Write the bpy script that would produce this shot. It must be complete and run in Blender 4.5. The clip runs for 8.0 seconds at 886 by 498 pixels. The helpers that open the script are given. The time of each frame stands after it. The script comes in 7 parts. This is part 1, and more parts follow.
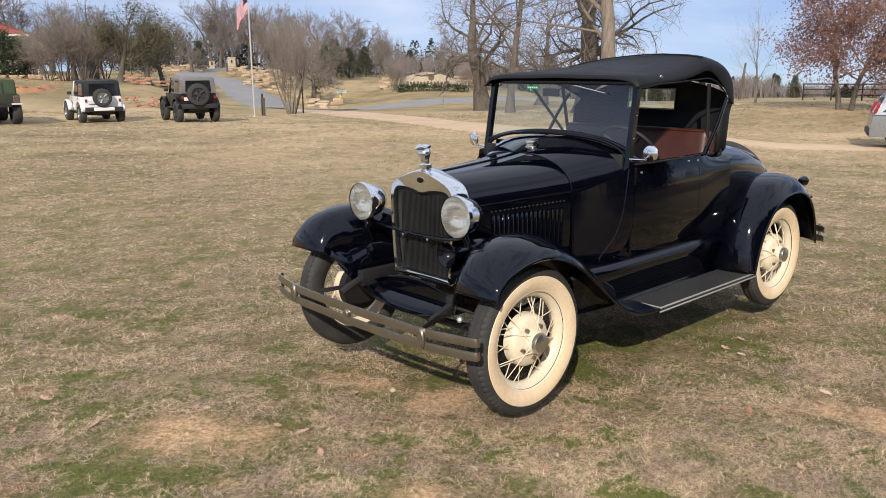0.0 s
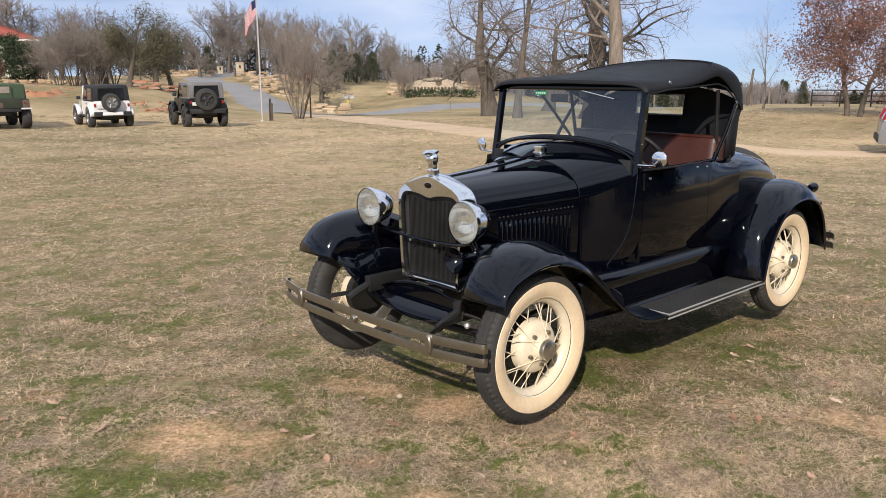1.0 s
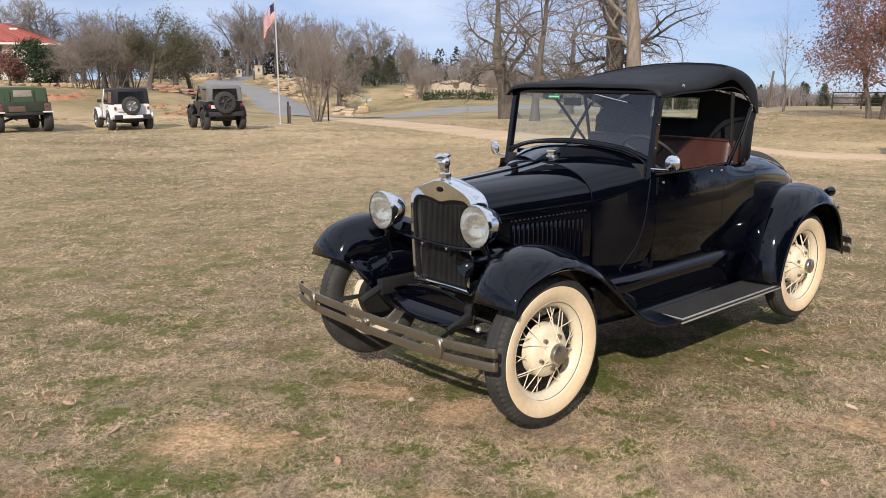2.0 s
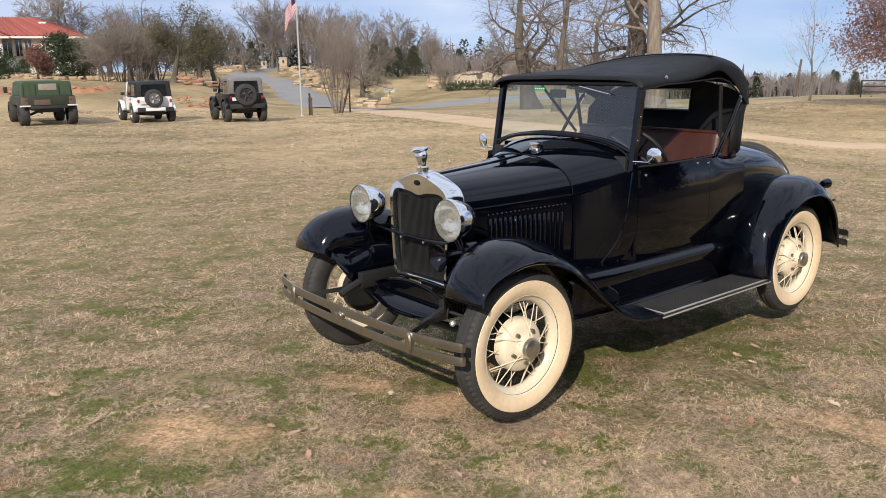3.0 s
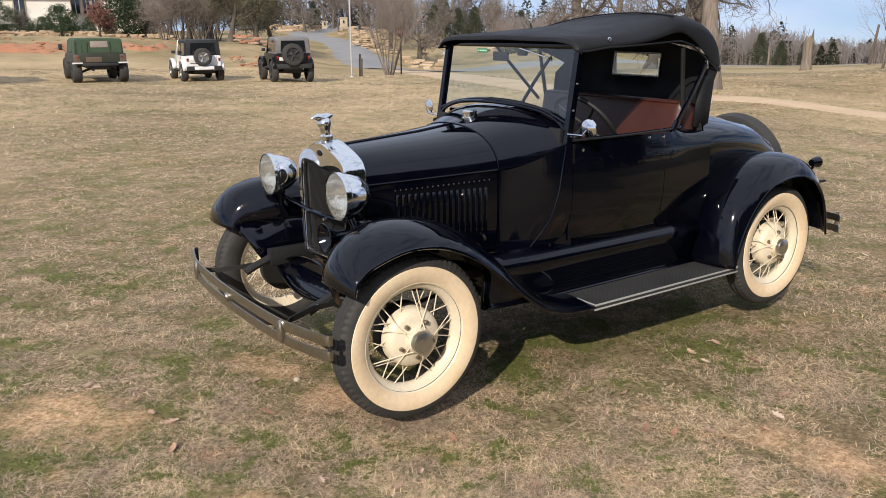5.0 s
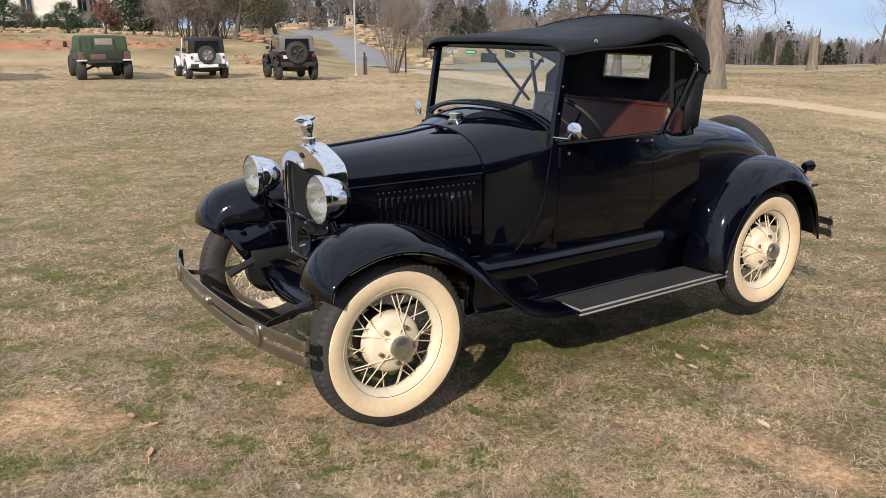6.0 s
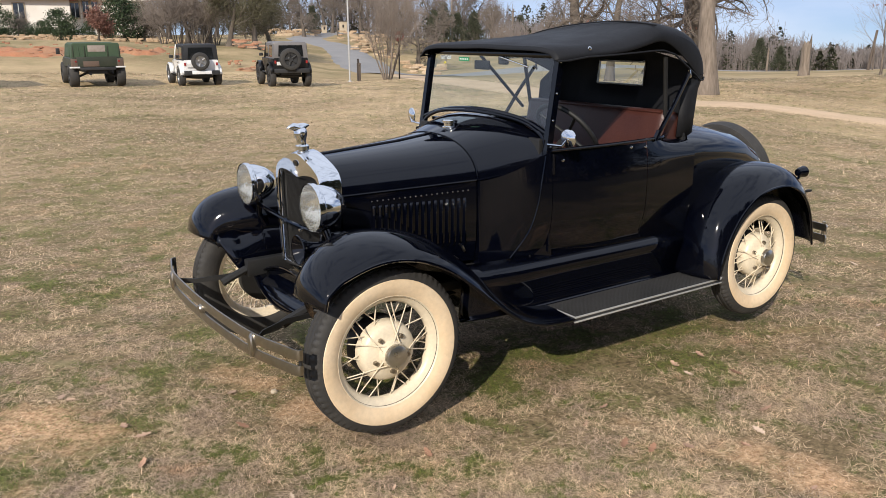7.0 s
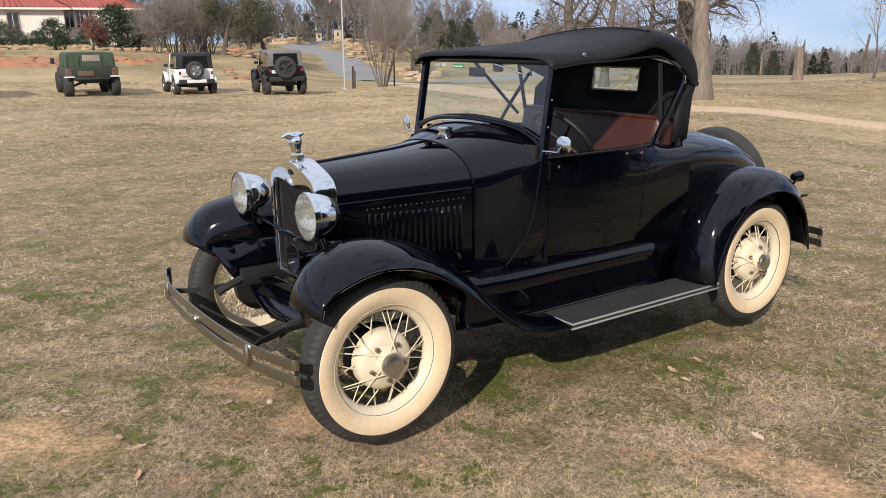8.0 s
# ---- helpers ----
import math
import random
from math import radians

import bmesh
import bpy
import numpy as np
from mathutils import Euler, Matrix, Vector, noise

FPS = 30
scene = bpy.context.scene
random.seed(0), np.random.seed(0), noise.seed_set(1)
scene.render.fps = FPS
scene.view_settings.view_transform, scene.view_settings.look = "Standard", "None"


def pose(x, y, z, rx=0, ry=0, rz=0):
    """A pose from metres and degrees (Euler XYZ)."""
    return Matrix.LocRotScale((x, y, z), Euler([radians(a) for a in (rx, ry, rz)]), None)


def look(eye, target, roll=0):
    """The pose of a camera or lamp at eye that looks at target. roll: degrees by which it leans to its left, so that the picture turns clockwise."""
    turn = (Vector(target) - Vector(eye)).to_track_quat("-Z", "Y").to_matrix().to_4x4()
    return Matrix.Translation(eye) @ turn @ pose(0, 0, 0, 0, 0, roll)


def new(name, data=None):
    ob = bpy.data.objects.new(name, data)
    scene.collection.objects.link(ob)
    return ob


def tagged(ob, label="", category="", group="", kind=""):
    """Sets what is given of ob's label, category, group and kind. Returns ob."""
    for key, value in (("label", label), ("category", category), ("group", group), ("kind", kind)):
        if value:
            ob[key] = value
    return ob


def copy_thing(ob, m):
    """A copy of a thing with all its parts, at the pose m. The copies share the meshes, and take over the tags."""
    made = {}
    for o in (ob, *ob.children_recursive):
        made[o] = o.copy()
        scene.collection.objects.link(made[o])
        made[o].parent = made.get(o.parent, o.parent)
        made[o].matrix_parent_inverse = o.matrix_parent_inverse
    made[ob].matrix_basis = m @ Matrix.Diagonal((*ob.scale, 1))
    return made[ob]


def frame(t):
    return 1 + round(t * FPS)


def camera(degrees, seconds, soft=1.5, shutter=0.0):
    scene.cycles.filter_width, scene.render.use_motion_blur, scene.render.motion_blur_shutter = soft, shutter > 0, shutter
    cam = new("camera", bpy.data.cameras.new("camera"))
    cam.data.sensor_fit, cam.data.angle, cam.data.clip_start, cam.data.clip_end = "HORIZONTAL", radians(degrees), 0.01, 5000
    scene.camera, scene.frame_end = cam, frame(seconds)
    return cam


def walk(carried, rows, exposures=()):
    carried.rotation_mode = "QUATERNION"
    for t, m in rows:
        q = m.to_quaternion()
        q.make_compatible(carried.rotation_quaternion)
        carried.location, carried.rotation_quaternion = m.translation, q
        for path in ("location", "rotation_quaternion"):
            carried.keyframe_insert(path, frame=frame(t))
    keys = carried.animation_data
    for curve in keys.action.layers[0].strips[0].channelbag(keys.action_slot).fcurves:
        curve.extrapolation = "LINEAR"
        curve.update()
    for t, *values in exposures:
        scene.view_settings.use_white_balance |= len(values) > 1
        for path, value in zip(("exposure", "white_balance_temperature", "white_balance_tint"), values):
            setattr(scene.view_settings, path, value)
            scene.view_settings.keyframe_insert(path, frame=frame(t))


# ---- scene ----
cam = camera(58.0, 8.0, soft=0.9)
PATH = [
    (0, (2.852, 3.199, 1.678), (1.528, 1.767, 1.233), -0.4),
    (0.5, (2.853, 3.186, 1.678), (1.531, 1.751, 1.24), -0.4),
    (1, (2.845, 3.186, 1.677), (1.532, 1.741, 1.245), -0.3),
    (1.5, (2.846, 3.165, 1.678), (1.547, 1.705, 1.253), -0.3),
    (3, (2.621, 3.366, 1.693), (1.391, 1.853, 1.246), -0.8),
    (3.5, (2.429, 3.381, 1.672), (1.237, 1.847, 1.198), -0.8),
    (4, (2.205, 3.348, 1.673), (1.054, 1.79, 1.173), -0.5),
    (4.5, (1.939, 3.447, 1.664), (0.824, 1.871, 1.142), -0.4),
    (6, (1.642, 3.531, 1.684), (0.558, 1.938, 1.147), 0.0),
    (6.5, (1.642, 3.53, 1.686), (0.55, 1.941, 1.156), 0.1),
    (7, (1.636, 3.521, 1.689), (0.538, 1.933, 1.166), -0.1),
    (7.5, (1.625, 3.51, 1.688), (0.522, 1.923, 1.174), -0.3),
    (8, (1.626, 3.509, 1.691), (0.518, 1.923, 1.184), -0.5),
]
walk(cam, [(t, look(eye, target, roll)) for t, eye, target, roll in PATH])


# ---- world, sun ----
SUN_TO = Vector((1.35, 1.0, 1.0)).normalized()
world = bpy.data.worlds.new("world")
scene.world = world
world.use_nodes = True
wn = world.node_tree
sky = wn.nodes.new("ShaderNodeTexSky")
sky.sky_type = "NISHITA"
sky.sun_disc = False
sky.sun_elevation = math.asin(SUN_TO.z)
sky.sun_rotation = math.atan2(SUN_TO.x, SUN_TO.y)
sky.air_density, sky.dust_density, sky.ozone_density = 1.0, 0.7, 1.3
# thin high cloud over the blue
geo_n = wn.nodes.new("ShaderNodeTexCoord")
map_n = wn.nodes.new("ShaderNodeMapping")
map_n.inputs["Scale"].default_value = (1.2, 1.2, 4.5)
cloud = wn.nodes.new("ShaderNodeTexNoise")
cloud.inputs["Scale"].default_value, cloud.inputs["Detail"].default_value = 2.2, 6.0
ramp_n = wn.nodes.new("ShaderNodeMapRange")
ramp_n.inputs["From Min"].default_value, ramp_n.inputs["From Max"].default_value = 0.34, 0.62
ramp_n.inputs["To Max"].default_value = 0.8
mix_n = wn.nodes.new("ShaderNodeMix")
mix_n.data_type = "RGBA"
mix_n.inputs[7].default_value = (9.0, 9.9, 12.0, 1)
back_n = wn.nodes["Background"]
lift_n = wn.nodes.new("ShaderNodeVectorMath")
lift_n.inputs[1].default_value = (0, 0, 0.085)
level_n = wn.nodes.new("ShaderNodeVectorMath")
level_n.operation = "NORMALIZE"
wn.links.new(geo_n.outputs["Generated"], lift_n.inputs[0])
wn.links.new(lift_n.outputs["Vector"], level_n.inputs[0])
wn.links.new(level_n.outputs["Vector"], sky.inputs["Vector"])
wn.links.new(geo_n.outputs["Generated"], map_n.inputs["Vector"])
wn.links.new(map_n.outputs["Vector"], cloud.inputs["Vector"])
wn.links.new(cloud.outputs["Fac"], ramp_n.inputs["Value"])
# unseen veil overhead, added to brighten the sky that the hood reflects
split_n = wn.nodes.new("ShaderNodeSeparateXYZ")
unseen_veil_n = wn.nodes.new("ShaderNodeMapRange")
unseen_veil_n.inputs["From Min"].default_value, unseen_veil_n.inputs["From Max"].default_value = 0.22, 0.55
unseen_veil_n.inputs["To Max"].default_value = 0.6
sum_n = wn.nodes.new("ShaderNodeMath")
sum_n.use_clamp = True
wn.links.new(geo_n.outputs["Generated"], split_n.inputs[0])
wn.links.new(split_n.outputs["Z"], unseen_veil_n.inputs["Value"])
wn.links.new(ramp_n.outputs["Result"], sum_n.inputs[0])
wn.links.new(unseen_veil_n.outputs["Result"], sum_n.inputs[1])
wn.links.new(sum_n.outputs["Value"], mix_n.inputs[0])
tint_n = wn.nodes.new("ShaderNodeMix")
tint_n.data_type, tint_n.blend_type = "RGBA", "MULTIPLY"
tint_n.inputs[0].default_value = 1.0
tint_n.inputs[7].default_value = (0.92, 0.97, 1.26, 1)
wn.links.new(sky.outputs["Color"], tint_n.inputs[6])
wn.links.new(tint_n.outputs[2], mix_n.inputs[6])
wn.links.new(mix_n.outputs[2], back_n.inputs["Color"])
back_n.inputs["Strength"].default_value = 0.088
sun = new("sun", bpy.data.lights.new("sun", "SUN"))
sun.data.energy, sun.data.angle, sun.data.color = 5.0, radians(0.6), (1.0, 0.91, 0.80)
sun.rotation_mode = "QUATERNION"
sun.rotation_quaternion = SUN_TO.to_track_quat("Z", "Y")


# ---- materials ----
def shader(name):
    m = bpy.data.materials.new(name)
    m.use_nodes = True
    return m, m.node_tree, m.node_tree.nodes["Principled BSDF"]


def node(nt, kind, **values):
    n = nt.nodes.new(kind)
    for k, v in values.items():
        n.inputs[k.replace("_", " ")].default_value = v
    return n


def noise_of(nt, scale, detail=4.0, rough=0.55, coords=None, stretch=(1, 1, 1)):
    n = node(nt, "ShaderNodeTexNoise", Scale=scale, Detail=detail, Roughness=rough)
    if coords is None:
        coords = nt.nodes.new("ShaderNodeTexCoord").outputs["Object"]
    mp = node(nt, "ShaderNodeMapping", Scale=stretch)
    nt.links.new(coords, mp.inputs["Vector"])
    nt.links.new(mp.outputs["Vector"], n.inputs["Vector"])
    return n.outputs["Fac"]


def ramp(nt, value, lo, hi, a=0.0, b=1.0):
    n = node(nt, "ShaderNodeMapRange", From_Min=lo, From_Max=hi, To_Min=a, To_Max=b)
    nt.links.new(value, n.inputs["Value"])
    return n.outputs["Result"]


def mixed(nt, fac, a, b, how="MIX"):
    n = nt.nodes.new("ShaderNodeMix")
    n.data_type, n.blend_type = "RGBA", how
    for socket, v in ((n.inputs[0], fac), (n.inputs[6], a), (n.inputs[7], b)):
        if isinstance(v, (int, float)):
            socket.default_value = v
        elif isinstance(v, tuple):
            socket.default_value = (*v, 1)
        else:
            nt.links.new(v, socket)
    return n.outputs[2]


def bumped(nt, bsdf, height, strength, distance=0.01):
    b = node(nt, "ShaderNodeBump", Strength=strength, Distance=distance)
    nt.links.new(height, b.inputs["Height"])
    nt.links.new(b.outputs["Normal"], bsdf.inputs["Normal"])


def surface(name, a, b, scale, rough=0.7, metal=0.0, bump=0.2, fine=0.0, coat=0.0, stretch=(1, 1, 1), depth=0.005, rough_var=0.1):
    """A material that runs between two colours at a coarse and a fine scale, with relief and uneven gloss."""
    m, nt, bs = shader(name)
    big = noise_of(nt, scale, 5.0, 0.6, None, stretch)
    small = noise_of(nt, fine or scale * 9, 3.0, 0.6, None, stretch)
    col = mixed(nt, ramp(nt, big, 0.3, 0.7), a, b)
    col = mixed(nt, ramp(nt, small, 0.25, 0.75, 0.0, 0.35), col, tuple(0.55 * c for c in a))
    nt.links.new(col, bs.inputs["Base Color"])
    nt.links.new(ramp(nt, big, 0.25, 0.75, max(0.02, rough - rough_var), min(1, rough + rough_var)), bs.inputs["Roughness"])
    bs.inputs["Metallic"].default_value = metal
    bs.inputs["Coat Weight"].default_value = coat
    bs.inputs["Coat Roughness"].default_value = 0.05
    if bump:
        bumped(nt, bs, small, bump, depth)
    return m


def plain(name, colour, rough=0.5, metal=0.0, coat=0.0):
    m, nt, bs = shader(name)
    grain = noise_of(nt, 35.0, 3.0)
    nt.links.new(mixed(nt, ramp(nt, grain, 0.3, 0.7, 0, 0.25), colour, tuple(0.7 * c for c in colour)), bs.inputs["Base Color"])
    nt.links.new(ramp(nt, grain, 0.3, 0.7, rough * 0.85, min(1, rough * 1.15)), bs.inputs["Roughness"])
    bs.inputs["Metallic"].default_value = metal
    bs.inputs["Coat Weight"].default_value = coat
    return m


def varied(name, colours, rough=0.8, island=True, bump=0.0):
    """Colour by the piece: Random Per Island in joined meshes, Object Info's Random otherwise."""
    m, nt, bs = shader(name)
    rnd = nt.nodes.new("ShaderNodeNewGeometry").outputs["Random Per Island"] if island else nt.nodes.new("ShaderNodeObjectInfo").outputs["Random"]
    cr = nt.nodes.new("ShaderNodeValToRGB")
    el = cr.color_ramp.elements
    while len(el) < len(colours):
        el.new(0.5)
    for i, c in enumerate(colours):
        el[i].position = i / (len(colours) - 1)
        el[i].color = (*c, 1)
    nt.links.new(rnd, cr.inputs["Fac"])
    grain = noise_of(nt, 6.0, 4.0)
    nt.links.new(mixed(nt, ramp(nt, grain, 0.3, 0.7, 0, 0.5), cr.outputs["Color"], tuple(0.5 * c for c in colours[0])), bs.inputs["Base Color"])
    bs.inputs["Roughness"].default_value = rough
    if bump:
        bumped(nt, bs, noise_of(nt, 14.0, 5.0), bump, 0.03)
    return m


def paint(name, colour, rough=0.06):
    """Old glossy enamel: clear reflections, a slight orange peel and a film of dust on what faces up."""
    m, nt, bs = shader(name)
    dust = noise_of(nt, 3.0, 6.0, 0.65)
    nt.links.new(mixed(nt, ramp(nt, dust, 0.45, 0.8, 0.0, 0.008), colour, (0.25, 0.22, 0.18)), bs.inputs["Base Color"])
    nt.links.new(ramp(nt, dust, 0.3, 0.8, rough * 0.5, rough + 0.03), bs.inputs["Roughness"])
    bs.inputs["Specular IOR Level"].default_value = 0.42
    bumped(nt, bs, noise_of(nt, 5.0, 2.0), 0.04, 0.01)
    return m


BLACK = paint("black_enamel", (0.0008, 0.0012, 0.0034))
CHROME = plain("chrome", (0.78, 0.79, 0.80), 0.07, 1.0)
NICKEL = surface("worn_nickel", (0.46, 0.42, 0.36), (0.35, 0.32, 0.275), 6.0, 0.34, 1.0, 0.05)
DULL_CHROME = plain("dull_chrome", (0.62, 0.61, 0.58), 0.30, 1.0)
TYRE = surface("black_rubber", (0.022, 0.021, 0.02), (0.045, 0.042, 0.038), 6.0, 0.75, 0.0, 0.4, 40.0)
WHITEWALL = surface("cream_sidewall", (0.80, 0.645, 0.45), (0.70, 0.52, 0.32), 5.0, 0.6, 0.0, 0.05)
CREAM = surface("cream_paint", (0.76, 0.67, 0.51), (0.68, 0.58, 0.42), 7.0, 0.35, 0.0, 0.03)
CANVAS = surface("black_canvas", (0.008, 0.0085, 0.010), (0.014, 0.0145, 0.017), 4.0, 0.6, 0.0, 0.2, 45.0, depth=0.004)
CANVAS.node_tree.nodes["Principled BSDF"].inputs["Specular IOR Level"].default_value = 0.2
LEATHER = surface("oxblood_leather", (0.046, 0.013, 0.009), (0.066, 0.020, 0.013), 5.0, 0.45, 0.0, 0.25, 60.0)
DARK = surface("dark_chassis", (0.006, 0.006, 0.006), (0.011, 0.0105, 0.010), 5.0, 0.6, 0.0, 0.2)
BOARD = surface("ribbed_rubber_mat", (0.020, 0.020, 0.020), (0.036, 0.035, 0.034), 3.0, 0.7, 0.0, 0.25, 50.0)
ALLOY = surface("dull_aluminium", (0.66, 0.66, 0.65), (0.52, 0.52, 0.51), 9.0, 0.42, 0.6, 0.1)
CORE = surface("radiator_mesh", (0.014, 0.014, 0.014), (0.025, 0.0245, 0.024), 6.0, 0.55, 0.3, 0.3, 60.0)
GREEN_TAG = plain("green_sticker", (0.02, 0.22, 0.10), 0.5)
PALE_TAG = plain("pale_print", (0.6, 0.7, 0.62), 0.5)
RED_LENS = plain("red_lens", (0.25, 0.012, 0.01), 0.2, 0.0, 1.0)


def glass(name, colour=(0.93, 0.97, 0.95), rough=0.0):
    m, nt, bs = shader(name)
    nt.nodes.remove(bs)
    gl = node(nt, "ShaderNodeBsdfGlossy", Roughness=rough)
    tr = node(nt, "ShaderNodeBsdfTransparent", Color=(*colour, 1))
    lw = node(nt, "ShaderNodeLayerWeight")
    pw = node(nt, "ShaderNodeMath")
    pw.operation = "POWER"
    nt.links.new(lw.outputs["Facing"], pw.inputs[0])
    pw.inputs[1].default_value = 5.0
    mx = nt.nodes.new("ShaderNodeMixShader")
    nt.links.new(ramp(nt, pw.outputs["Value"], 0.0, 1.0, 0.11, 0.95), mx.inputs["Fac"])
    nt.links.new(tr.outputs["BSDF"], mx.inputs[1])
    nt.links.new(gl.outputs["BSDF"], mx.inputs[2])
    nt.links.new(mx.outputs["Shader"], nt.nodes["Material Output"].inputs["Surface"])
    return m


GLASS = glass("window_glass", (0.86, 0.93, 0.90))
DARK_GLASS = plain("dark_glass", (0.01, 0.011, 0.012), 0.08, 0.0, 1.0)


def fluted_lens():
    m, nt, bs = shader("fluted_lens")
    bs.inputs["Base Color"].default_value = (0.9, 0.9, 0.86, 1)
    bs.inputs["Roughness"].default_value = 0.03
    bs.inputs["Transmission Weight"].default_value = 0.88
    bs.inputs["IOR"].default_value = 1.28
    return m


LENS = fluted_lens()
REFLECTOR = plain("silver_reflector", (0.72, 0.70, 0.63), 0.10, 1.0)


# ---- mesh helpers ----
def part(name, bm, material, parent=None, label="", smooth=True):
    """One bmesh as one mesh object, under a thing or a part."""
    me = bpy.data.meshes.new(name)
    bmesh.ops.recalc_face_normals(bm, faces=bm.faces)
    bm.to_mesh(me)
    bm.free()
    if smooth:
        me.polygons.foreach_set("use_smooth", [True] * len(me.polygons))
        me.set_sharp_from_angle(angle=radians(38))
    me.materials.append(material)
    ob = new(name, me)
    if parent:
        ob.parent = parent
    if label:
        tagged(ob, label)
    return ob


def again(ob, m, parent=None):
    """The same piece once more, on the same mesh, at the pose m."""
    o = ob.copy()
    scene.collection.objects.link(o)
    o.parent = parent or ob.parent
    o.matrix_basis = m
    return o


def joined(name, verts, faces, material, parent=None, smooth=False):
    me = bpy.data.meshes.new(name)
    me.from_pydata(verts, [], faces)
    if smooth:
        me.polygons.foreach_set("use_smooth", [True] * len(me.polygons))
    me.materials.append(material)
    ob = new(name, me)
    if parent:
        ob.parent = parent
    return ob


def box(x, y, z, sx, sy, sz, bevel=0.0, turn=None, bm=None, segments=2):
    """A box by centre and size, added to bm."""
    bm = bm or bmesh.new()
    got = bmesh.ops.create_cube(bm, size=1.0)["verts"]
    m = pose(x, y, z) @ (turn or Matrix()) @ Matrix.Diagonal((sx, sy, sz, 1))
    bmesh.ops.transform(bm, matrix=m, verts=got)
    if bevel:
        edges = list({e for v in got for e in v.link_edges})
        bmesh.ops.bevel(bm, geom=edges, offset=bevel, segments=segments, affect="EDGES", profile=0.6)
    return bm


def loft(rings, closed=False, cap=False, bm=None):
    """A skin over rings of points, each with the same number."""
    bm = bm or bmesh.new()
    rows = [[bm.verts.new(p) for p in r] for r in rings]
    n = len(rows[0])
    for a, b in zip(rows, rows[1:]):
        for i in range(n if closed else n - 1):
            j = (i + 1) % n
            bm.faces.new((a[i], a[j], b[j], b[i]))
    if cap:
        bm.faces.new(rows[0])
        bm.faces.new(rows[-1])
    return bm


def lathe(profile, centre=(0, 0, 0), axis="y", n=32, bm=None, wobble=None):
    """(radius, along) turned round an axis through centre."""
    rings = []
    for k in range(n):
        a = 2 * math.pi * k / n
        c, s = math.cos(a), math.sin(a)
        ring = []
        for i, (r, h) in enumerate(profile):
            if wobble:
                r = wobble(r, i, k)
            p = {"y": (r * c, h, r * s), "x": (h, r * c, r * s), "z": (r * c, r * s, h)}[axis]
            ring.append(Vector(p) + Vector(centre))
        rings.append(ring)
    bm = loft(rings + [rings[0]], bm=bm)
    bmesh.ops.remove_doubles(bm, verts=bm.verts, dist=1e-5)
    return bm


def tube(points, radius, n=8, bm=None, cap=True):
    """A round bar along points; radius is one number or one for each point."""
    pts = [Vector(p) for p in points]
    rad = radius if isinstance(radius, (list, tuple)) else [radius] * len(pts)
    rings = []
    side = None
    for i, p in enumerate(pts):
        d = (pts[min(i + 1, len(pts) - 1)] - pts[max(i - 1, 0)]).normalized()
        if side is None:
            side = d.orthogonal().normalized()
        side = (side - d * side.dot(d)).normalized()
        up = d.cross(side)
        rings.append([p + rad[i] * (side * math.cos(2 * math.pi * k / n) + up * math.sin(2 * math.pi * k / n)) for k in range(n)])
    return loft(rings, closed=True, cap=cap, bm=bm)


def curve(points, steps=6):
    """A smooth line through points."""
    pts = [Vector(p) for p in points]
    out = []
    for i in range(len(pts) - 1):
        p0, p1, p2, p3 = pts[max(i - 1, 0)], pts[i], pts[i + 1], pts[min(i + 2, len(pts) - 1)]
        for k in range(steps):
            t = k / steps
            out.append(0.5 * (2 * p1 + (p2 - p0) * t + (2 * p0 - 5 * p1 + 4 * p2 - p3) * t * t + (3 * p1 - p0 - 3 * p2 + p3) * t ** 3))
    out.append(pts[-1])
    return out


def thick(ob, amount, offset=-1.0, crisp=False):
    s = ob.modifiers.new("thickness", "SOLIDIFY")
    s.thickness, s.offset = amount, offset
    if crisp:
        e = ob.modifiers.new("crisp", "EDGE_SPLIT")
        e.split_angle = radians(38)
    return ob


def mirrored(rings):
    return [[Vector((p[0], -p[1], p[2])) for p in r] for r in rings]


def thing(name, label, category, at=(0, 0, 0), turn=0.0, group=""):
    e = new(name)
    e.empty_display_size = 0.1
    e.matrix_basis = pose(*at, 0, 0, turn)
    return tagged(e, label, category, group)


# ---- the roadster: x ahead from the front axle, y to its left side ----
roadster = thing("vintage_roadster", "glossy black vintage roadster with canvas top and cream wheels on grass", "car")
R_TYRE, HUB_Z, TRACK, BASE = 0.377, 0.370, 0.708, -2.63


def tread(r, i, k):
    return r - 0.007 if (i in (4, 5, 6, 14, 15, 16) and k % 3 == 0) else r


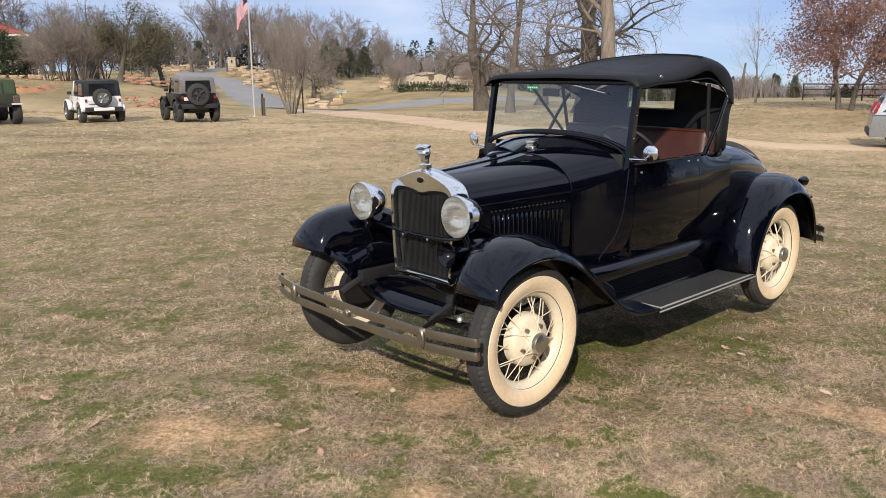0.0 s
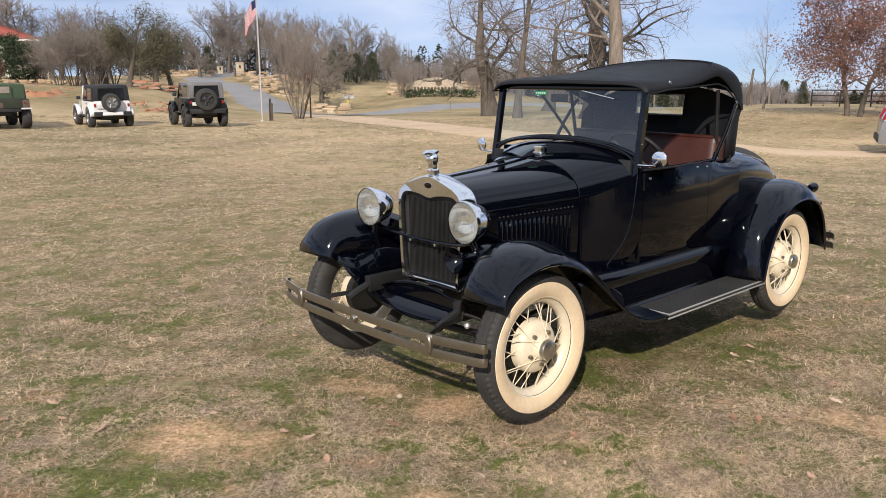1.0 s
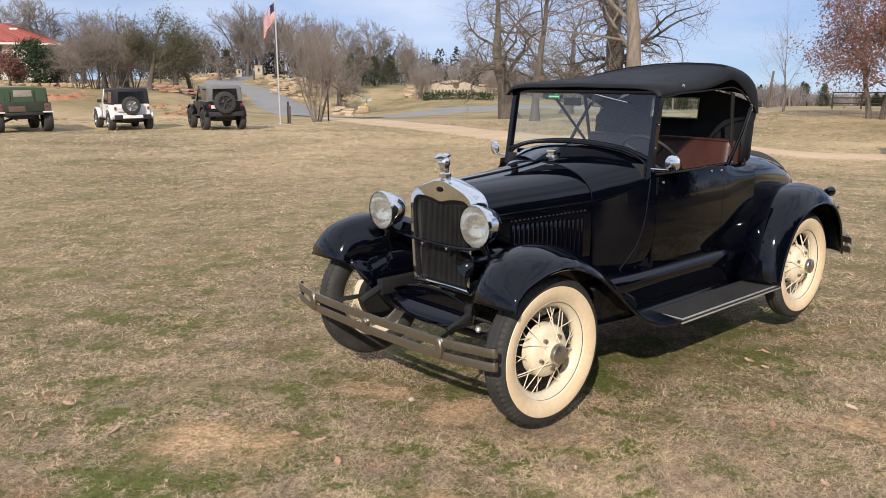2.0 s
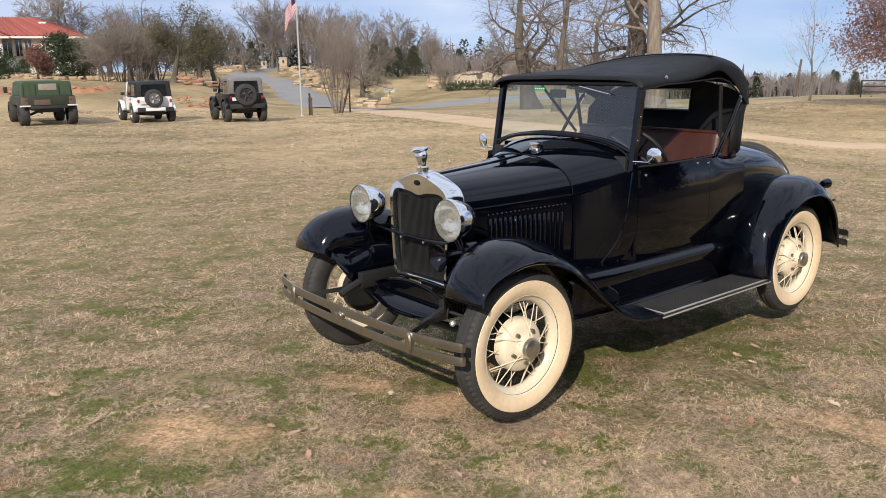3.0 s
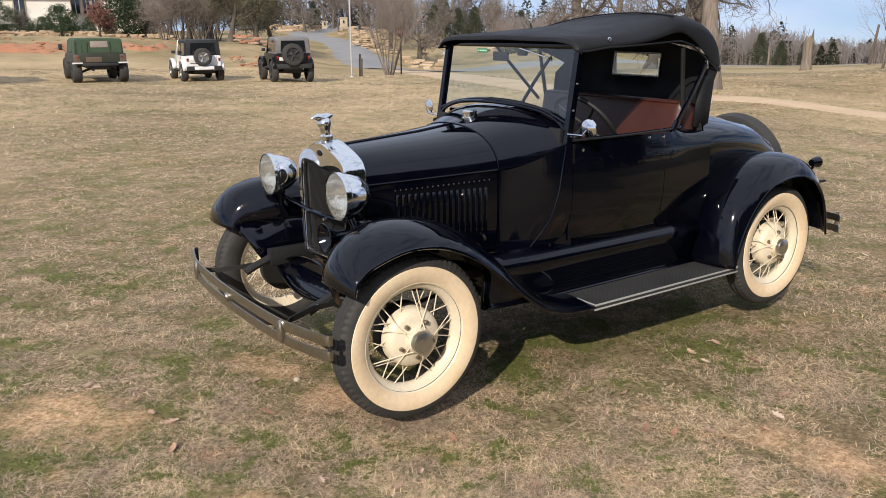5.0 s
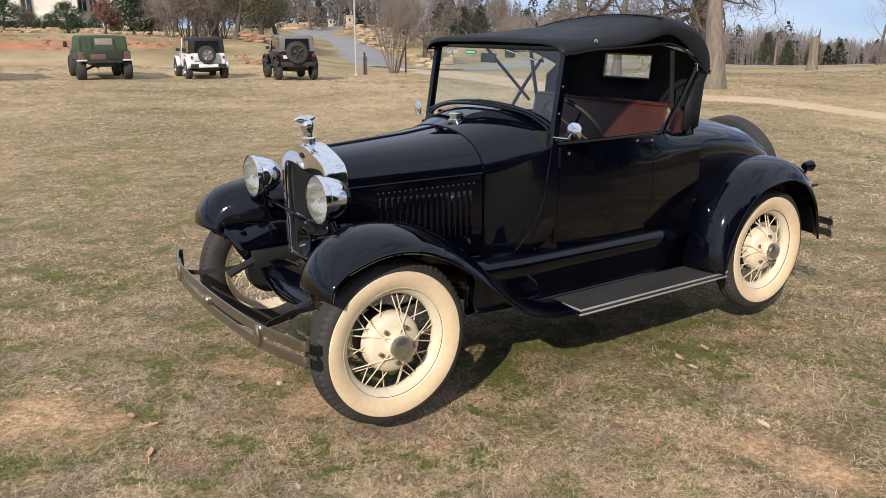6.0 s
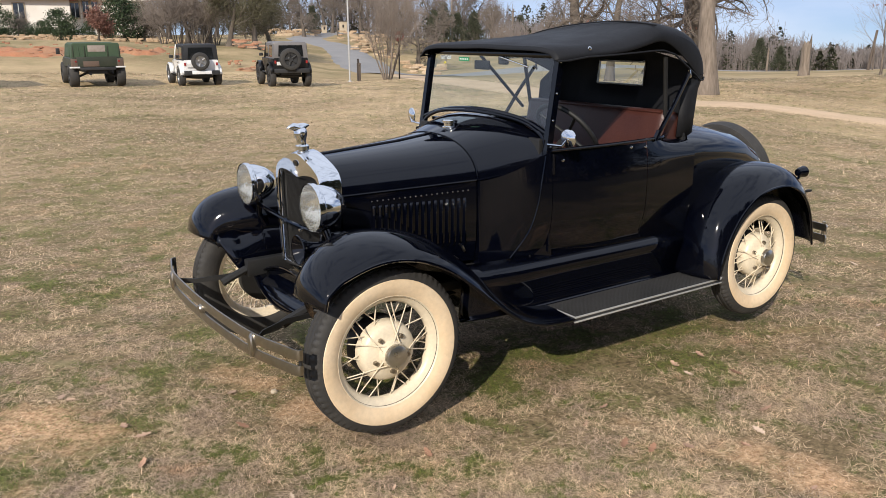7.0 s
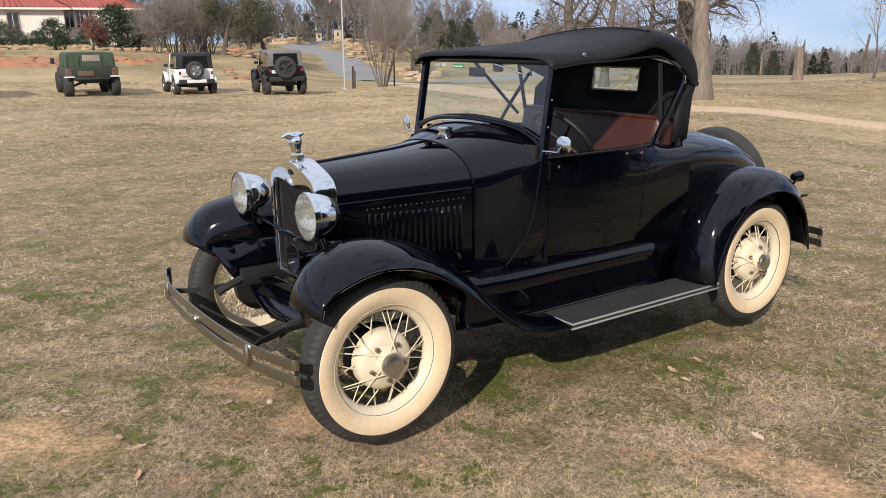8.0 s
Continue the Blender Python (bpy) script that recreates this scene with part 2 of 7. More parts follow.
def wheel(x, y, side, spin, label):
    """side: +1 where the outer face looks to +y."""
    w = part("wheel", lathe([(0.247, 0.044), (0.253, 0.050), (0.256, 0.046), (0.246, 0.036), (0.230, 0.030), (0.219, 0.014), (0.216, 0.0), (0.220, -0.012), (0.236, -0.032), (0.254, -0.046), (0.256, -0.050), (0.248, -0.046), (0.243, -0.030), (0.238, -0.010), (0.238, 0.012), (0.243, 0.03)], n=56), CREAM, roadster, label)
    w.matrix_basis = pose(x, y, HUB_Z - (0.010 if x > -1 else 0.0), 0, spin, 0 if side > 0 else 180)
    tp = [(0.246, 0.040), (0.268, 0.055), (0.305, 0.063), (0.340, 0.060), (0.360, 0.050), (0.3695, 0.042), (0.3735, 0.031), (0.369, 0.028), (0.3755, 0.025), (0.3765, 0.010), (0.371, 0.007), (0.371, -0.007), (0.3765, -0.010), (0.3755, -0.025), (0.369, -0.028), (0.3735, -0.031), (0.3695, -0.042), (0.360, -0.050), (0.340, -0.060), (0.305, -0.063), (0.268, -0.055), (0.246, -0.040)]
    part("tyre", lathe(tp, n=210, wobble=tread), TYRE, w, "black ribbed rubber tyre")
    part("sidewall_band", lathe([(0.250, 0.046), (0.262, 0.0545), (0.285, 0.0625), (0.303, 0.0662), (0.318, 0.0655), (0.326, 0.0645), (0.328, 0.0615), (0.30, 0.060), (0.262, 0.05)], n=72), WHITEWALL, w, "wide cream whitewall band")
    part("hub", lathe([(0.0, 0.060), (0.052, 0.088), (0.055, 0.080), (0.062, 0.060), (0.080, 0.053), (0.104, 0.049), (0.122, 0.040), (0.132, 0.026), (0.136, 0.008), (0.136, -0.02), (0.12, -0.03), (0.0, -0.03)], n=48), CREAM, w, "cream pressed hub shell")
    part("hub_cap", lathe([(0.050, 0.082), (0.052, 0.100), (0.048, 0.110), (0.034, 0.116), (0.015, 0.1185), (0.0, 0.119)], n=36), DULL_CHROME, w, "dull chrome hub cap")
    part("brake_drum", lathe([(0.0, -0.032), (0.135, -0.032), (0.14, -0.04), (0.14, -0.09), (0.0, -0.09)], n=36), DARK, w, "dark brake drum")
    first = None
    for k in range(30):
        a = 2 * math.pi * k / 30
        if k % 3 == 0:
            lean, r0, h0, h1 = (0.95 if k % 2 else -0.95), 0.052, 0.078, 0.004
        else:
            lean, r0, h0, h1 = (0.42 if k % 3 == 1 else -0.42), 0.133, 0.014, 0.010 if k % 2 else -0.014
        p = (r0 * math.cos(a), h0, r0 * math.sin(a))
        q = (0.220 * math.cos(a + lean * 0.6), h1, 0.220 * math.sin(a + lean * 0.6))
        part("spoke", tube([p, q], 0.0028, 6, cap=False), CREAM, w)
    nut = part("nut", lathe([(0.0, 0.068), (0.009, 0.068), (0.011, 0.062), (0.012, 0.046)], (0.084, 0, 0), n=6), NICKEL, w)
    for k in range(1, 5):
        again(nut, pose(0, 0, 0, 0, 72 * k, 0))
    return w


wheel(0.0, TRACK, 1, 20, "cream spoked wire wheel with whitewall tyre")
wheel(BASE, TRACK, 1, 47, "cream spoked wire wheel with whitewall tyre")
wheel(0.0, -TRACK, -1, 75, "cream spoked wire wheel with whitewall tyre")
wheel(BASE, -TRACK, -1, 10, "cream spoked wire wheel with whitewall tyre")

# chassis
bm = box(-1.45, 0.37, 0.50, 3.3, 0.05, 0.09, 0.008)
box(-1.45, -0.37, 0.50, 3.3, 0.05, 0.09, 0.008, bm=bm)
for xc in (-0.5, -1.3, -2.2, -3.0):
    box(xc, 0, 0.50, 0.06, 0.74, 0.07, bm=bm)
part("chassis_frame", bm, DARK, roadster)
bm = tube([(0, -0.64, 0.37), (0, -0.45, 0.33), (0, 0, 0.31), (0, 0.45, 0.33), (0, 0.64, 0.37)], 0.022, 8)
part("front_axle", bm, DARK, roadster)
part("rear_axle", tube([(BASE, -0.64, 0.37), (BASE, -0.12, 0.37), (BASE, 0, 0.37), (BASE, 0.12, 0.37), (BASE, 0.64, 0.37)], [0.04, 0.05, 0.14, 0.05, 0.04], 12), DARK, roadster)
part("tie_rod", tube([(-0.16, -0.6, 0.34), (-0.16, 0.6, 0.34)], 0.011), DARK, roadster)
part("front_spring", box(0.03, 0, 0.45, 0.05, 0.76, 0.05, 0.01), DARK, roadster)
part("drag_link", tube([(-0.85, 0.42, 0.47), (-0.10, 0.50, 0.41)], 0.010), DARK, roadster)
part("shock_arm", tube([(0.20, 0.42, 0.50), (0.02, 0.56, 0.42)], 0.009), DARK, roadster)
ball = part("ball_joint", lathe([(0, 0.018), (0.012, 0.012), (0.017, 0), (0.012, -0.012), (0, -0.018)], (0.13, 0.50, 0.45), "z", 12), ALLOY, roadster, "greasy metal ball joint")
again(ball, pose(-0.09, 0.07, -0.03))
again(ball, pose(0.04, -0.08, -0.02))
part("underbody", box(-1.45, 0, 0.50, 2.6, 1.0, 0.05, 0.01), DARK, roadster)
part("engine", box(-0.35, 0, 0.62, 0.55, 0.34, 0.45, 0.03), DARK, roadster)
part("exhaust", tube([(-0.5, -0.25, 0.35), (-3.1, -0.3, 0.36)], 0.025), DARK, roadster)


# radiator, shell and mascot
def shell_line(grow, k):
    """The outline of the radiator shell from its lower right foot over the top."""
    pts = [(-0.228, 0.555), (-0.242, 0.70), (-0.251, 0.86), (-0.254, 0.97), (-0.243, 1.038), (-0.205, 1.076), (-0.11, 1.114), (0, 1.140)]
    pts = pts + [(-y, z) for y, z in reversed(pts[:-1])]
    return [(p.x * (1 + grow), p.y + (k if p.y > 0.9 else 0)) for p in curve([(y, z, 0) for y, z in pts], 4)]


def inner_line():
    pts = [(-0.207, 0.565), (-0.220, 0.70), (-0.229, 0.86), (-0.231, 0.97), (-0.214, 1.022), (-0.165, 1.040), (-0.07, 1.034), (0, 1.020)]
    pts = pts + [(-y, z) for y, z in reversed(pts[:-1])]
    return [(p.x, p.y) for p in curve([(y, z, 0) for y, z in pts], 4)]


outer, inner = shell_line(0, 0), inner_line()
mid = [((a[0] * 0.45 + b[0] * 0.55), (a[1] * 0.45 + b[1] * 0.55)) for a, b in zip(outer, inner)]
rings = [[(-0.048, y * 1.045, z + 0.004) for y, z in outer], [(-0.040, y * 1.05, z + 0.007) for y, z in outer], [(0.020, y * 1.02, z + 0.005) for y, z in outer], [(0.044, y * 1.008, z + 0.001) for y, z in outer],
         [(0.056, y * 0.99, z - 0.006) for y, z in outer], [(0.055, y, z) for y, z in mid], [(0.054, y * 1.01, z + 0.002) for y, z in inner], [(0.050, y, z) for y, z in inner], [(0.0, y, z) for y, z in inner]]
part("radiator_shell", loft(rings), CHROME, roadster, "polished chrome radiator shell")
rows = [(0.012, y, z) for y, z in inner]
bm = bmesh.new()
bm.faces.new([bm.verts.new(p) for p in rows])
bm.faces.ensure_lookup_table()
core = part("radiator_core", bm, CORE, roadster, "black radiator core behind the shell", smooth=False)
bm = bmesh.new()
for i in range(40):
    y = -0.20 + 0.40 * i / 39
    box(0.018, y, 0.79, 0.008, 0.0035, 0.43, bm=bm)
tagged(part("core_mesh", bm, CORE, roadster), kind="stuff")
part("shell_foot", box(0.035, 0, 0.553, 0.03, 0.44, 0.032, 0.01), CHROME, roadster)
part("crank_plate", loft([[(0.06, -0.12, 0.535), (0.06, 0.12, 0.535)], [(0.065, -0.12, 0.495), (0.065, 0.12, 0.495)]]), NICKEL, roadster, "dull nickel plate below the radiator")
bm = lathe([(0.0, 0.006), (0.026, 0.004), (0.028, 0.0), (0.0, 0.0)], (0, 0, 0), "x", 28)
badge = part("badge", bm, BLACK, roadster, "small dark oval badge")
badge.matrix_basis = pose(0.0555, 0.0, 1.088) @ Matrix.Diagonal((1, 1.0, 0.55, 1))
bm = lathe([(0.0, 0.004), (0.031, 0.003), (0.032, 0.0), (0.0, 0.0)], (0, 0, 0), "x", 28)
part("badge_rim", bm, CHROME, roadster).matrix_basis = pose(0.0535, 0.0, 1.088) @ Matrix.Diagonal((1, 1.0, 0.58, 1))
part("radiator_cap", lathe([(0.0, 1.165), (0.026, 1.163), (0.033, 1.156), (0.033, 1.138), (0.024, 1.132), (0.024, 1.115)], (0.0, 0, 0), "z", 24), CHROME, roadster, "chrome radiator cap").matrix_basis = pose(0.018, 0, 0.012)
# the bird-like mascot: a stout body, head with beak and short tail, as one mesh
bm = tube(curve([(-0.030, 0, 1.150), (-0.030, 0, 1.172), (-0.029, 0, 1.196), (-0.026, 0, 1.218), (-0.020, 0, 1.236)], 3), [0.022, 0.021, 0.020, 0.020, 0.021, 0.023, 0.026, 0.028, 0.030, 0.029, 0.026, 0.022, 0.014], 16)
tube([(-0.022, 0, 1.232), (-0.045, 0, 1.240), (-0.068, 0, 1.243)], [0.022, 0.015, 0.004], 10, bm=bm)
tube([(-0.020, 0, 1.232), (0.006, 0, 1.240), (0.022, 0, 1.238), (0.036, 0, 1.233)], [0.020, 0.016, 0.008, 0.001], 10, bm=bm)
bmesh.ops.transform(bm, matrix=pose(0.052, 0, 0.012) @ Matrix.Translation((-0.03, 0, 1.15)) @ Matrix.Diagonal((1.12, 1.2, 1.1, 1)) @ Matrix.Translation((0.03, 0, -1.15)), verts=bm.verts)
part("mascot", bm, CHROME, roadster, "chrome bird mascot on the radiator cap")


# hood, cowl and body
def half_section(zt, w, zs, wb, zb, x, n=9, power=2.6):
    """Half a cross-section from the middle of the top over the shoulder to the foot."""
    pts = []
    for i in range(n):
        a = math.pi / 2 * i / (n - 1)
        y = w * math.sin(a) ** (2 / power)
        z = zs + (zt - zs) * math.cos(a) ** (2 / power)
        pts.append((x, y, z))
    for f in (0.12, 0.4, 0.7, 1.0):
        pts.append((x, w + (wb - w) * f, zs + (zb - zs) * f))
    return pts


def full_section(*a, **k):
    h = half_section(*a, **k)
    return [(p[0], -p[1], p[2]) for p in reversed(h[1:])] + h


HOOD = [(-0.045, 1.118, 0.262, 0.955), (-0.25, 1.132, 0.300, 0.962), (-0.50, 1.150, 0.348, 0.971), (-0.725, 1.176, 0.396, 0.981)]
tops, sides = [], []
for x, zt, w, zs in HOOD:
    f = full_section(zt, w, zs, w, 0.60, x, n=13, power=2.2)
    tops.append(f[4:-4])
part("hood_top", loft(tops), BLACK, roadster, "glossy black hood top")
for s in (1, -1):
    rings = [[(x, s * w, zs - 0.003), (x, s * (w + 0.004), zs - 0.05), (x, s * (w + 0.006), 0.80), (x, s * (w + 0.002), 0.68), (x, s * (w - 0.012), 0.57)] for x, zt, w, zs in HOOD]
    sidep = part("hood_side", loft(rings), BLACK, roadster, "black hood side with upright louvres")
    bm = None
    for i in range(16):
        x = -0.195 - 0.031 * i
        w = 0.272 + (0.396 - 0.272) * (-0.06 - x) / 0.665
        rings = []
        for z, d in ((0.665, 0.0), (0.68, 0.0075), (0.885, 0.0075), (0.900, 0.0)):
            rings.append([(x + 0.008, s * (w + 0.005), z), (x + 0.002, s * (w + 0.006 + d), z), (x - 0.006, s * (w + 0.006 + d * 0.8), z), (x - 0.008, s * (w + 0.005), z)])
        part("louvre", loft(rings), BLACK, sidep)
    for i in range(19):
        x = -0.185 - 0.0275 * i
        w = 0.272 + (0.396 - 0.272) * (-0.06 - x) / 0.665
        part("rivet", lathe([(0, 0.005), (0.0032, 0.003), (0.004, 0)], (x, s * (w + 0.003), 0.922 + 0.014 * i / 18), "y", 8) if s > 0 else lathe([(0, -0.005), (0.0032, -0.003), (0.004, 0)], (x, s * (w + 0.003), 0.928), "y", 8), NICKEL, sidep)
    part("hood_latch", box(-0.655, s * 0.388, 0.640, 0.012, 0.012, 0.035, 0.004, turn=pose(0, 0, 0, 0, 25, 0)), NICKEL, roadster, "metal hood latch")
    part("hood_hinge", tube([(x, s * (w + 0.003), zs + 0.002) for x, zt, w, zs in HOOD], 0.005), BLACK, roadster)
part("hood_centre_hinge", tube([(x, 0, zt + 0.002) for x, zt, w, zs in HOOD], 0.006), BLACK, roadster)
part("hood_band", tube([(p[0] - 0.008, p[1] * 1.006, p[2] + 0.002) for p in tops[-1]], 0.0045), BLACK, roadster, "thin band at the rear of the hood")

COWL = [(-0.735, 1.176, 0.397, 0.981, 0.42, 0.50), (-0.82, 1.205, 0.440, 0.998, 0.47, 0.50), (-0.93, 1.236, 0.500, 1.022, 0.53, 0.50), (-1.00, 1.252, 0.545, 1.052, 0.57, 0.50), (-1.06, 1.258, 0.572, 1.075, 0.60, 0.50)]
part("cowl", loft([full_section(zt, w, zs, wb, zb, x, n=13, power=2.25) for x, zt, w, zs, wb, zb in COWL], cap=True), BLACK, roadster, "glossy black cowl")
part("fuel_cap", lathe([(0.0, 1.243), (0.034, 1.241), (0.040, 1.236), (0.040, 1.226), (0.033, 1.222), (0.033, 1.208), (0.042, 1.204), (0.042, 1.190)], (-0.845, 0.0, 0), "z", 28), CHROME, roadster, "chrome fuel filler cap on the cowl")
part("wind_lace", tube(curve([(-1.035, s_y, z) for s_y, z in ((-0.565, 1.13), (-0.50, 1.205), (-0.33, 1.255), (0, 1.272), (0.33, 1.255), (0.50, 1.205), (0.565, 1.13))], 5), 0.010), BLACK, roadster)

def side_panel(x0, x1, z0, z1, y_of, s, nx=8, nz=6):
    rings = []
    for i in range(nx + 1):
        x = x0 + (x1 - x0) * i / nx
        top = z1(x) if callable(z1) else z1
        rings.append([(x, s * y_of(x, z0 + (top - z0) * k / nz), z0 + (top - z0) * k / nz) for k in range(nz + 1)])
    return loft(rings)


def door_y(x, z):
    f = min(1.0, max(0.0, (-0.98 - x) / 0.55))
    belly = 0.600 + 0.065 * f * (2 - f)
    return belly - 0.52 * max(0.0, (0.82 - z)) ** 1.6 - 0.30 * max(0.0, z - 0.95) ** 1.5


def ease(t):
    t = min(1.0, max(0.0, t))
    return t * t * (3 - 2 * t)


def cowl_y(x, z):
    """Half width of the cowl's flank."""
    w, zs, wb = [float(np.interp(-x, [-c[0] for c in COWL], [c[i] for c in COWL])) for i in (2, 3, 4)]
    return w + (wb - w) * min(1.0, max(0.0, (zs - z) / (zs - 0.50)))


def deck_y(z):
    """Half width of the rear deck where it meets the quarter panel."""
    if z < 1.03:
        return 0.655 - 0.52 * max(0.0, (0.82 - z)) ** 1.6
    c = min(1.0, (z - 1.03) / 0.133)
    return 0.655 * math.sin(math.acos(min(1.0, c ** 1.35))) ** 0.74


def body_y(x, z):
    """Half width of the body from the cowl over the door into the rear deck."""
    y = door_y(x, z)
    y = cowl_y(x, z) + 0.003 + (y - cowl_y(x, z) - 0.003) * ease((-0.742 - x) / 0.30)
    return y + (deck_y(z) + 0.002 - y) * ease((-1.70 - x) / 0.34)


for s in (1, -1):
    part("body_bead", tube(curve([(x, s * (body_y(x, z) + 0.001), z) for x, z in ((-1.01, 1.10), (-0.985, 0.98), (-0.965, 0.85), (-0.93, 0.72), (-0.86, 0.585))], 6), 0.0055, 6), BLACK, roadster)
    part("cowl_moulding", tube(curve([(-0.735, s * 0.400, 0.981), (-0.85, s * 0.458, 1.005), (-0.95, s * 0.516, 1.030), (-1.02, s * 0.560, 1.058)], 4), 0.005, 6), BLACK, roadster)
for s in (1, -1):
    d = part("door", side_panel(-1.041, -1.668, 0.617, 1.125, body_y, s, 14, 12), BLACK, roadster, "glossy black door below the open side")
    thick(d, 0.04, -1.0 if s > 0 else 1.0, True)
    part("post_panel", side_panel(-0.742, -1.038, 0.575, lambda x: 0.977 + 0.148 * ease((-0.742 - x) / 0.34) ** 0.9, body_y, s, 14, 12), BLACK, roadster)
    part("sill", side_panel(-1.038, -1.671, 0.575, 0.614, body_y, s, 12, 3), BLACK, roadster)
    q = part("quarter_panel", side_panel(-1.671, -2.06, 0.575, 1.135, body_y, s, 18, 18), BLACK, roadster, "glossy black rear quarter panel")
    for z in (1.06, 0.66):
        for k in range(3):
            part("door_hinge", lathe([(0, 0.016), (0.007, 0.016), (0.008, 0.0), (0.007, -0.016), (0, -0.016)], (-1.04, s * (door_y(-1.04, z) + 0.008), z + 0.034 * (k - 1)), "z", 10), BLACK, d)
    for x, z in ((-1.10, 1.075), (-1.55, 1.108), (-1.66, 1.102)):
        part("snap", lathe([(0, 0.008), (0.007, 0.005), (0.009, 0)], (x, s * door_y(x, z) if s > 0 else s * door_y(x, z) - 0.008, z), "y", 12), CHROME, roadster)
    part("belt_rail", tube(curve([(-1.03, s * 0.605, 1.128), (-1.30, s * 0.640, 1.132), (-1.66, s * 0.645, 1.138), (-1.80, s * 0.632, 1.142), (-1.92, s * 0.56, 1.146)], 5), 0.009), BLACK, roadster)

DECK = [(-2.03, 1.163, 0.655, 1.03, 0.60, 0.49), (-2.15, 1.166, 0.648, 1.03, 0.60, 0.49), (-2.42, 1.152, 0.610, 1.00, 0.58, 0.48), (-2.66, 1.112, 0.570, 0.96, 0.55, 0.47), (-2.86, 1.035, 0.530, 0.88, 0.52, 0.47), (-3.00, 0.925, 0.500, 0.78, 0.49, 0.46), (-3.08, 0.79, 0.48, 0.66, 0.47, 0.46), (-3.11, 0.62, 0.47, 0.55, 0.46, 0.45)]
part("rear_deck", loft([full_section(zt, w, zs, wb, zb, x, power=2.7) for x, zt, w, zs, wb, zb in DECK], cap=True), BLACK, roadster, "rounded glossy black rear deck")
for y in (0.10, -0.25):
    part("deck_handle", tube([(-2.28, y, 1.145), (-2.28, y, 1.172), (-2.40, y, 1.160), (-2.40, y, 1.130)], 0.007), CHROME, roadster, "small chrome rail on the rear deck")
bm = lathe([(0.30, -0.055), (0.335, -0.060), (0.365, -0.045), (0.372, 0.0), (0.365, 0.045), (0.335, 0.060), (0.30, 0.055), (0.25, 0.04), (0.25, -0.04)], n=64, axis="x")
spare = part("spare_tyre", bm, TYRE, roadster, "black spare tyre at the tail")
spare.matrix_basis = pose(-3.235, 0, 0.715, 0, 10, 0)
part("spare_hub", lathe([(0.25, -0.04), (0.24, 0.0), (0.11, 0.03), (0.0, 0.03)], axis="x", n=40), CREAM, spare)
part("inner_floor", box(-1.5, 0, 0.585, 1.1, 1.10, 0.03), DARK, roadster)
part("firewall", box(-1.02, 0, 0.86, 0.03, 1.08, 0.64, 0.01), DARK, roadster)
part("inner_rear_wall", box(-2.03, 0, 0.86, 0.03, 1.20, 0.58, 0.01), DARK, roadster)
bm = box(-1.92, 0, 1.02, 0.17, 1.16, 0.50, 0.055, turn=pose(0, 0, 0, 0, -10, 0), segments=4)
seat = part("seat_back", bm, LEATHER, roadster, "oxblood leather seat back")
part("seat_cushion", box(-1.68, 0, 0.78, 0.46, 1.12, 0.16, 0.05, segments=4), LEATHER, roadster, "oxblood leather seat cushion")
part("seat_piping", tube([(-1.885, -0.55, 1.262), (-1.885, 0.55, 1.262)], 0.009), LEATHER, seat)
part("dashboard", box(-1.09, 0, 1.14, 0.03, 1.04, 0.13, 0.01), BLACK, roadster)
col = part("steering_column", tube([(-1.02, 0.30, 0.85), (-1.40, 0.30, 1.13)], 0.016), DARK, roadster)
sw = Matrix.Translation((-1.42, 0.30, 1.145)) @ pose(0, 0, 0, 0, -54, 0)
ring = [(0.205 * math.cos(2 * math.pi * k / 40), 0.205 * math.sin(2 * math.pi * k / 40), 0) for k in range(41)]
wheel_s = part("steering_wheel", tube(ring, 0.013, 10, cap=False), DARK, roadster, "black steering wheel")
wheel_s.matrix_basis = sw
bm = lathe([(0, 0.02), (0.03, 0.01), (0.035, -0.02), (0, -0.03)], axis="z", n=20)
for k in range(4):
    a = math.pi / 4 + math.pi / 2 * k
    tube([(0.02 * math.cos(a), 0.02 * math.sin(a), 0), (0.2 * math.cos(a), 0.2 * math.sin(a), 0)], 0.009, bm=bm)
part("steering_spokes", bm, DARK, wheel_s)


# fenders, boards and apron
def fender(crown, lip_y, profile, s):
    """crown: x, z and how full the section is, along the ridge; profile: y and drop across it."""
    pts = curve([(x, z, f) for x, z, f in crown], 5)
    rings = []
    for i, p in enumerate(pts):
        a, b = pts[max(i - 1, 0)], pts[min(i + 1, len(pts) - 1)]
        t = Vector((b.x - a.x, b.y - a.y)).normalized()
        nrm = Vector((t.y, -t.x))
        if nrm.y > 0 and abs(nrm.y) > 0.02:
            nrm = -nrm
        if i < 4 and crown[0][0] > 0:
            nrm = Vector((-abs(nrm.x), -abs(nrm.y)))
        squeeze = max(0.0, min(1.0, (p.x - 0.10) / 0.26)) if crown[0][0] > 0 else 0.0
        rings.append([(p.x + nrm.x * d * p.z * (1 - 0.5 * squeeze), s * (y + squeeze * 0.10 * (0.84 - y) / 0.415), p.y + nrm.y * d * p.z) for y, d in profile])
    return rings


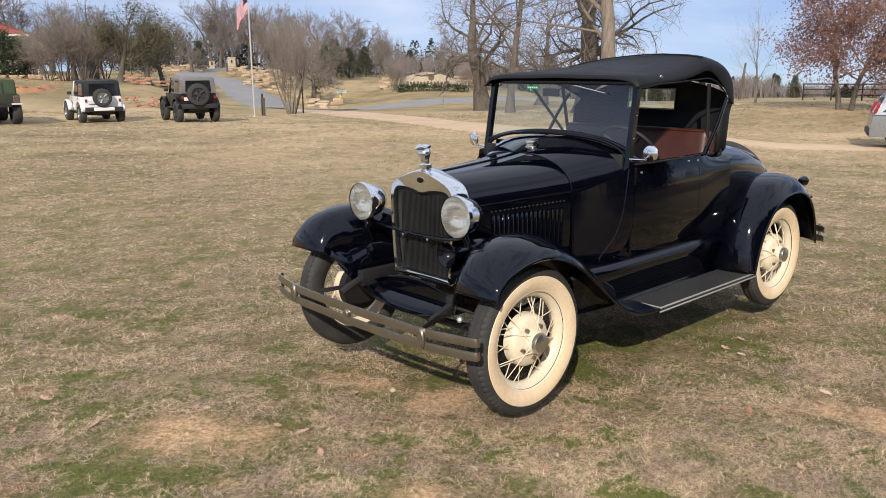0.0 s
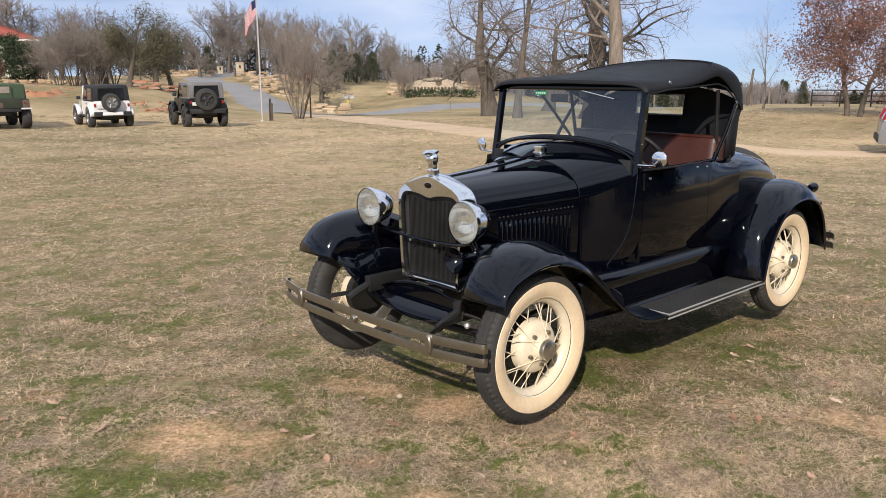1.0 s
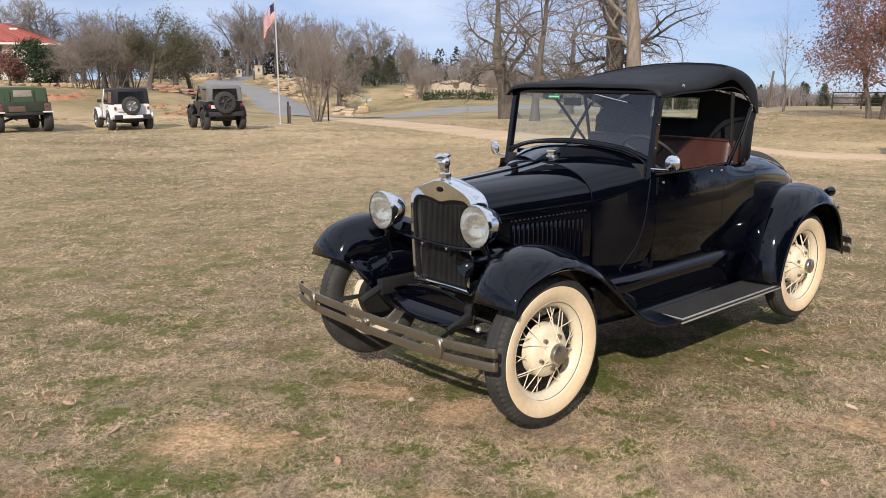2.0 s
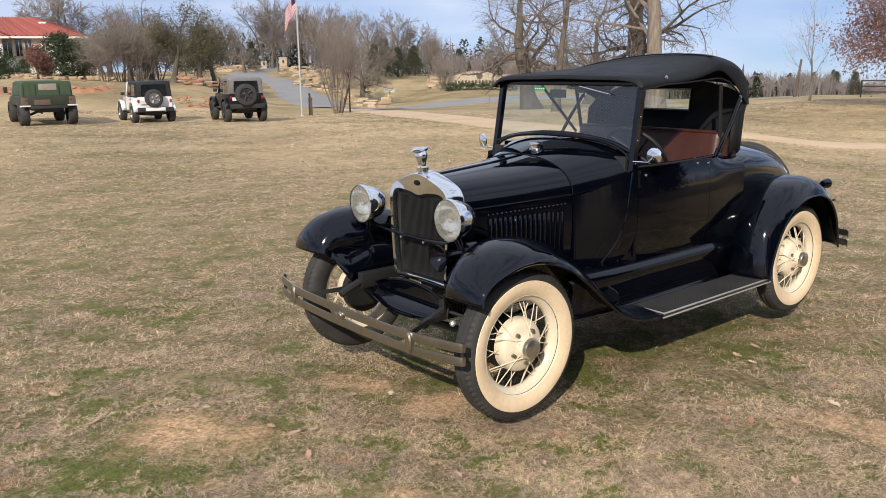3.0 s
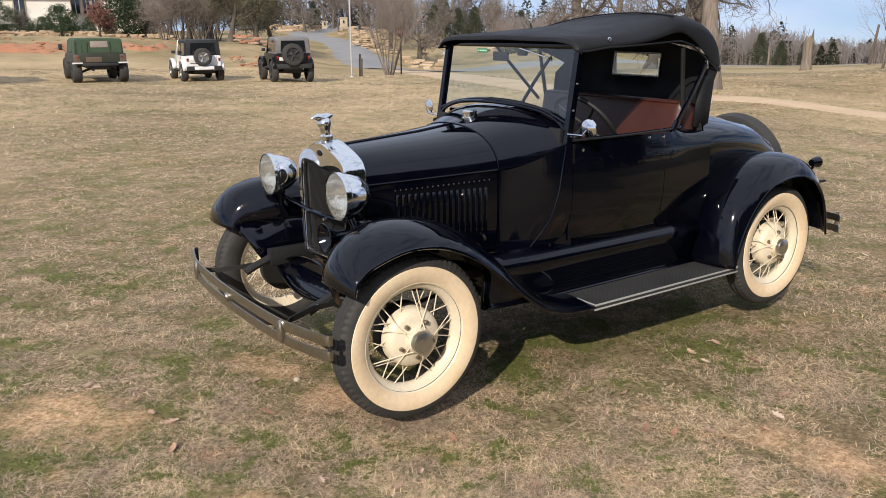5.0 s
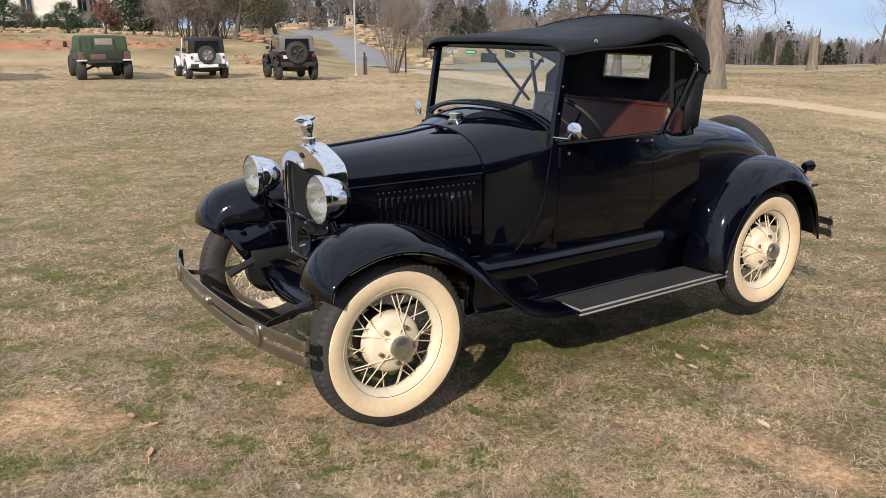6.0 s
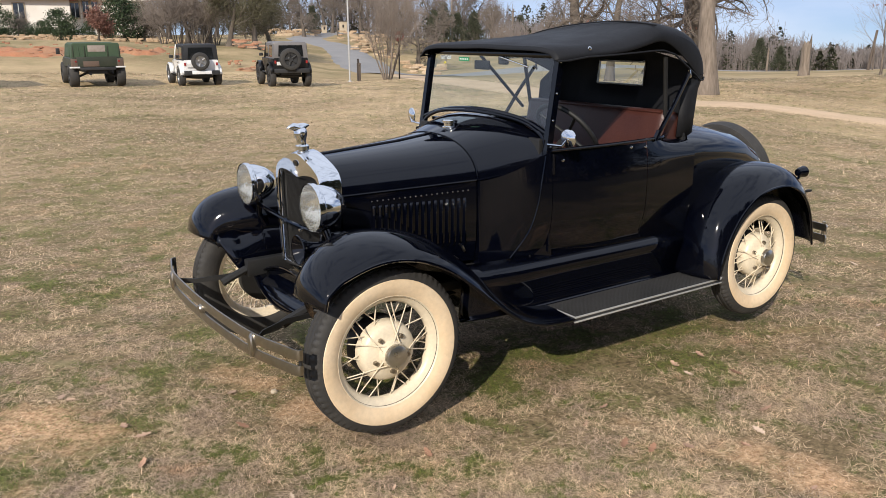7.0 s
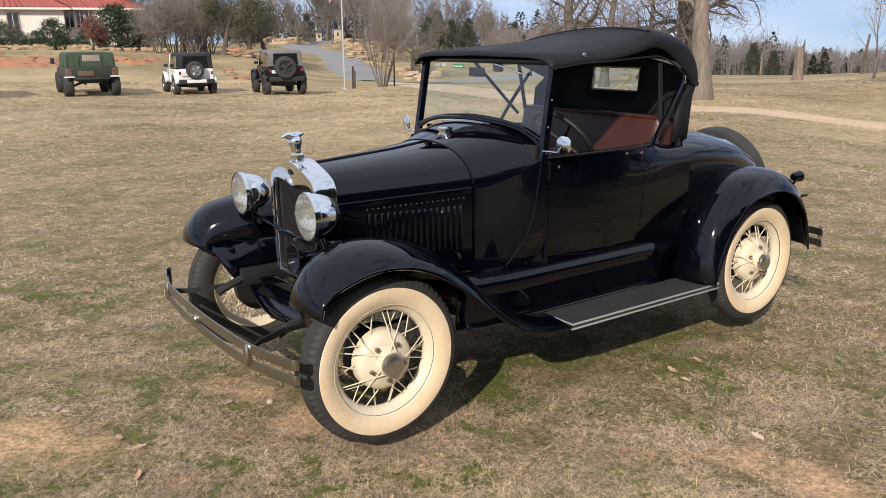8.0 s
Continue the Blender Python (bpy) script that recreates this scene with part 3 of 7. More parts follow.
FRONT_CROWN = [(0.372, 0.650, 0.75), (0.350, 0.735, 0.85), (0.272, 0.825, 1.0), (0.14, 0.872, 1.0), (0.0, 0.880, 1.0), (-0.15, 0.850, 1.0), (-0.30, 0.780, 1.0), (-0.44, 0.672, 0.95), (-0.56, 0.552, 0.8), (-0.68, 0.442, 0.6), (-0.80, 0.372, 0.35), (-0.92, 0.345, 0.2), (-1.005, 0.338, 0.15)]
FRONT_PROFILE = [(0.425, 0.20), (0.455, 0.11), (0.50, 0.045), (0.56, 0.010), (0.63, 0.0), (0.70, 0.006), (0.76, 0.026), (0.805, 0.050), (0.832, 0.076), (0.840, 0.090), (0.836, 0.096)]
REAR_CROWN = [(-2.02, 0.345, 0.5), (-2.035, 0.50, 0.7), (-2.085, 0.655, 0.9), (-2.175, 0.785, 1.0), (-2.32, 0.885, 1.0), (-2.50, 0.932, 1.0), (-2.71, 0.925, 1.0), (-2.885, 0.848, 1.0), (-3.005, 0.715, 1.0), (-3.06, 0.55, 0.9), (-3.075, 0.42, 0.8)]
REAR_PROFILE = [(0.50, 0.055), (0.545, 0.022), (0.60, 0.004), (0.67, 0.0), (0.73, 0.004), (0.79, 0.022), (0.835, 0.058), (0.862, 0.098), (0.872, 0.116), (0.867, 0.121)]
for s in (1, -1):
    f = part("front_fender", loft(fender(FRONT_CROWN, 0.84, FRONT_PROFILE, s)), BLACK, roadster, "sweeping glossy black front fender")
    thick(f, 0.006, 0)
    lip = [r[-2] for r in fender(FRONT_CROWN, 0.84, FRONT_PROFILE, s)]
    part("fender_bead", tube(lip, 0.007, 6), BLACK, f)
    f = part("rear_fender", loft(fender(REAR_CROWN, 0.87, REAR_PROFILE, s)), BLACK, roadster, "domed glossy black rear fender")
    thick(f, 0.006, 0)
    part("fender_bead", tube([r[-2] for r in fender(REAR_CROWN, 0.87, REAR_PROFILE, s)], 0.007, 6), BLACK, f)
    # valance between fender and frame
    rings = []
    for r in fender(FRONT_CROWN, 0.84, FRONT_PROFILE, s)[:46]:
        x, y, z = r[0]
        full = max(0.0, min(1.0, (0.33 - x) / 0.12))
        full = full * full * (3 - 2 * full)
        zb = z - (z - 0.455) * full
        rings.append([(x, y, z), (x - 0.01 * full, y + (s * 0.425 - y) * 0.55 * full, z + (zb - z) * 0.4), (x - 0.02 * full, y + (s * 0.41 - y) * full, zb)])
    v = part("fender_valance", loft(rings), BLACK, roadster)
    thick(v, 0.004, 0)
    rings = []
    for x in (-0.50, -0.62, -0.80, -1.1, -1.4, -1.8, -2.09):
        o = -0.05 if x > -0.55 else (-0.02 if x > -0.7 else 0.0)
        rings.append([(x, s * (y + o), z) for y, z in ((0.53, 0.590), (0.585, 0.586), (0.612, 0.578), (0.632, 0.562), (0.640, 0.538), (0.637, 0.50), (0.626, 0.45), (0.615, 0.40), (0.612, 0.365), (0.618, 0.345), (0.63, 0.337))])
    a = part("splash_apron", loft(rings), BLACK, roadster, "glossy black splash apron above the running board")
    thick(a, 0.005, 0)
    b = part("running_board", box(-1.575, s * 0.726, 0.322, 1.15, 0.233, 0.026, 0.004), BOARD, roadster, "grey ribbed rubber running board")
    for y, w, zz in ((0.842, 0.007, 0.3325), (0.8425, 0.006, 0.309), (0.606, 0.006, 0.333)):
        part("board_trim", box(-1.575, s * y, zz, 1.145, w, 0.009, 0.002), ALLOY, b, "bright aluminium edge")
    for x in (-1.003, -2.147):
        part("board_trim", box(x, s * 0.726, 0.3365, 0.008, 0.236, 0.006, 0.002), ALLOY, b)
    bm = bmesh.new()
    for k in range(19):
        box(-1.575, s * (0.622 + 0.0115 * k), 0.3362, 1.12, 0.0045, 0.004, bm=bm)
    part("board_ribs", bm, BOARD, b, smooth=False)
    part("board_bracket", box(-1.3, s * 0.56, 0.30, 0.05, 0.38, 0.02, 0.004), DARK, roadster)
    part("board_bracket", box(-1.9, s * 0.56, 0.30, 0.05, 0.38, 0.02, 0.004), DARK, roadster)

# front apron between the fender tips: a dished eye-shaped pan
rings = []
for i in range(13):
    y = -0.35 + 0.70 * i / 12
    e = 1 - (abs(y) / 0.36) ** 2
    rings.append([(0.11 + 0.01 * e, y, 0.475 + 0.085 * e), (0.095 - 0.03 * e, y, 0.468 + 0.045 * e), (0.10 - 0.03 * e, y, 0.462 - 0.01 * e), (0.16 + 0.03 * e, y, 0.455 - 0.07 * e)])
pan = part("front_apron", loft(rings), BLACK, roadster, "black dished apron below the radiator")
thick(pan, 0.005, 0)
part("apron_bead", tube([r[3] for r in rings], 0.006, 6), BLACK, pan)
part("apron_bead", tube([r[0] for r in rings], 0.006, 6), BLACK, pan)
for s in (1, -1):
    part("frame_horn", tube(curve([(-0.1, s * 0.37, 0.52), (0.12, s * 0.375, 0.51), (0.26, s * 0.375, 0.47), (0.33, s * 0.375, 0.44)], 4), 0.022), DARK, roadster)
    part("bumper_arm", loft([[(x, y, z - 0.012), (x, y, z + 0.012), (x, y + 0.008, z + 0.012), (x, y + 0.008, z - 0.012)] for x, y, z in ((0.10, s * 0.40, 0.47), (0.32, s * 0.40, 0.465), (0.45, s * 0.45, 0.455), (0.522, s * 0.53, 0.450))], closed=True, cap=True), DARK, roadster)

# front bumper
BAR = curve([(0.437, -0.826, 0.0), (0.459, -0.818, 0.0), (0.482, -0.745, 0.003), (0.532, -0.54, 0.008), (0.556, -0.27, 0.014), (0.564, 0, 0.016), (0.556, 0.27, 0.014), (0.532, 0.54, 0.010), (0.482, 0.745, 0.008), (0.459, 0.818, 0.008), (0.437, 0.826, 0.008)], 6)


def bar(z0, z1, path, t=0.007):
    rings = []
    for i, p in enumerate(path):
        d = path[min(i + 1, len(path) - 1)] - path[max(i - 1, 0)]
        nrm = Vector((d.y, -d.x, 0)).normalized()
        q = p - nrm * t
        rings.append([(p.x, p.y, p.z + z0), (p.x + nrm.x * 0.003, p.y + nrm.y * 0.003, p.z + (z0 + z1) / 2), (p.x, p.y, p.z + z1), (q.x, q.y, p.z + z1), (q.x, q.y, p.z + z0)])
    return loft(rings, closed=True, cap=True)


bumper = part("front_bumper", bar(0.446, 0.490, BAR), NICKEL, roadster, "dull nickel twin-bar front bumper")
part("bumper_bar", bar(0.382, 0.424, BAR), NICKEL, bumper)
for y in (-0.54, 0.0, 0.54):
    x = 0.533 if y else 0.566
    if y:
        part("bumper_clamp", lathe([(0, 0.012), (0.017, 0.010), (0.022, 0.004), (0.022, -0.012), (0, -0.012)], axis="x", n=24), NICKEL, bumper, "nickel oval bumper clamp").matrix_basis = pose(x + 0.002, y, 0.446) @ Matrix.Diagonal((1, 1, 2.35, 1))
    else:
        part("bumper_medallion", lathe([(0, 0.014), (0.016, 0.012), (0.019, 0.006), (0.022, 0.006), (0.024, 0), (0.024, -0.012), (0, -0.012)], (0.566, 0, 0.456), "x", 24), NICKEL, bumper, "round nickel medallion")
for s in (1, -1):
    part("bumper_end", tube([(0.442, s * 0.811, 0.382), (0.442, s * 0.811, 0.494)], 0.008, 10), DARK, bumper)
# rear quarter bumpers
for s in (1, -1):
    path = [Vector(p) for p in ((-3.19, s * 0.42, 0), (-3.225, s * 0.55, 0), (-3.235, s * 0.70, 0), (-3.21, s * 0.83, 0), (-3.15, s * 0.87, 0))]
    rb = part("rear_bumper", bar(0.455, 0.50, path, -0.008), NICKEL, roadster, "dark nickel rear quarter bumper")
    part("bumper_bar", bar(0.385, 0.43, path, -0.008), NICKEL, rb)
    part("bumper_arm", box(-3.08, s * 0.45, 0.45, 0.28, 0.04, 0.03, 0.005), DARK, rb)
    part("bumper_bolt", tube([(-3.225, s * 0.80, 0.375), (-3.225, s * 0.80, 0.512)], 0.010), NICKEL, rb)
tl = part("tail_lamp", lathe([(0, 0.07), (0.03, 0.06), (0.045, 0.02), (0.048, -0.02), (0.05, -0.03), (0, -0.03)], (0, 0, 0), "x", 24), BLACK, roadster, "small black tail lamp")
tl.matrix_basis = pose(-3.035, 0.72, 0.842) @ Matrix.Scale(0.72, 4)
part("tail_lens", lathe([(0.044, -0.031), (0.03, -0.042), (0, -0.046)], (0, 0, 0), "x", 24), RED_LENS, tl)
part("lamp_bracket", tube([(-3.03, 0.72, 0.83), (-2.97, 0.70, 0.74)], 0.009), BLACK, roadster)
part("fender_bolt", box(-3.015, 0.79, 0.735, 0.05, 0.02, 0.014, 0.003), DARK, roadster)

# lamps, bar and horn
for s in (1, -1):
    lamp = part("headlamp", lathe([(0.106, 0.012), (0.109, 0.0), (0.107, -0.014), (0.100, -0.020), (0.096, -0.05), (0.082, -0.095), (0.055, -0.135), (0.025, -0.150), (0.0, -0.153)], (0, 0, 0), "x", 48), CHROME, roadster, "round chrome headlamp with fluted glass")
    lamp.matrix_basis = pose(0.166, 0.394, 0.952) if s > 0 else pose(0.166, -0.373, 0.942)
    part("reflector", lathe([(0.102, 0.006), (0.095, -0.015), (0.075, -0.05), (0.045, -0.075), (0.0, -0.085)], (0, 0, 0), "x", 36), REFLECTOR, lamp)
    bm = lathe([(0.104 * k / 26, 0.028 - 0.020 * (k / 26) ** 2.2) for k in range(27)], (0, 0, 0), "x", 120)
    for v in bm.verts:
        v.co.x += 0.0024 * math.sin(2 * math.pi * v.co.y / 0.0175) * min(1.0, (0.105 - math.hypot(v.co.y, v.co.z)) / 0.012)
    part("lens", bm, LENS, lamp, "fluted glass lens")
    part("bulb", lathe([(0, 0.0), (0.012, -0.01), (0.012, -0.03), (0.006, -0.06)], (0, 0, 0), "x", 12), REFLECTOR, lamp)
    part("lamp_post", tube([(0.10, s * 0.385, 0.84), (0.09, s * 0.42, 0.77), (0.05, s * 0.44, 0.70)], [0.020, 0.014, 0.02], 10), BLACK, roadster)
part("lamp_bar", tube(curve([(0.11, -0.38, 0.835), (0.085, -0.25, 0.805), (0.080, 0, 0.793), (0.085, 0.25, 0.805), (0.11, 0.38, 0.835)], 5), 0.010), BLACK, roadster, "black headlamp tie bar")
for y in (-0.10, 0.10):
    part("bar_bolt", lathe([(0, 0.018), (0.008, 0.016), (0.009, 0)], (0.086, y, 0.783), "x", 10), CHROME, roadster)
horn = part("horn", lathe([(0.058, 0.0), (0.060, -0.004), (0.045, -0.022), (0.030, -0.045), (0.022, -0.08), (0.020, -0.14), (0.032, -0.145), (0.048, -0.155), (0.050, -0.20), (0.04, -0.25), (0.0, -0.255)], (0, 0, 0), "x", 32), BLACK, roadster, "black trumpet horn")
horn.matrix_basis = pose(0.250, 0.405, 0.776) @ Matrix.Scale(1.12, 4)
part("horn_mouth", lathe([(0.056, -0.002), (0.043, -0.02), (0.026, -0.045), (0.0, -0.06)], (0, 0, 0), "x", 32), BLACK, horn)

# windshield
A0, A1 = (-1.055, 1.235), (-1.105, 1.575)
for s in (1, -1):
    part("windshield_post", loft([[(x - 0.018, s * (y - 0.016), z), (x + 0.018, s * (y - 0.016), z), (x + 0.018, s * (y + 0.016), z), (x - 0.018, s * (y + 0.016), z)] for x, y, z in ((-1.03, 0.566, 1.06), (-1.055, 0.560, 1.235), (-1.11, 0.556, 1.585))], closed=True, cap=True), BLACK, roadster)
    for x, z in ((-1.05, 1.14), (-1.062, 1.27), (-1.082, 1.40), (-1.1, 1.55)):
        part("post_screw", lathe([(0, 0.005), (0.005, 0.003), (0.006, 0)], (x + 0.005, s * 0.577 if s > 0 else -0.582, z), "y", 8), CHROME, roadster)
    part("top_bracket", tube([(-1.10, s * 0.575, 1.565), (-1.075, s * 0.585, 1.568)], 0.006), CHROME, roadster)
low = curve([(-1.045, -0.545, 1.205), (-1.05, -0.40, 1.248), (-1.052, -0.2, 1.275), (-1.052, 0, 1.283), (-1.052, 0.2, 1.275), (-1.05, 0.40, 1.248), (-1.045, 0.545, 1.205)], 5)
wf = part("windshield_frame", tube(low, 0.013, 8), BLACK, roadster, "black windshield frame")
part("frame_top", box(-1.107, 0, 1.578, 0.022, 1.10, 0.025, 0.005), BLACK, wf)
bm = loft([[(p.x - 0.004, p.y * 0.99, p.z) for p in low], [(-1.107, p.y * 0.99, 1.57) for p in low]])
pane = part("windshield_glass", bm, GLASS, wf, "clear windshield glass")
pane.visible_shadow = False
part("wiper", tube([(-1.095, 0.10, 1.565), (-1.075, 0.36, 1.52)], 0.004), CHROME, roadster)
part("wiper_motor", box(-1.125, 0.10, 1.545, 0.03, 0.06, 0.045, 0.008), DARK, roadster)
part("rear_view_mirror", box(-1.135, -0.10, 1.515, 0.015, 0.13, 0.05, 0.006), DARK, roadster, "small dark rear-view mirror")
tag = part("inspection_sticker", box(-1.098, -0.22, 1.545, 0.002, 0.095, 0.022), GREEN_TAG, roadster, "small green sticker on the windshield", smooth=False)
for k in range(5):
    part("print", box(-1.0965, -0.255 + 0.017 * k, 1.545, 0.002, 0.010, 0.008), PALE_TAG, tag, smooth=False)
for s in (1, -1):
    arm = part("side_mirror", lathe([(0, -0.012), (0.03, -0.008), (0.044, 0.0), (0.046, 0.006), (0.0, 0.008)], (0, 0, 0), "x", 32), CHROME, roadster, "round chrome side mirror on an arm")
    arm.matrix_basis = pose(-1.045, s * 0.70, 1.195, 0, 0, 188 if s > 0 else 172)
    part("mirror_arm", tube([(-1.03, s * 0.575, 1.155), (-1.035, s * 0.675, 1.158), (-1.04, s * 0.70, 1.19)], 0.0065), CHROME, roadster)

# canvas top
ROOF = [(-1.045, 1.604, 1.588, 1.566, 0.584), (-1.055, 1.630, 1.610, 1.550, 0.598), (-1.11, 1.642, 1.618, 1.552, 0.606), (-1.24, 1.652, 1.622, 1.568, 0.609), (-1.42, 1.668, 1.628, 1.574, 0.609), (-1.60, 1.692, 1.642, 1.584, 0.610), (-1.73, 1.716, 1.662, 1.592, 0.612), (-1.79, 1.744, 1.676, 1.592, 0.612), (-1.88, 1.734, 1.668, 1.570, 0.612), (-1.97, 1.732, 1.662, 1.516, 0.612), (-2.06, 1.722, 1.644, 1.462, 0.611), (-2.115, 1.695, 1.608, 1.430, 0.600), (-2.165, 1.650, 1.560, 1.425, 0.582), (-2.195, 1.585, 1.505, 1.44, 0.565)]
rings = []
for x, zc, ze, zb, w in ROOF:
    half = [(0, zc), (w * 0.25, zc - (zc - ze) * 0.05), (w * 0.5, zc - (zc - ze) * 0.18), (w * 0.74, zc - (zc - ze) * 0.40), (w * 0.90, zc - (zc - ze) * 0.72), (w * 0.96, ze - 0.004), (w, ze - 0.03), (w + 0.004, (ze + zb) / 2 - 0.01), (w + 0.002, zb)]
    half = [(y + 0.004 * math.sin(31 * x + 9 * y), z + 0.004 * math.sin(23 * x + 17 * y)) for y, z in half]
    # the crest of the rear bow stands higher on the driver's side
    sag = 0.080 * math.exp(-((x + 1.80) / 0.22) ** 2)
    rings.append([(x, y, z + sag * y) for y, z in [(-y, z) for y, z in reversed(half[1:])] + half])
roof = part("canvas_top", loft(rings), CANVAS, roadster, "black canvas convertible top, raised")
thick(roof, 0.006, -1)
sub = roof.modifiers.new("soft", "SUBSURF")
sub.levels = sub.render_levels = 1
part("top_seam", tube([(-1.76, y, 1.736 + 0.078 * y - 0.21 * abs(y) ** 2.4) for y in (-0.58, -0.45, -0.3, -0.15, 0, 0.15, 0.3, 0.45, 0.58)], 0.004, 6), CANVAS, roof)
for s in (1, -1):
    part("top_piping", tube([(x, s * (w + 0.006), zb + 0.004) for x, zc, ze, zb, w in ROOF[1:]], 0.005, 6), CANVAS, roof)
    part("top_button", lathe([(0, 0.008), (0.009, 0.005), (0.011, 0)], (-1.25, s * 0.612 if s > 0 else -0.62, 1.612), "y", 12), CHROME, roof)
    part("top_clip", box(-1.995, s * 0.632, 1.470, 0.014, 0.010, 0.045, 0.004, turn=pose(0, 0, 0, 0, 15, 0)), CHROME, roof, "chrome clip on the top")
    part("top_iron", tube([(-1.752, s * 0.652, 1.165), (-1.865, s * 0.650, 1.315), (-1.985, s * 0.634, 1.470)], 0.012, 8), BLACK, roadster, "black landau iron of the top")
    part("iron_foot", tube([(-1.735, s * 0.645, 1.13), (-1.757, s * 0.650, 1.18)], 0.014, 8), BLACK, roadster)
    part("top_bow", tube([(-1.90, s * 0.565, 1.22), (-1.845, s * 0.585, 1.56)], 0.012, 8), DARK, roadster)
    if s < 0:
        part("front_bow", tube([(-1.82, s * 0.55, 1.22), (-1.45, s * 0.57, 1.58)], 0.010, 8), DARK, roadster)
# rear curtain wrapped round the corners, with a real opening for its window
W0, W1, Z0, Z1 = -0.230, 0.150, 1.378, 1.516
ys = [-0.585, -0.60, -0.585, -0.53, -0.42, W0, -0.1, 0.1, W1, 0.42, 0.53, 0.585, 0.60, 0.585]
fx = [0.18, 0.11, 0.05, 0.012, 0, 0, 0, 0, 0, 0, 0.012, 0.05, 0.11, 0.18]
zs = [(1.140, -2.155), (1.25, -2.165), (Z0, -2.178), (Z1, -2.192), (1.56, -2.19), (1.60, -2.175)]
bm = bmesh.new()
grid = [[bm.verts.new((x + dx * (1.0 if z < 1.42 else 0.45), y * (1.0 if z < 1.62 else 0.97), min(z, 1.60 - 0.14 * (abs(y) / 0.6) ** 2) + (-0.015 if k in (0, 1, 12, 13) and z < 1.2 else 0))) for k, (y, dx) in enumerate(zip(ys, fx))] for z, x in zs]
for i in range(len(zs) - 1):
    for k in range(len(ys) - 1):
        if not (i == 2 and 5 <= k <= 7):
            bm.faces.new((grid[i][k], grid[i][k + 1], grid[i + 1][k + 1], grid[i + 1][k]))
curtain = part("rear_curtain", bm, CANVAS, roadster, "black canvas rear curtain with a window")
thick(curtain, 0.006, 0)
rim = [(-2.170, W0, Z0), (-2.170, W1, Z0), (-2.183, W1, Z1), (-2.183, W0, Z1), (-2.170, W0, Z0)]
part("window_rim", tube(rim, 0.006, 8), ALLOY, curtain, "thin bright window rim")
bm = loft([[(-2.178, W0, Z0), (-2.178, W1, Z0)], [(-2.192, W0, Z1), (-2.192, W1, Z1)]])
part("rear_window", bm, GLASS, curtain, "small clear rear window").visible_shadow = False


# ---- ground ----
P0 = Vector((2.205, 3.348))
FWD, RGT = Vector((-0.6089, -0.7933)), Vector((-0.7933, 0.6089))
# height of the land by bearing (degrees, right is plus) and distance
DIST = [0, 8.4, 16.8, 22, 31.4, 39.8, 48.2, 60.8, 69.2, 83.8, 99.5, 125.7, 210, 630, 3600]
LAND = {
    -150: [0, 0, 0, 0, 0, 0, 0, 0, 0, 0, 0, 0, 0, 0, 0],
    -95: [0, -0.1, -0.2, -0.2, -0.2, -0.2, -0.2, -0.2, -0.2, -0.3, -0.4, -0.5, -2, -10, -62],
    -38.8: [0, -0.2, -0.26, -0.27, -0.30, -0.35, -0.01, 1.37, 1.4, 1.58, 1.91, 2.04, -0.5, -22, -136],
    -27: [0, -0.21, -0.31, -0.34, -0.41, -0.54, -0.26, 1.2, 1.12, 1.2, 1.56, 1.47, -1.4, -25, -155],
    -16.3: [0, -0.21, -0.33, -0.37, -0.48, -0.67, -0.54, 0.69, 0.67, 0.86, 1.08, 1.45, -1.8, -26, -161],
    -9.6: [0, -0.22, -0.33, -0.37, -0.50, -0.76, -0.98, -1.01, -0.93, -0.14, 0.69, 1.76, -0.8, -26, -161],
    -2.9: [0, -0.22, -0.36, -0.41, -0.52, -0.75, -0.96, -1.45, -1.82, -1.91, 0.19, 0.78, -3.0, -27, -167],
    3.85: [0, -0.22, -0.38, -0.43, -0.52, -0.74, -1.04, -1.49, -1.64, -1.0, -0.02, 0.23, -3.7, -28, -174],
    17.3: [0, -0.2, -0.34, -0.36, -0.36, -0.53, -0.79, -1.21, -1.45, -1.98, -2.62, -3.81, -7.9, -30, -186],
    29: [0, -0.14, -0.5, -0.73, -0.81, -0.32, -0.29, -0.63, -0.88, -1.48, -2.14, -3.23, -6.8, -26, -161],
    60: [0, -0.1, -0.4, -0.5, -0.5, -0.4, -0.4, -0.6, -0.9, -1.4, -2.0, -3.0, -6, -24, -149],
    120: [0, 0, 0, 0, 0, 0, 0, 0, 0, 0, 0, 0, 0, 0, 0],
}
BEARINGS = sorted(LAND)
TABLE = np.array([LAND[b] for b in BEARINGS])


def ground_z(x, y):
    """Height of the land at x, y: a smooth blend of the profiles."""
    vx, vy = x - P0.x, y - P0.y
    d = math.hypot(vx, vy)
    b = math.degrees(math.atan2(vx * RGT.x + vy * RGT.y, vx * FWD.x + vy * FWD.y))
    b = max(BEARINGS[0], min(BEARINGS[-1], b))
    i = max(0, min(len(BEARINGS) - 2, int(np.searchsorted(BEARINGS, b)) - 1))
    t = (b - BEARINGS[i]) / (BEARINGS[i + 1] - BEARINGS[i])
    t = t * t * (3 - 2 * t)
    za, zb = np.interp(d, DIST, TABLE[i]), np.interp(d, DIST, TABLE[i + 1])
    z = float(za + (zb - za) * t)
    rough = 0.012 if d < 12 else min(0.12, 0.012 + (d - 12) * 0.0012)
    away = min(1.0, max(0.15, (math.hypot(x + 1.3, y) - 2.2) / 2.0))
    return z + rough * away * noise.noise(Vector((x * (0.9 if d < 12 else 0.25), y * (0.9 if d < 12 else 0.25), 0.3)))


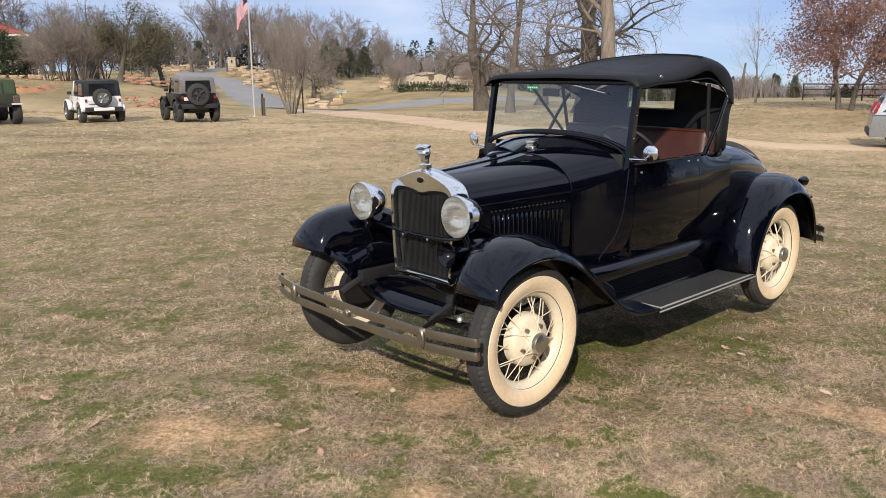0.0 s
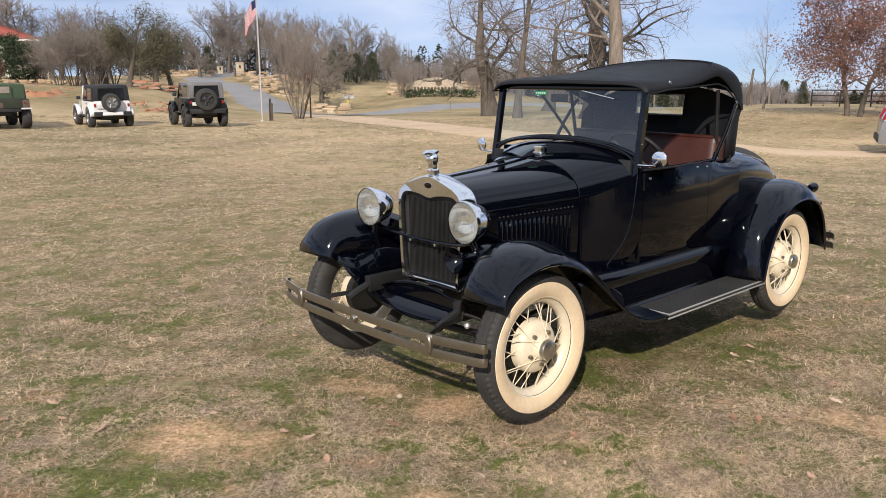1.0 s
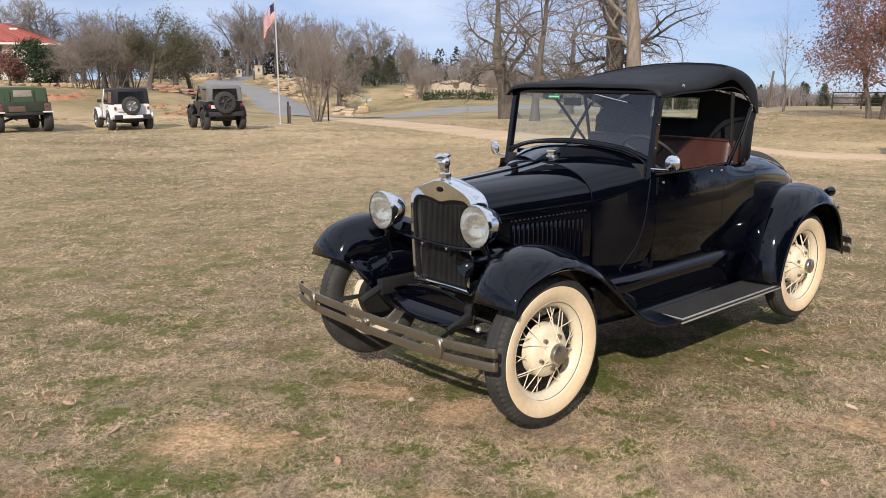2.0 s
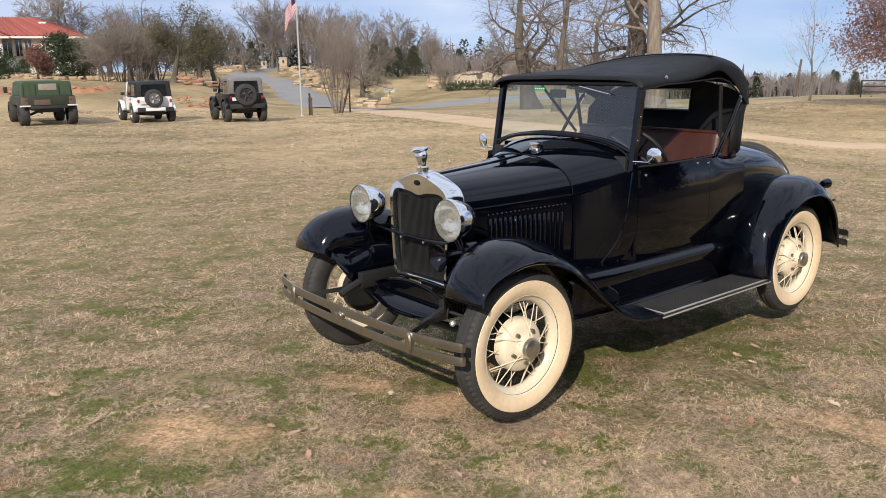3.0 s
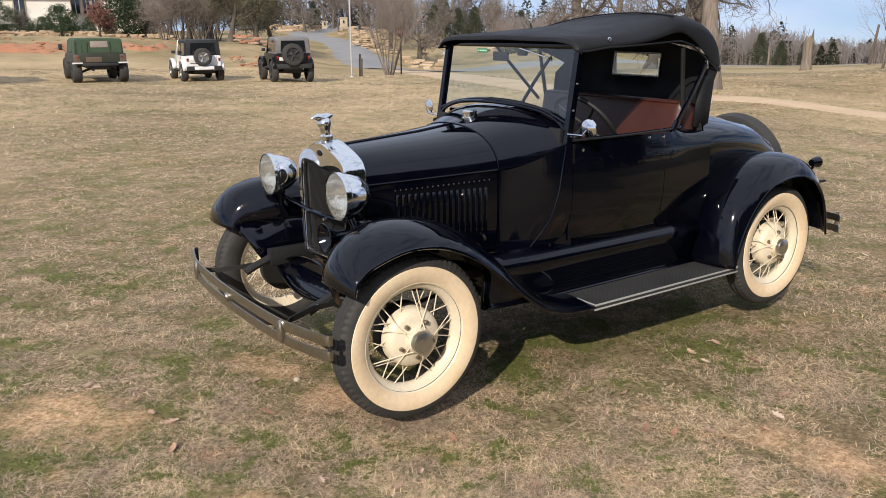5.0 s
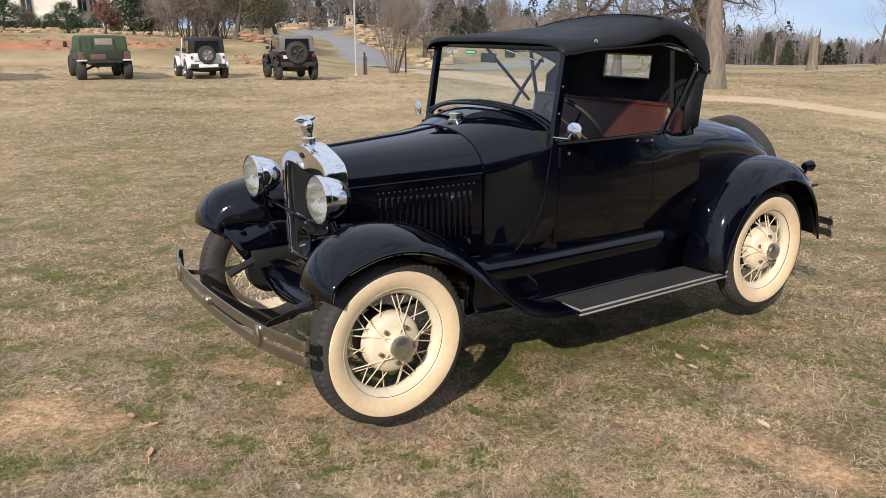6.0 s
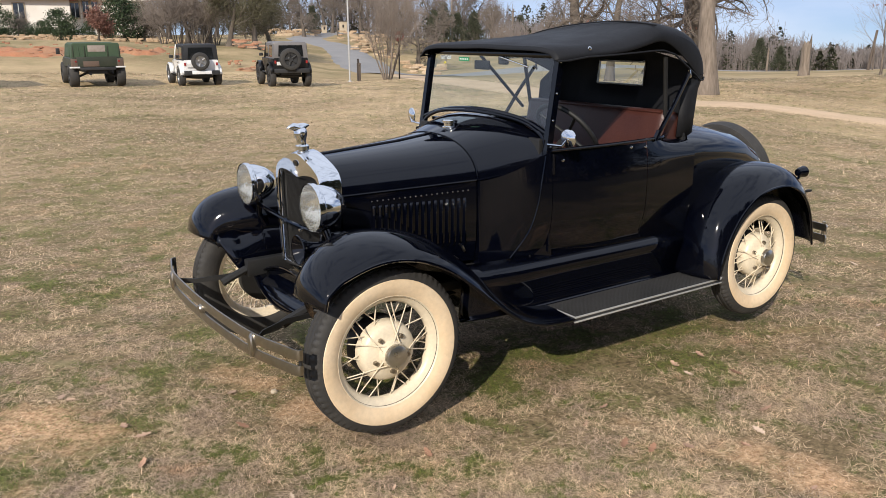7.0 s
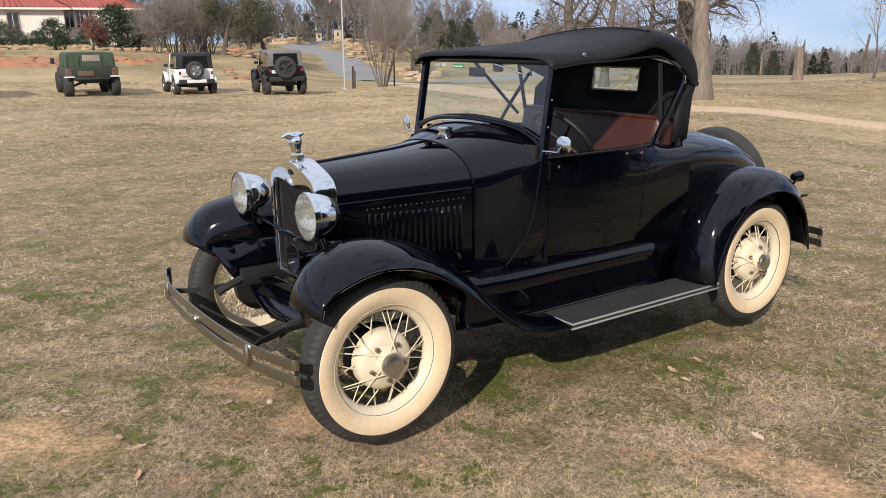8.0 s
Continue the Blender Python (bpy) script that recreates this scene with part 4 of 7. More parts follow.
def spot(bearing, d):
    """The place on the ground at a bearing and distance of the chart, which is drawn 1.048 times too small along the view."""
    a = radians(bearing - 1.31 * math.sin(radians(2 * bearing)))
    p = P0 + 1.048 * d * (math.cos(a) * FWD + math.sin(a) * RGT)
    return Vector((p.x, p.y, ground_z(p.x, p.y)))


def facing(bearing):
    """Turn about z (degrees) by which +x looks along a bearing."""
    a = radians(bearing)
    v = math.cos(a) * FWD + math.sin(a) * RGT
    return math.degrees(math.atan2(v.y, v.x))


# worn bare patches: x, y, radius
BARE = ((1.36, -0.44, 0.27), (1.21, -0.23, 0.29), (1.09, -0.04, 0.21), (1.4, 0.22, 0.11), (0.29, -0.49, 0.2), (0.26, -0.22, 0.17), (0.89, 0.9, 0.2), (-1.23, 1.74, 0.15), (-1.26, 1.96, 0.17), (-1.26, 2.12, 0.16), (-1.02, 1.2, 0.1), (0.11, 0.18, 0.24))


def ground_material():
    m, nt, bs = shader("dry_winter_grass")
    co = nt.nodes.new("ShaderNodeTexCoord").outputs["Object"]
    fine = noise_of(nt, 38.0, 6.0, 0.75, co)
    mid_n = noise_of(nt, 5.0, 6.0, 0.65, co)
    tuft = noise_of(nt, 2.2, 8.0, 0.72, co)
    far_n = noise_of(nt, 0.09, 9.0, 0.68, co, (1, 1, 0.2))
    straw = mixed(nt, ramp(nt, fine, 0.3, 0.7), (0.032, 0.021, 0.010), (0.37, 0.27, 0.155))
    green = mixed(nt, ramp(nt, fine, 0.3, 0.7), (0.025, 0.030, 0.009), (0.15, 0.16, 0.05))
    col = mixed(nt, ramp(nt, mid_n, 0.50, 0.62, 0, 0.7), straw, green)
    col = mixed(nt, ramp(nt, noise_of(nt, 0.8, 8.0, 0.7, co), 0.46, 0.62, 0.0, 0.6), col, mixed(nt, 0.3, green, straw))
    col = mixed(nt, ramp(nt, tuft, 0.38, 0.48, 0.5, 0.0), col, (0.11, 0.084, 0.042))
    col = mixed(nt, ramp(nt, tuft, 0.56, 0.70, 0.0, 0.4), col, (0.50, 0.385, 0.235))
    soil = mixed(nt, ramp(nt, fine, 0.33, 0.67), (0.24, 0.13, 0.062), (0.78, 0.52, 0.31))
    col = mixed(nt, ramp(nt, noise_of(nt, 1.7, 7.0, 0.75, co), 0.58, 0.72, 0, 0.55), col, soil)
    # worn bare patches of the field
    for x, y, r in BARE:
        dn = nt.nodes.new("ShaderNodeVectorMath")
        dn.operation = "DISTANCE"
        nt.links.new(co, dn.inputs[0])
        dn.inputs[1].default_value = (x, y, 0)
        add = node(nt, "ShaderNodeMath")
        add.operation = "MULTIPLY_ADD"
        nt.links.new(mid_n, add.inputs[0])
        add.inputs[1].default_value = r * 2.4
        nt.links.new(dn.outputs["Value"], add.inputs[2])
        col = mixed(nt, ramp(nt, add.outputs["Value"], r * 1.5, r * 2.4, 0.80, 0.0), col, soil)
    # brightened in the colour, towards pale straw, with distance from the viewpoint
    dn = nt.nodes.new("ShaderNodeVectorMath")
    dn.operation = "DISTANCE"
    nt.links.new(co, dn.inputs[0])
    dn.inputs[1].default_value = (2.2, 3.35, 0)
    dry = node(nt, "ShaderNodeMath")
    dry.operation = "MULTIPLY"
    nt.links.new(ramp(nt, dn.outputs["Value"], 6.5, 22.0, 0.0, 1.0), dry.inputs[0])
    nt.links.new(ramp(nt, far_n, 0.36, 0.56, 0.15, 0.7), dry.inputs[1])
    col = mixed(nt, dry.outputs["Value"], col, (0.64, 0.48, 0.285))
    # browner, rougher turf on the hill beyond the parked cars
    hill = node(nt, "ShaderNodeMath")
    hill.operation = "MULTIPLY"
    nt.links.new(ramp(nt, dn.outputs["Value"], 44.0, 56.0, 0.0, 1.0), hill.inputs[0])
    nt.links.new(ramp(nt, noise_of(nt, 0.16, 8.0, 0.7, co), 0.34, 0.6, 0.95, 0.35), hill.inputs[1])
    col = mixed(nt, hill.outputs["Value"], col, mixed(nt, ramp(nt, noise_of(nt, 0.5, 8.0, 0.75, co), 0.4, 0.62), (0.25, 0.185, 0.10), (0.12, 0.115, 0.045)))
    nt.links.new(col, bs.inputs["Base Color"])
    bs.inputs["Roughness"].default_value = 0.95
    bs.inputs["Specular IOR Level"].default_value = 0.15
    h = node(nt, "ShaderNodeMath")
    nt.links.new(fine, h.inputs[0])
    nt.links.new(mid_n, h.inputs[1])
    bumped(nt, bs, h.outputs["Value"], 0.45, 0.015)
    return m


radii = [0.0, 0.5] + [0.5 + 0.25 * k for k in range(1, 38)] + [10.5 * 1.045 ** k for k in range(75)] + [330, 420, 560, 800, 1200, 2000, 3500]
turns = 288
gv, gf = [], []
for r in radii[1:]:
    for k in range(turns):
        a = 2 * math.pi * k / turns
        x, y = P0.x + r * math.cos(a), P0.y + r * math.sin(a)
        gv.append((x, y, ground_z(x, y)))
gv.append((P0.x, P0.y, ground_z(P0.x, P0.y)))
for i in range(len(radii) - 2):
    for k in range(turns):
        j = (k + 1) % turns
        gf.append((i * turns + k, (i + 1) * turns + k, (i + 1) * turns + j, i * turns + j))
gf += [(len(gv) - 1, k, (k + 1) % turns) for k in range(turns)]
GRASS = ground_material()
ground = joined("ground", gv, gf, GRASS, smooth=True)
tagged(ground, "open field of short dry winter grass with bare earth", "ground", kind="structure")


def ribbon(name, line, width, material, lift, label, category, n=6):
    """A road draped over the land along (bearing, distance) points."""
    pts = curve([Vector((*spot(b, d).xy, w)) for (b, d), w in zip(line, width)], 8)
    rings = []
    for i, p in enumerate(pts):
        t = (pts[min(i + 1, len(pts) - 1)] - pts[max(i - 1, 0)]).xy.normalized()
        side = Vector((-t.y, t.x))
        ring = []
        for k in range(n + 1):
            o = (k / n - 0.5) * p.z * (1 + 0.05 * noise.noise(Vector((p.x * 0.7, p.y * 0.7, k))))
            q = p.xy + side * o
            ring.append((q.x, q.y, ground_z(q.x, q.y) + lift * (1 if 0 < k < n else -0.6)))
        rings.append(ring)
    ob = part(name, loft(rings), material)
    return tagged(ob, label, category, kind="structure")


GRAVEL = surface("pale_gravel", (0.62, 0.45, 0.29), (0.48, 0.35, 0.22), 0.8, 0.95, 0.0, 0.6, 30.0, depth=0.02)
ASPHALT = surface("grey_asphalt", (0.21, 0.205, 0.20), (0.28, 0.27, 0.26), 0.5, 0.9, 0.0, 0.3, 40.0)
ribbon("gravel_track", [(-6, 62), (-4, 52), (-0.6, 41), (6.7, 27.7), (12, 25.2), (18, 24.4), (26, 24.5), (33, 25.0), (45, 27), (65, 34)], [4.5, 4, 4, 3.0, 2.4, 2.2, 2.2, 2.2, 2.2, 2.2], GRAVEL, 0.03, "pale gravel track across the field", "track")
ribbon("driveway", [(-4.5, 57), (-7.2, 62), (-8.8, 74), (-10.2, 86), (-12.5, 98), (-11.5, 110), (-10.2, 118), (-10, 130)], [11, 6.5, 5.5, 5, 5, 5, 5, 5], ASPHALT, 0.06, "grey asphalt drive winding up the hill", "driveway")
ribbon("road", [(-8.5, 62), (-4.5, 61), (0, 66), (6, 72), (14, 80), (30, 100)], [4, 5.5, 5.5, 5.5, 5.5, 5.5], ASPHALT, 0.05, "grey asphalt road below the bank", "road")


# ---- trees ----
BARK = surface("grey_bark", (0.15, 0.125, 0.10), (0.075, 0.062, 0.05), 2.0, 0.95, 0.0, 0.9, 14.0, stretch=(3, 3, 0.6), depth=0.03)
PALE_BARK = surface("pale_oak_bark", (0.30, 0.245, 0.195), (0.12, 0.095, 0.072), 2.5, 0.95, 0.0, 0.9, 12.0, stretch=(5, 5, 0.5), depth=0.05)
FAR_STEM = surface("grey_far_stems", (0.27, 0.235, 0.22), (0.19, 0.165, 0.15), 0.3, 0.95, 0.0, 0.0)
TWIG = surface("bare_twigs", (0.23, 0.19, 0.16), (0.15, 0.125, 0.105), 0.6, 0.95, 0.0, 0.0)
PALE_TWIG = surface("pale_twigs", (0.31, 0.255, 0.21), (0.21, 0.175, 0.145), 0.6, 0.95, 0.0, 0.0)
BROWN_LEAF = varied("russet_leaves", [(0.12, 0.055, 0.042), (0.27, 0.125, 0.092), (0.18, 0.082, 0.06), (0.34, 0.19, 0.14)], 0.8)
OLIVE_LEAF = varied("olive_leaves", [(0.07, 0.066, 0.034), (0.15, 0.138, 0.075), (0.105, 0.096, 0.05)], 0.8)
CEDAR_LEAF = varied("cedar_foliage", [(0.034, 0.042, 0.022), (0.070, 0.076, 0.040), (0.048, 0.056, 0.030)], 0.9)
HEDGE_LEAF = varied("hedge_leaves", [(0.020, 0.040, 0.014), (0.045, 0.070, 0.026), (0.030, 0.052, 0.018)], 0.85)


def ring_tube(V, F, pts, rad, n):
    """Adds a tapered limb to lists of points and faces."""
    base = len(V)
    side = None
    for i, p in enumerate(pts):
        d = (pts[min(i + 1, len(pts) - 1)] - pts[max(i - 1, 0)]).normalized()
        side = d.orthogonal().normalized() if side is None else (side - d * side.dot(d)).normalized()
        up = d.cross(side)
        for k in range(n):
            a = 2 * math.pi * k / n
            V.append(tuple(p + rad[i] * (math.cos(a) * side + math.sin(a) * up)))
    for i in range(len(pts) - 1):
        for k in range(n):
            j = (k + 1) % n
            F.append((base + i * n + k, base + i * n + j, base + (i + 1) * n + j, base + (i + 1) * n + k))


def limb(rng, V, F, W, X, tips, p, d, length, r, level, top, bend, up, kids, spread, thin=0.62, least=0.004):
    """A limb and its branches: V, F hold the wood, W, X the twigs; tips collects where leaves may sit."""
    n = 5 if level < top else 3
    steps = 14 if level == 0 else (4 if level < top else 2)
    pts, rad, q, dd = [p.copy()], [r], p.copy(), d.copy()
    for i in range(steps):
        dd = (dd + Vector((rng.gauss(0, bend), rng.gauss(0, bend), rng.gauss(0, bend * 0.7) + up)) * (0.55 if level == 0 else 1.0)).normalized()
        q = q + dd * (length / steps)
        pts.append(q.copy())
        rad.append(max(least, r * (1 - thin * (i + 1) / steps)))
    if level >= top - 1:
        ring_tube(W, X, pts, rad, 3)
    else:
        ring_tube(V, F, pts, rad, 9 if level == 0 else n)
    if level >= top - 1:
        tips.extend(pts[1:])
    if level < top:
        count = kids[min(level, len(kids) - 1)]
        for k in range(count):
            f = (0.35 if level == 0 else 0.2) + (0.65 if level == 0 else 0.78) * (k + rng.random()) / count
            f = min(f, 0.99)
            i = min(steps - 1, int(f * steps))
            t = f * steps - i
            at = pts[i].lerp(pts[i + 1], t)
            axis = (pts[i + 1] - pts[i]).normalized()
            side = axis.orthogonal().normalized()
            side.rotate(Matrix.Rotation(rng.random() * 6.283, 3, axis))
            ang = spread * (0.7 + 0.6 * rng.random())
            nd = (axis * math.cos(ang) + side * math.sin(ang)).normalized()
            limb(rng, V, F, W, X, tips, at, nd, length * (0.50 + 0.25 * rng.random()) * (1.15 - 0.45 * f), rad[i] * (0.36 if level == 0 else 0.55), level + 1, top, bend * (1.7 if level == 0 else 1.15), up, kids, spread, thin, least)
    if level < top and level > 0 or level == 0:
        if level < top:
            limb(rng, V, F, W, X, tips, pts[-1], (dd + Vector((0, 0, up))).normalized(), length * 0.55, rad[-1], level + 1, top, bend * 1.1, up, kids, spread, thin, least)


def leaf_mesh(rng, tips, count, size, scatter, name, material, parent, drop=0.0):
    V, F = [], []
    for _ in range(count):
        p = rng.choice(tips) + Vector((rng.gauss(0, scatter), rng.gauss(0, scatter), rng.gauss(0, scatter) - drop))
        u = Vector((rng.gauss(0, 1), rng.gauss(0, 1), rng.gauss(0, 1))).normalized()
        w = u.orthogonal().normalized()
        w.rotate(Matrix.Rotation(rng.random() * 6.283, 3, u))
        s = size * (0.6 + 0.8 * rng.random())
        b = len(V)
        bulge = u.cross(w) * s * 0.25
        V.extend([tuple(p - u * s), tuple(p + w * s * 0.5 + bulge), tuple(p + u * s), tuple(p - w * s * 0.5 + bulge)])
        F.extend([(b, b + 1, b + 2), (b, b + 2, b + 3)])
    return joined(name, V, F, material, parent)


def make_tree(seed, name, label, height, r, top, bend, up, kids, spread, stems=1, lean=0.05, trunk=0.42, bark=BARK, twig=TWIG, leaf=None, leaves=0, size=0.1, scatter=0.15, drop=0.0, category="tree", least=0.004):
    rng = random.Random(seed)
    e = thing(name, label, category)
    V, F, W, X, tips = [], [], [], [], []
    for k in range(stems):
        a = 6.283 * (k + rng.random() * 0.6) / stems
        off = Vector((math.cos(a), math.sin(a), 0)) * (0.0 if stems == 1 else 0.16 + 0.1 * rng.random())
        d = Vector((math.cos(a) * lean, math.sin(a) * lean, 1)).normalized()
        limb(rng, V, F, W, X, tips, off - Vector((0, 0, 0.25)), d, height * trunk * (0.85 + 0.3 * rng.random() if stems > 1 else 1), r, 0, top, bend, up, kids, spread, 0.62, least)
    zmax = max(p.z for p in tips)
    k = height / zmax
    for lst in (V, W):
        lst[:] = [(x * k if abs(z) > 0 else x, y * k, z * k) for x, y, z in lst]
    tips = [p * k for p in tips]
    if stems == 1:
        # root flare
        V[:] = [(x * (1 + 0.6 * math.exp(-max(z, 0) / (r * 1.6))), y * (1 + 0.6 * math.exp(-max(z, 0) / (r * 1.6))), z) if z < 4 * r else (x, y, z) for x, y, z in V]
    joined("trunk", V, F, bark, e, smooth=True)
    if W:
        tagged(joined("crown", W, X, twig, e), kind="stuff")
    if leaves:
        tagged(leaf_mesh(rng, tips, leaves, size, scatter, "foliage", leaf, e, drop), kind="stuff")
    return e


def plant(ob, bearing, d, turn=0.0, scale=1.0, first=False):
    p = spot(bearing, d)
    m = pose(p.x, p.y, p.z, 0, 0, turn) @ Matrix.Diagonal((scale, scale, scale, 1))
    if first:
        ob.matrix_basis = m
        return ob
    o = copy_thing(ob, pose(p.x, p.y, p.z, 0, 0, turn))
    o.matrix_basis = m
    return o


GB = "bare trees on the hill"
tall = tagged(make_tree(3, "bare_tree", "tall leafless tree with grey branches on the hill", 9.6, 0.20, 4, 0.13, 0.05, [6, 6, 5, 4], 0.75, bark=BARK, least=0.014), group=GB)
wide = tagged(make_tree(8, "bare_tree", "spreading leafless tree with fine twigs on the hill", 8.6, 0.22, 4, 0.18, 0.02, [7, 6, 5, 4], 0.95, trunk=0.36, least=0.013), group=GB)
slim = tagged(make_tree(15, "bare_tree", "slim leafless tree with upright branches", 8.8, 0.13, 3, 0.10, 0.08, [11, 7, 6], 0.55, trunk=0.6, least=0.014), group=GB)
scrub = tagged(make_tree(21, "bare_shrub", "tangled leafless brown thicket on the bank", 5.2, 0.055, 3, 0.16, 0.04, [7, 6, 5], 0.6, stems=7, lean=0.35, trunk=0.55, category="shrub", least=0.007), group="thicket on the bank")
for ob, rows in ((tall, [(-11.2, 122, 0, 1.05), (-9.9, 120, 40, 1.15), (-8.6, 112, 100, 0.95), (-7.4, 108, 200, 1.0), (-5.6, 104, 260, 0.9), (-1.2, 118, 20, 1.0), (-23.4, 112, 70, 1.1), (-6.4, 84, 170, 0.85), (-3.4, 112, 10, 0.95), (-10.6, 116, 250, 1.0), (-25.6, 118, 200, 1.2), (-13.6, 125, 15, 0.9)]),
                 (wide, [(-12.6, 105, 0, 0.75), (-24.2, 108, 120, 1.15), (-4.4, 78, 50, 0.85), (-0.2, 122, 200, 0.95), (0.9, 116, 300, 0.85), (-20.2, 88, 30, 0.85), (-14.2, 112, 80, 0.8), (6.0, 112, 30, 0.9), (-3.0, 92, 250, 0.75), (-18.6, 96, 140, 0.9), (-22.0, 92, 300, 0.8), (10.5, 95, 100, 0.9), (8.4, 88, 40, 0.8), (-20.3, 67, 10, 0.72), (-21.6, 70, 200, 0.75), (-19.0, 72, 100, 0.8)]),
                 (slim, [(-10.2, 108, 0, 0.9), (-8.1, 118, 60, 1.05), (-7.0, 114, 150, 1.0), (-2.2, 108, 30, 0.8), (-16.6, 90, 0, 0.7), (-21.5, 74, 90, 0.75), (-4.9, 96, 200, 0.8), (-9.2, 125, 20, 1.0), (-19.4, 80, 260, 0.8), (0.6, 104, 75, 0.75)]),
                 (scrub, [(-20.9, 63, 0, 0.95), (-19.6, 62, 60, 1.0), (-21.9, 62, 200, 0.8), (-18.5, 66, 250, 0.8), (-30.8, 72, 20, 0.5), (-22.9, 70, 170, 0.7), (-19.4, 70, 210, 1.1)])):
    for i, (b, d, turn, sc) in enumerate(rows):
        plant(ob, b, d, turn, sc, first=(i == 0))

myrtle = make_tree(30, "crape_myrtle", "leafless multi-stemmed tree with pale smooth trunks by the drive", 6.6, 0.062, 3, 0.07, 0.10, [7, 6, 5], 0.42, stems=9, lean=0.34, trunk=0.60, bark=PALE_BARK, twig=PALE_TWIG)
plant(myrtle, -6.3, 46, 0, 1.0, True)
small_myrtle = make_tree(33, "bare_shrub", "rounded leafless brown shrub beside the stone sign", 4.2, 0.045, 3, 0.10, 0.08, [7, 6, 5], 0.5, stems=9, lean=0.30, trunk=0.55, bark=PALE_BARK, twig=PALE_TWIG, category="shrub")
plant(small_myrtle, 1.6, 84, 0, 1.0, True)
plant(small_myrtle, 6.9, 84, 90, 0.95)

olive = tagged(make_tree(41, "oak_tree", "half-evergreen tree with sparse olive leaves on the bank", 5.4, 0.13, 3, 0.14, 0.03, [8, 6, 5], 0.8, trunk=0.34, leaf=OLIVE_LEAF, leaves=9000, size=0.05, scatter=0.22), group="olive trees on the bank")
plant(olive, -17.6, 61, 0, 1.1, True)
plant(olive, -15.8, 61, 110, 1.1)
plant(olive, -14.7, 66, 220, 1.0)
plant(olive, -23.3, 76, 40, 0.8)
brown_small = make_tree(44, "oak_tree", "small tree with russet leaves in front of the house", 4.0, 0.09, 3, 0.14, 0.03, [8, 6, 5], 0.8, trunk=0.34, leaf=BROWN_LEAF, leaves=5000, size=0.09, scatter=0.2)
plant(brown_small, -26.0, 64, 0, 0.70, True)

# large bare oaks beyond the track
oak_b = make_tree(57, "oak_tree", "large bare oak with a thick pale trunk beyond the track", 17.0, 0.42, 4, 0.07, 0.015, [6, 7, 6, 4], 0.95, trunk=0.62, bark=PALE_BARK, leaf=BROWN_LEAF, leaves=1200, size=0.07, scatter=0.15)
plant(oak_b, 16.75, 28.3, 20, 1.0, True)
oak_a = make_tree(52, "oak_tree", "tall bare oak with a straight grey trunk beyond the track", 17.0, 0.30, 4, 0.06, 0.03, [6, 7, 6, 4], 0.9, trunk=0.62, bark=BARK)
plant(oak_a, 15.2, 36, 0, 1.0, True)
plant(oak_a, 9.8, 43, 140, 0.95)
oak_c = make_tree(61, "oak_tree", "leaning bare oak with wide crooked limbs beyond the track", 11.5, 0.30, 4, 0.24, 0.0, [7, 6, 5, 4], 1.05, lean=0.30, trunk=0.30, bark=BARK)
plant(oak_c, 8.3, 50, 200, 1.0, True)
plant(oak_c, 12.2, 62, 40, 0.8)
plant(oak_c, 15.2, 37.3, 250, 0.9)
thin_tree = make_tree(66, "young_tree", "thin young leafless tree standing in the field", 6.2, 0.085, 3, 0.07, 0.06, [9, 5, 3], 0.6, trunk=0.72, bark=PALE_BARK, twig=PALE_TWIG)
plant(thin_tree, 26.9, 45, 0, 1.0, True)
russet = make_tree(71, "oak_tree", "oak with two trunks and russet winter leaves", 8.0, 0.11, 3, 0.12, 0.03, [9, 8, 6], 0.9, stems=2, lean=0.12, trunk=0.42, bark=BARK, leaf=BROWN_LEAF, leaves=24000, size=0.062, scatter=0.24)
plant(russet, 32.4, 38, 30, 0.88, True)
plant(russet, 38.5, 44, 200, 0.95)


def cedar(seed, height, width, name, label, leaf, clumps, per, category="tree", round_top=False):
    rng = random.Random(seed)
    e = thing(name, label, category)
    V, F = [], []
    ring_tube(V, F, [Vector((0, 0, -0.2)), Vector((0, 0, height * 0.8))], [0.05 * width, 0.012 * width], 7)
    joined("trunk", V, F, BARK, e, smooth=True)
    tips = []
    for _ in range(clumps):
        h = rng.random() ** 0.8
        reach = (1 - h) ** 0.75 if not round_top else math.sqrt(max(0.0, 1 - (2 * h - 1) ** 2))
        a, rr = rng.random() * 6.283, width * 0.5 * reach * (0.35 + 0.8 * rng.random())
        tips.append(Vector((rr * math.cos(a), rr * math.sin(a), height * (0.04 + 0.96 * h))))
    tagged(leaf_mesh(rng, tips, clumps * per, 0.10 * (height / 5) ** 0.5, 0.10 * width ** 0.5, "foliage", leaf, e), kind="stuff")
    return e


cd = tagged(cedar(5, 4.6, 4.0, "cedar", "dark green cedar, on the hill and added behind the walk for shade", CEDAR_LEAF, 200, 22), group="cedars")
for i, (b, d, turn, sc) in enumerate([(-2.6, 100, 0, 1.0), (-1.6, 103, 50, 0.8), (-0.4, 108, 90, 0.85), (2.9, 112, 20, 0.8), (5.0, 115, 60, 0.7), (-3.3, 104, 200, 0.85), (19.3, 95, 10, 0.75), (20.6, 100, 70, 0.6), (-12.0, 118, 30, 0.8), (23.4, 112, 40, 0.6), (28.5, 118, 90, 0.7), (29.6, 112, 140, 0.65), (22.0, 105, 300, 0.6)]):
    plant(cd, b, d, turn, sc, first=(i == 0))
bush = tagged(cedar(9, 2.4, 2.6, "evergreen_bush", "rounded dark green bush on the terrace", HEDGE_LEAF, 150, 26, "bush", True), group="bushes by the house")
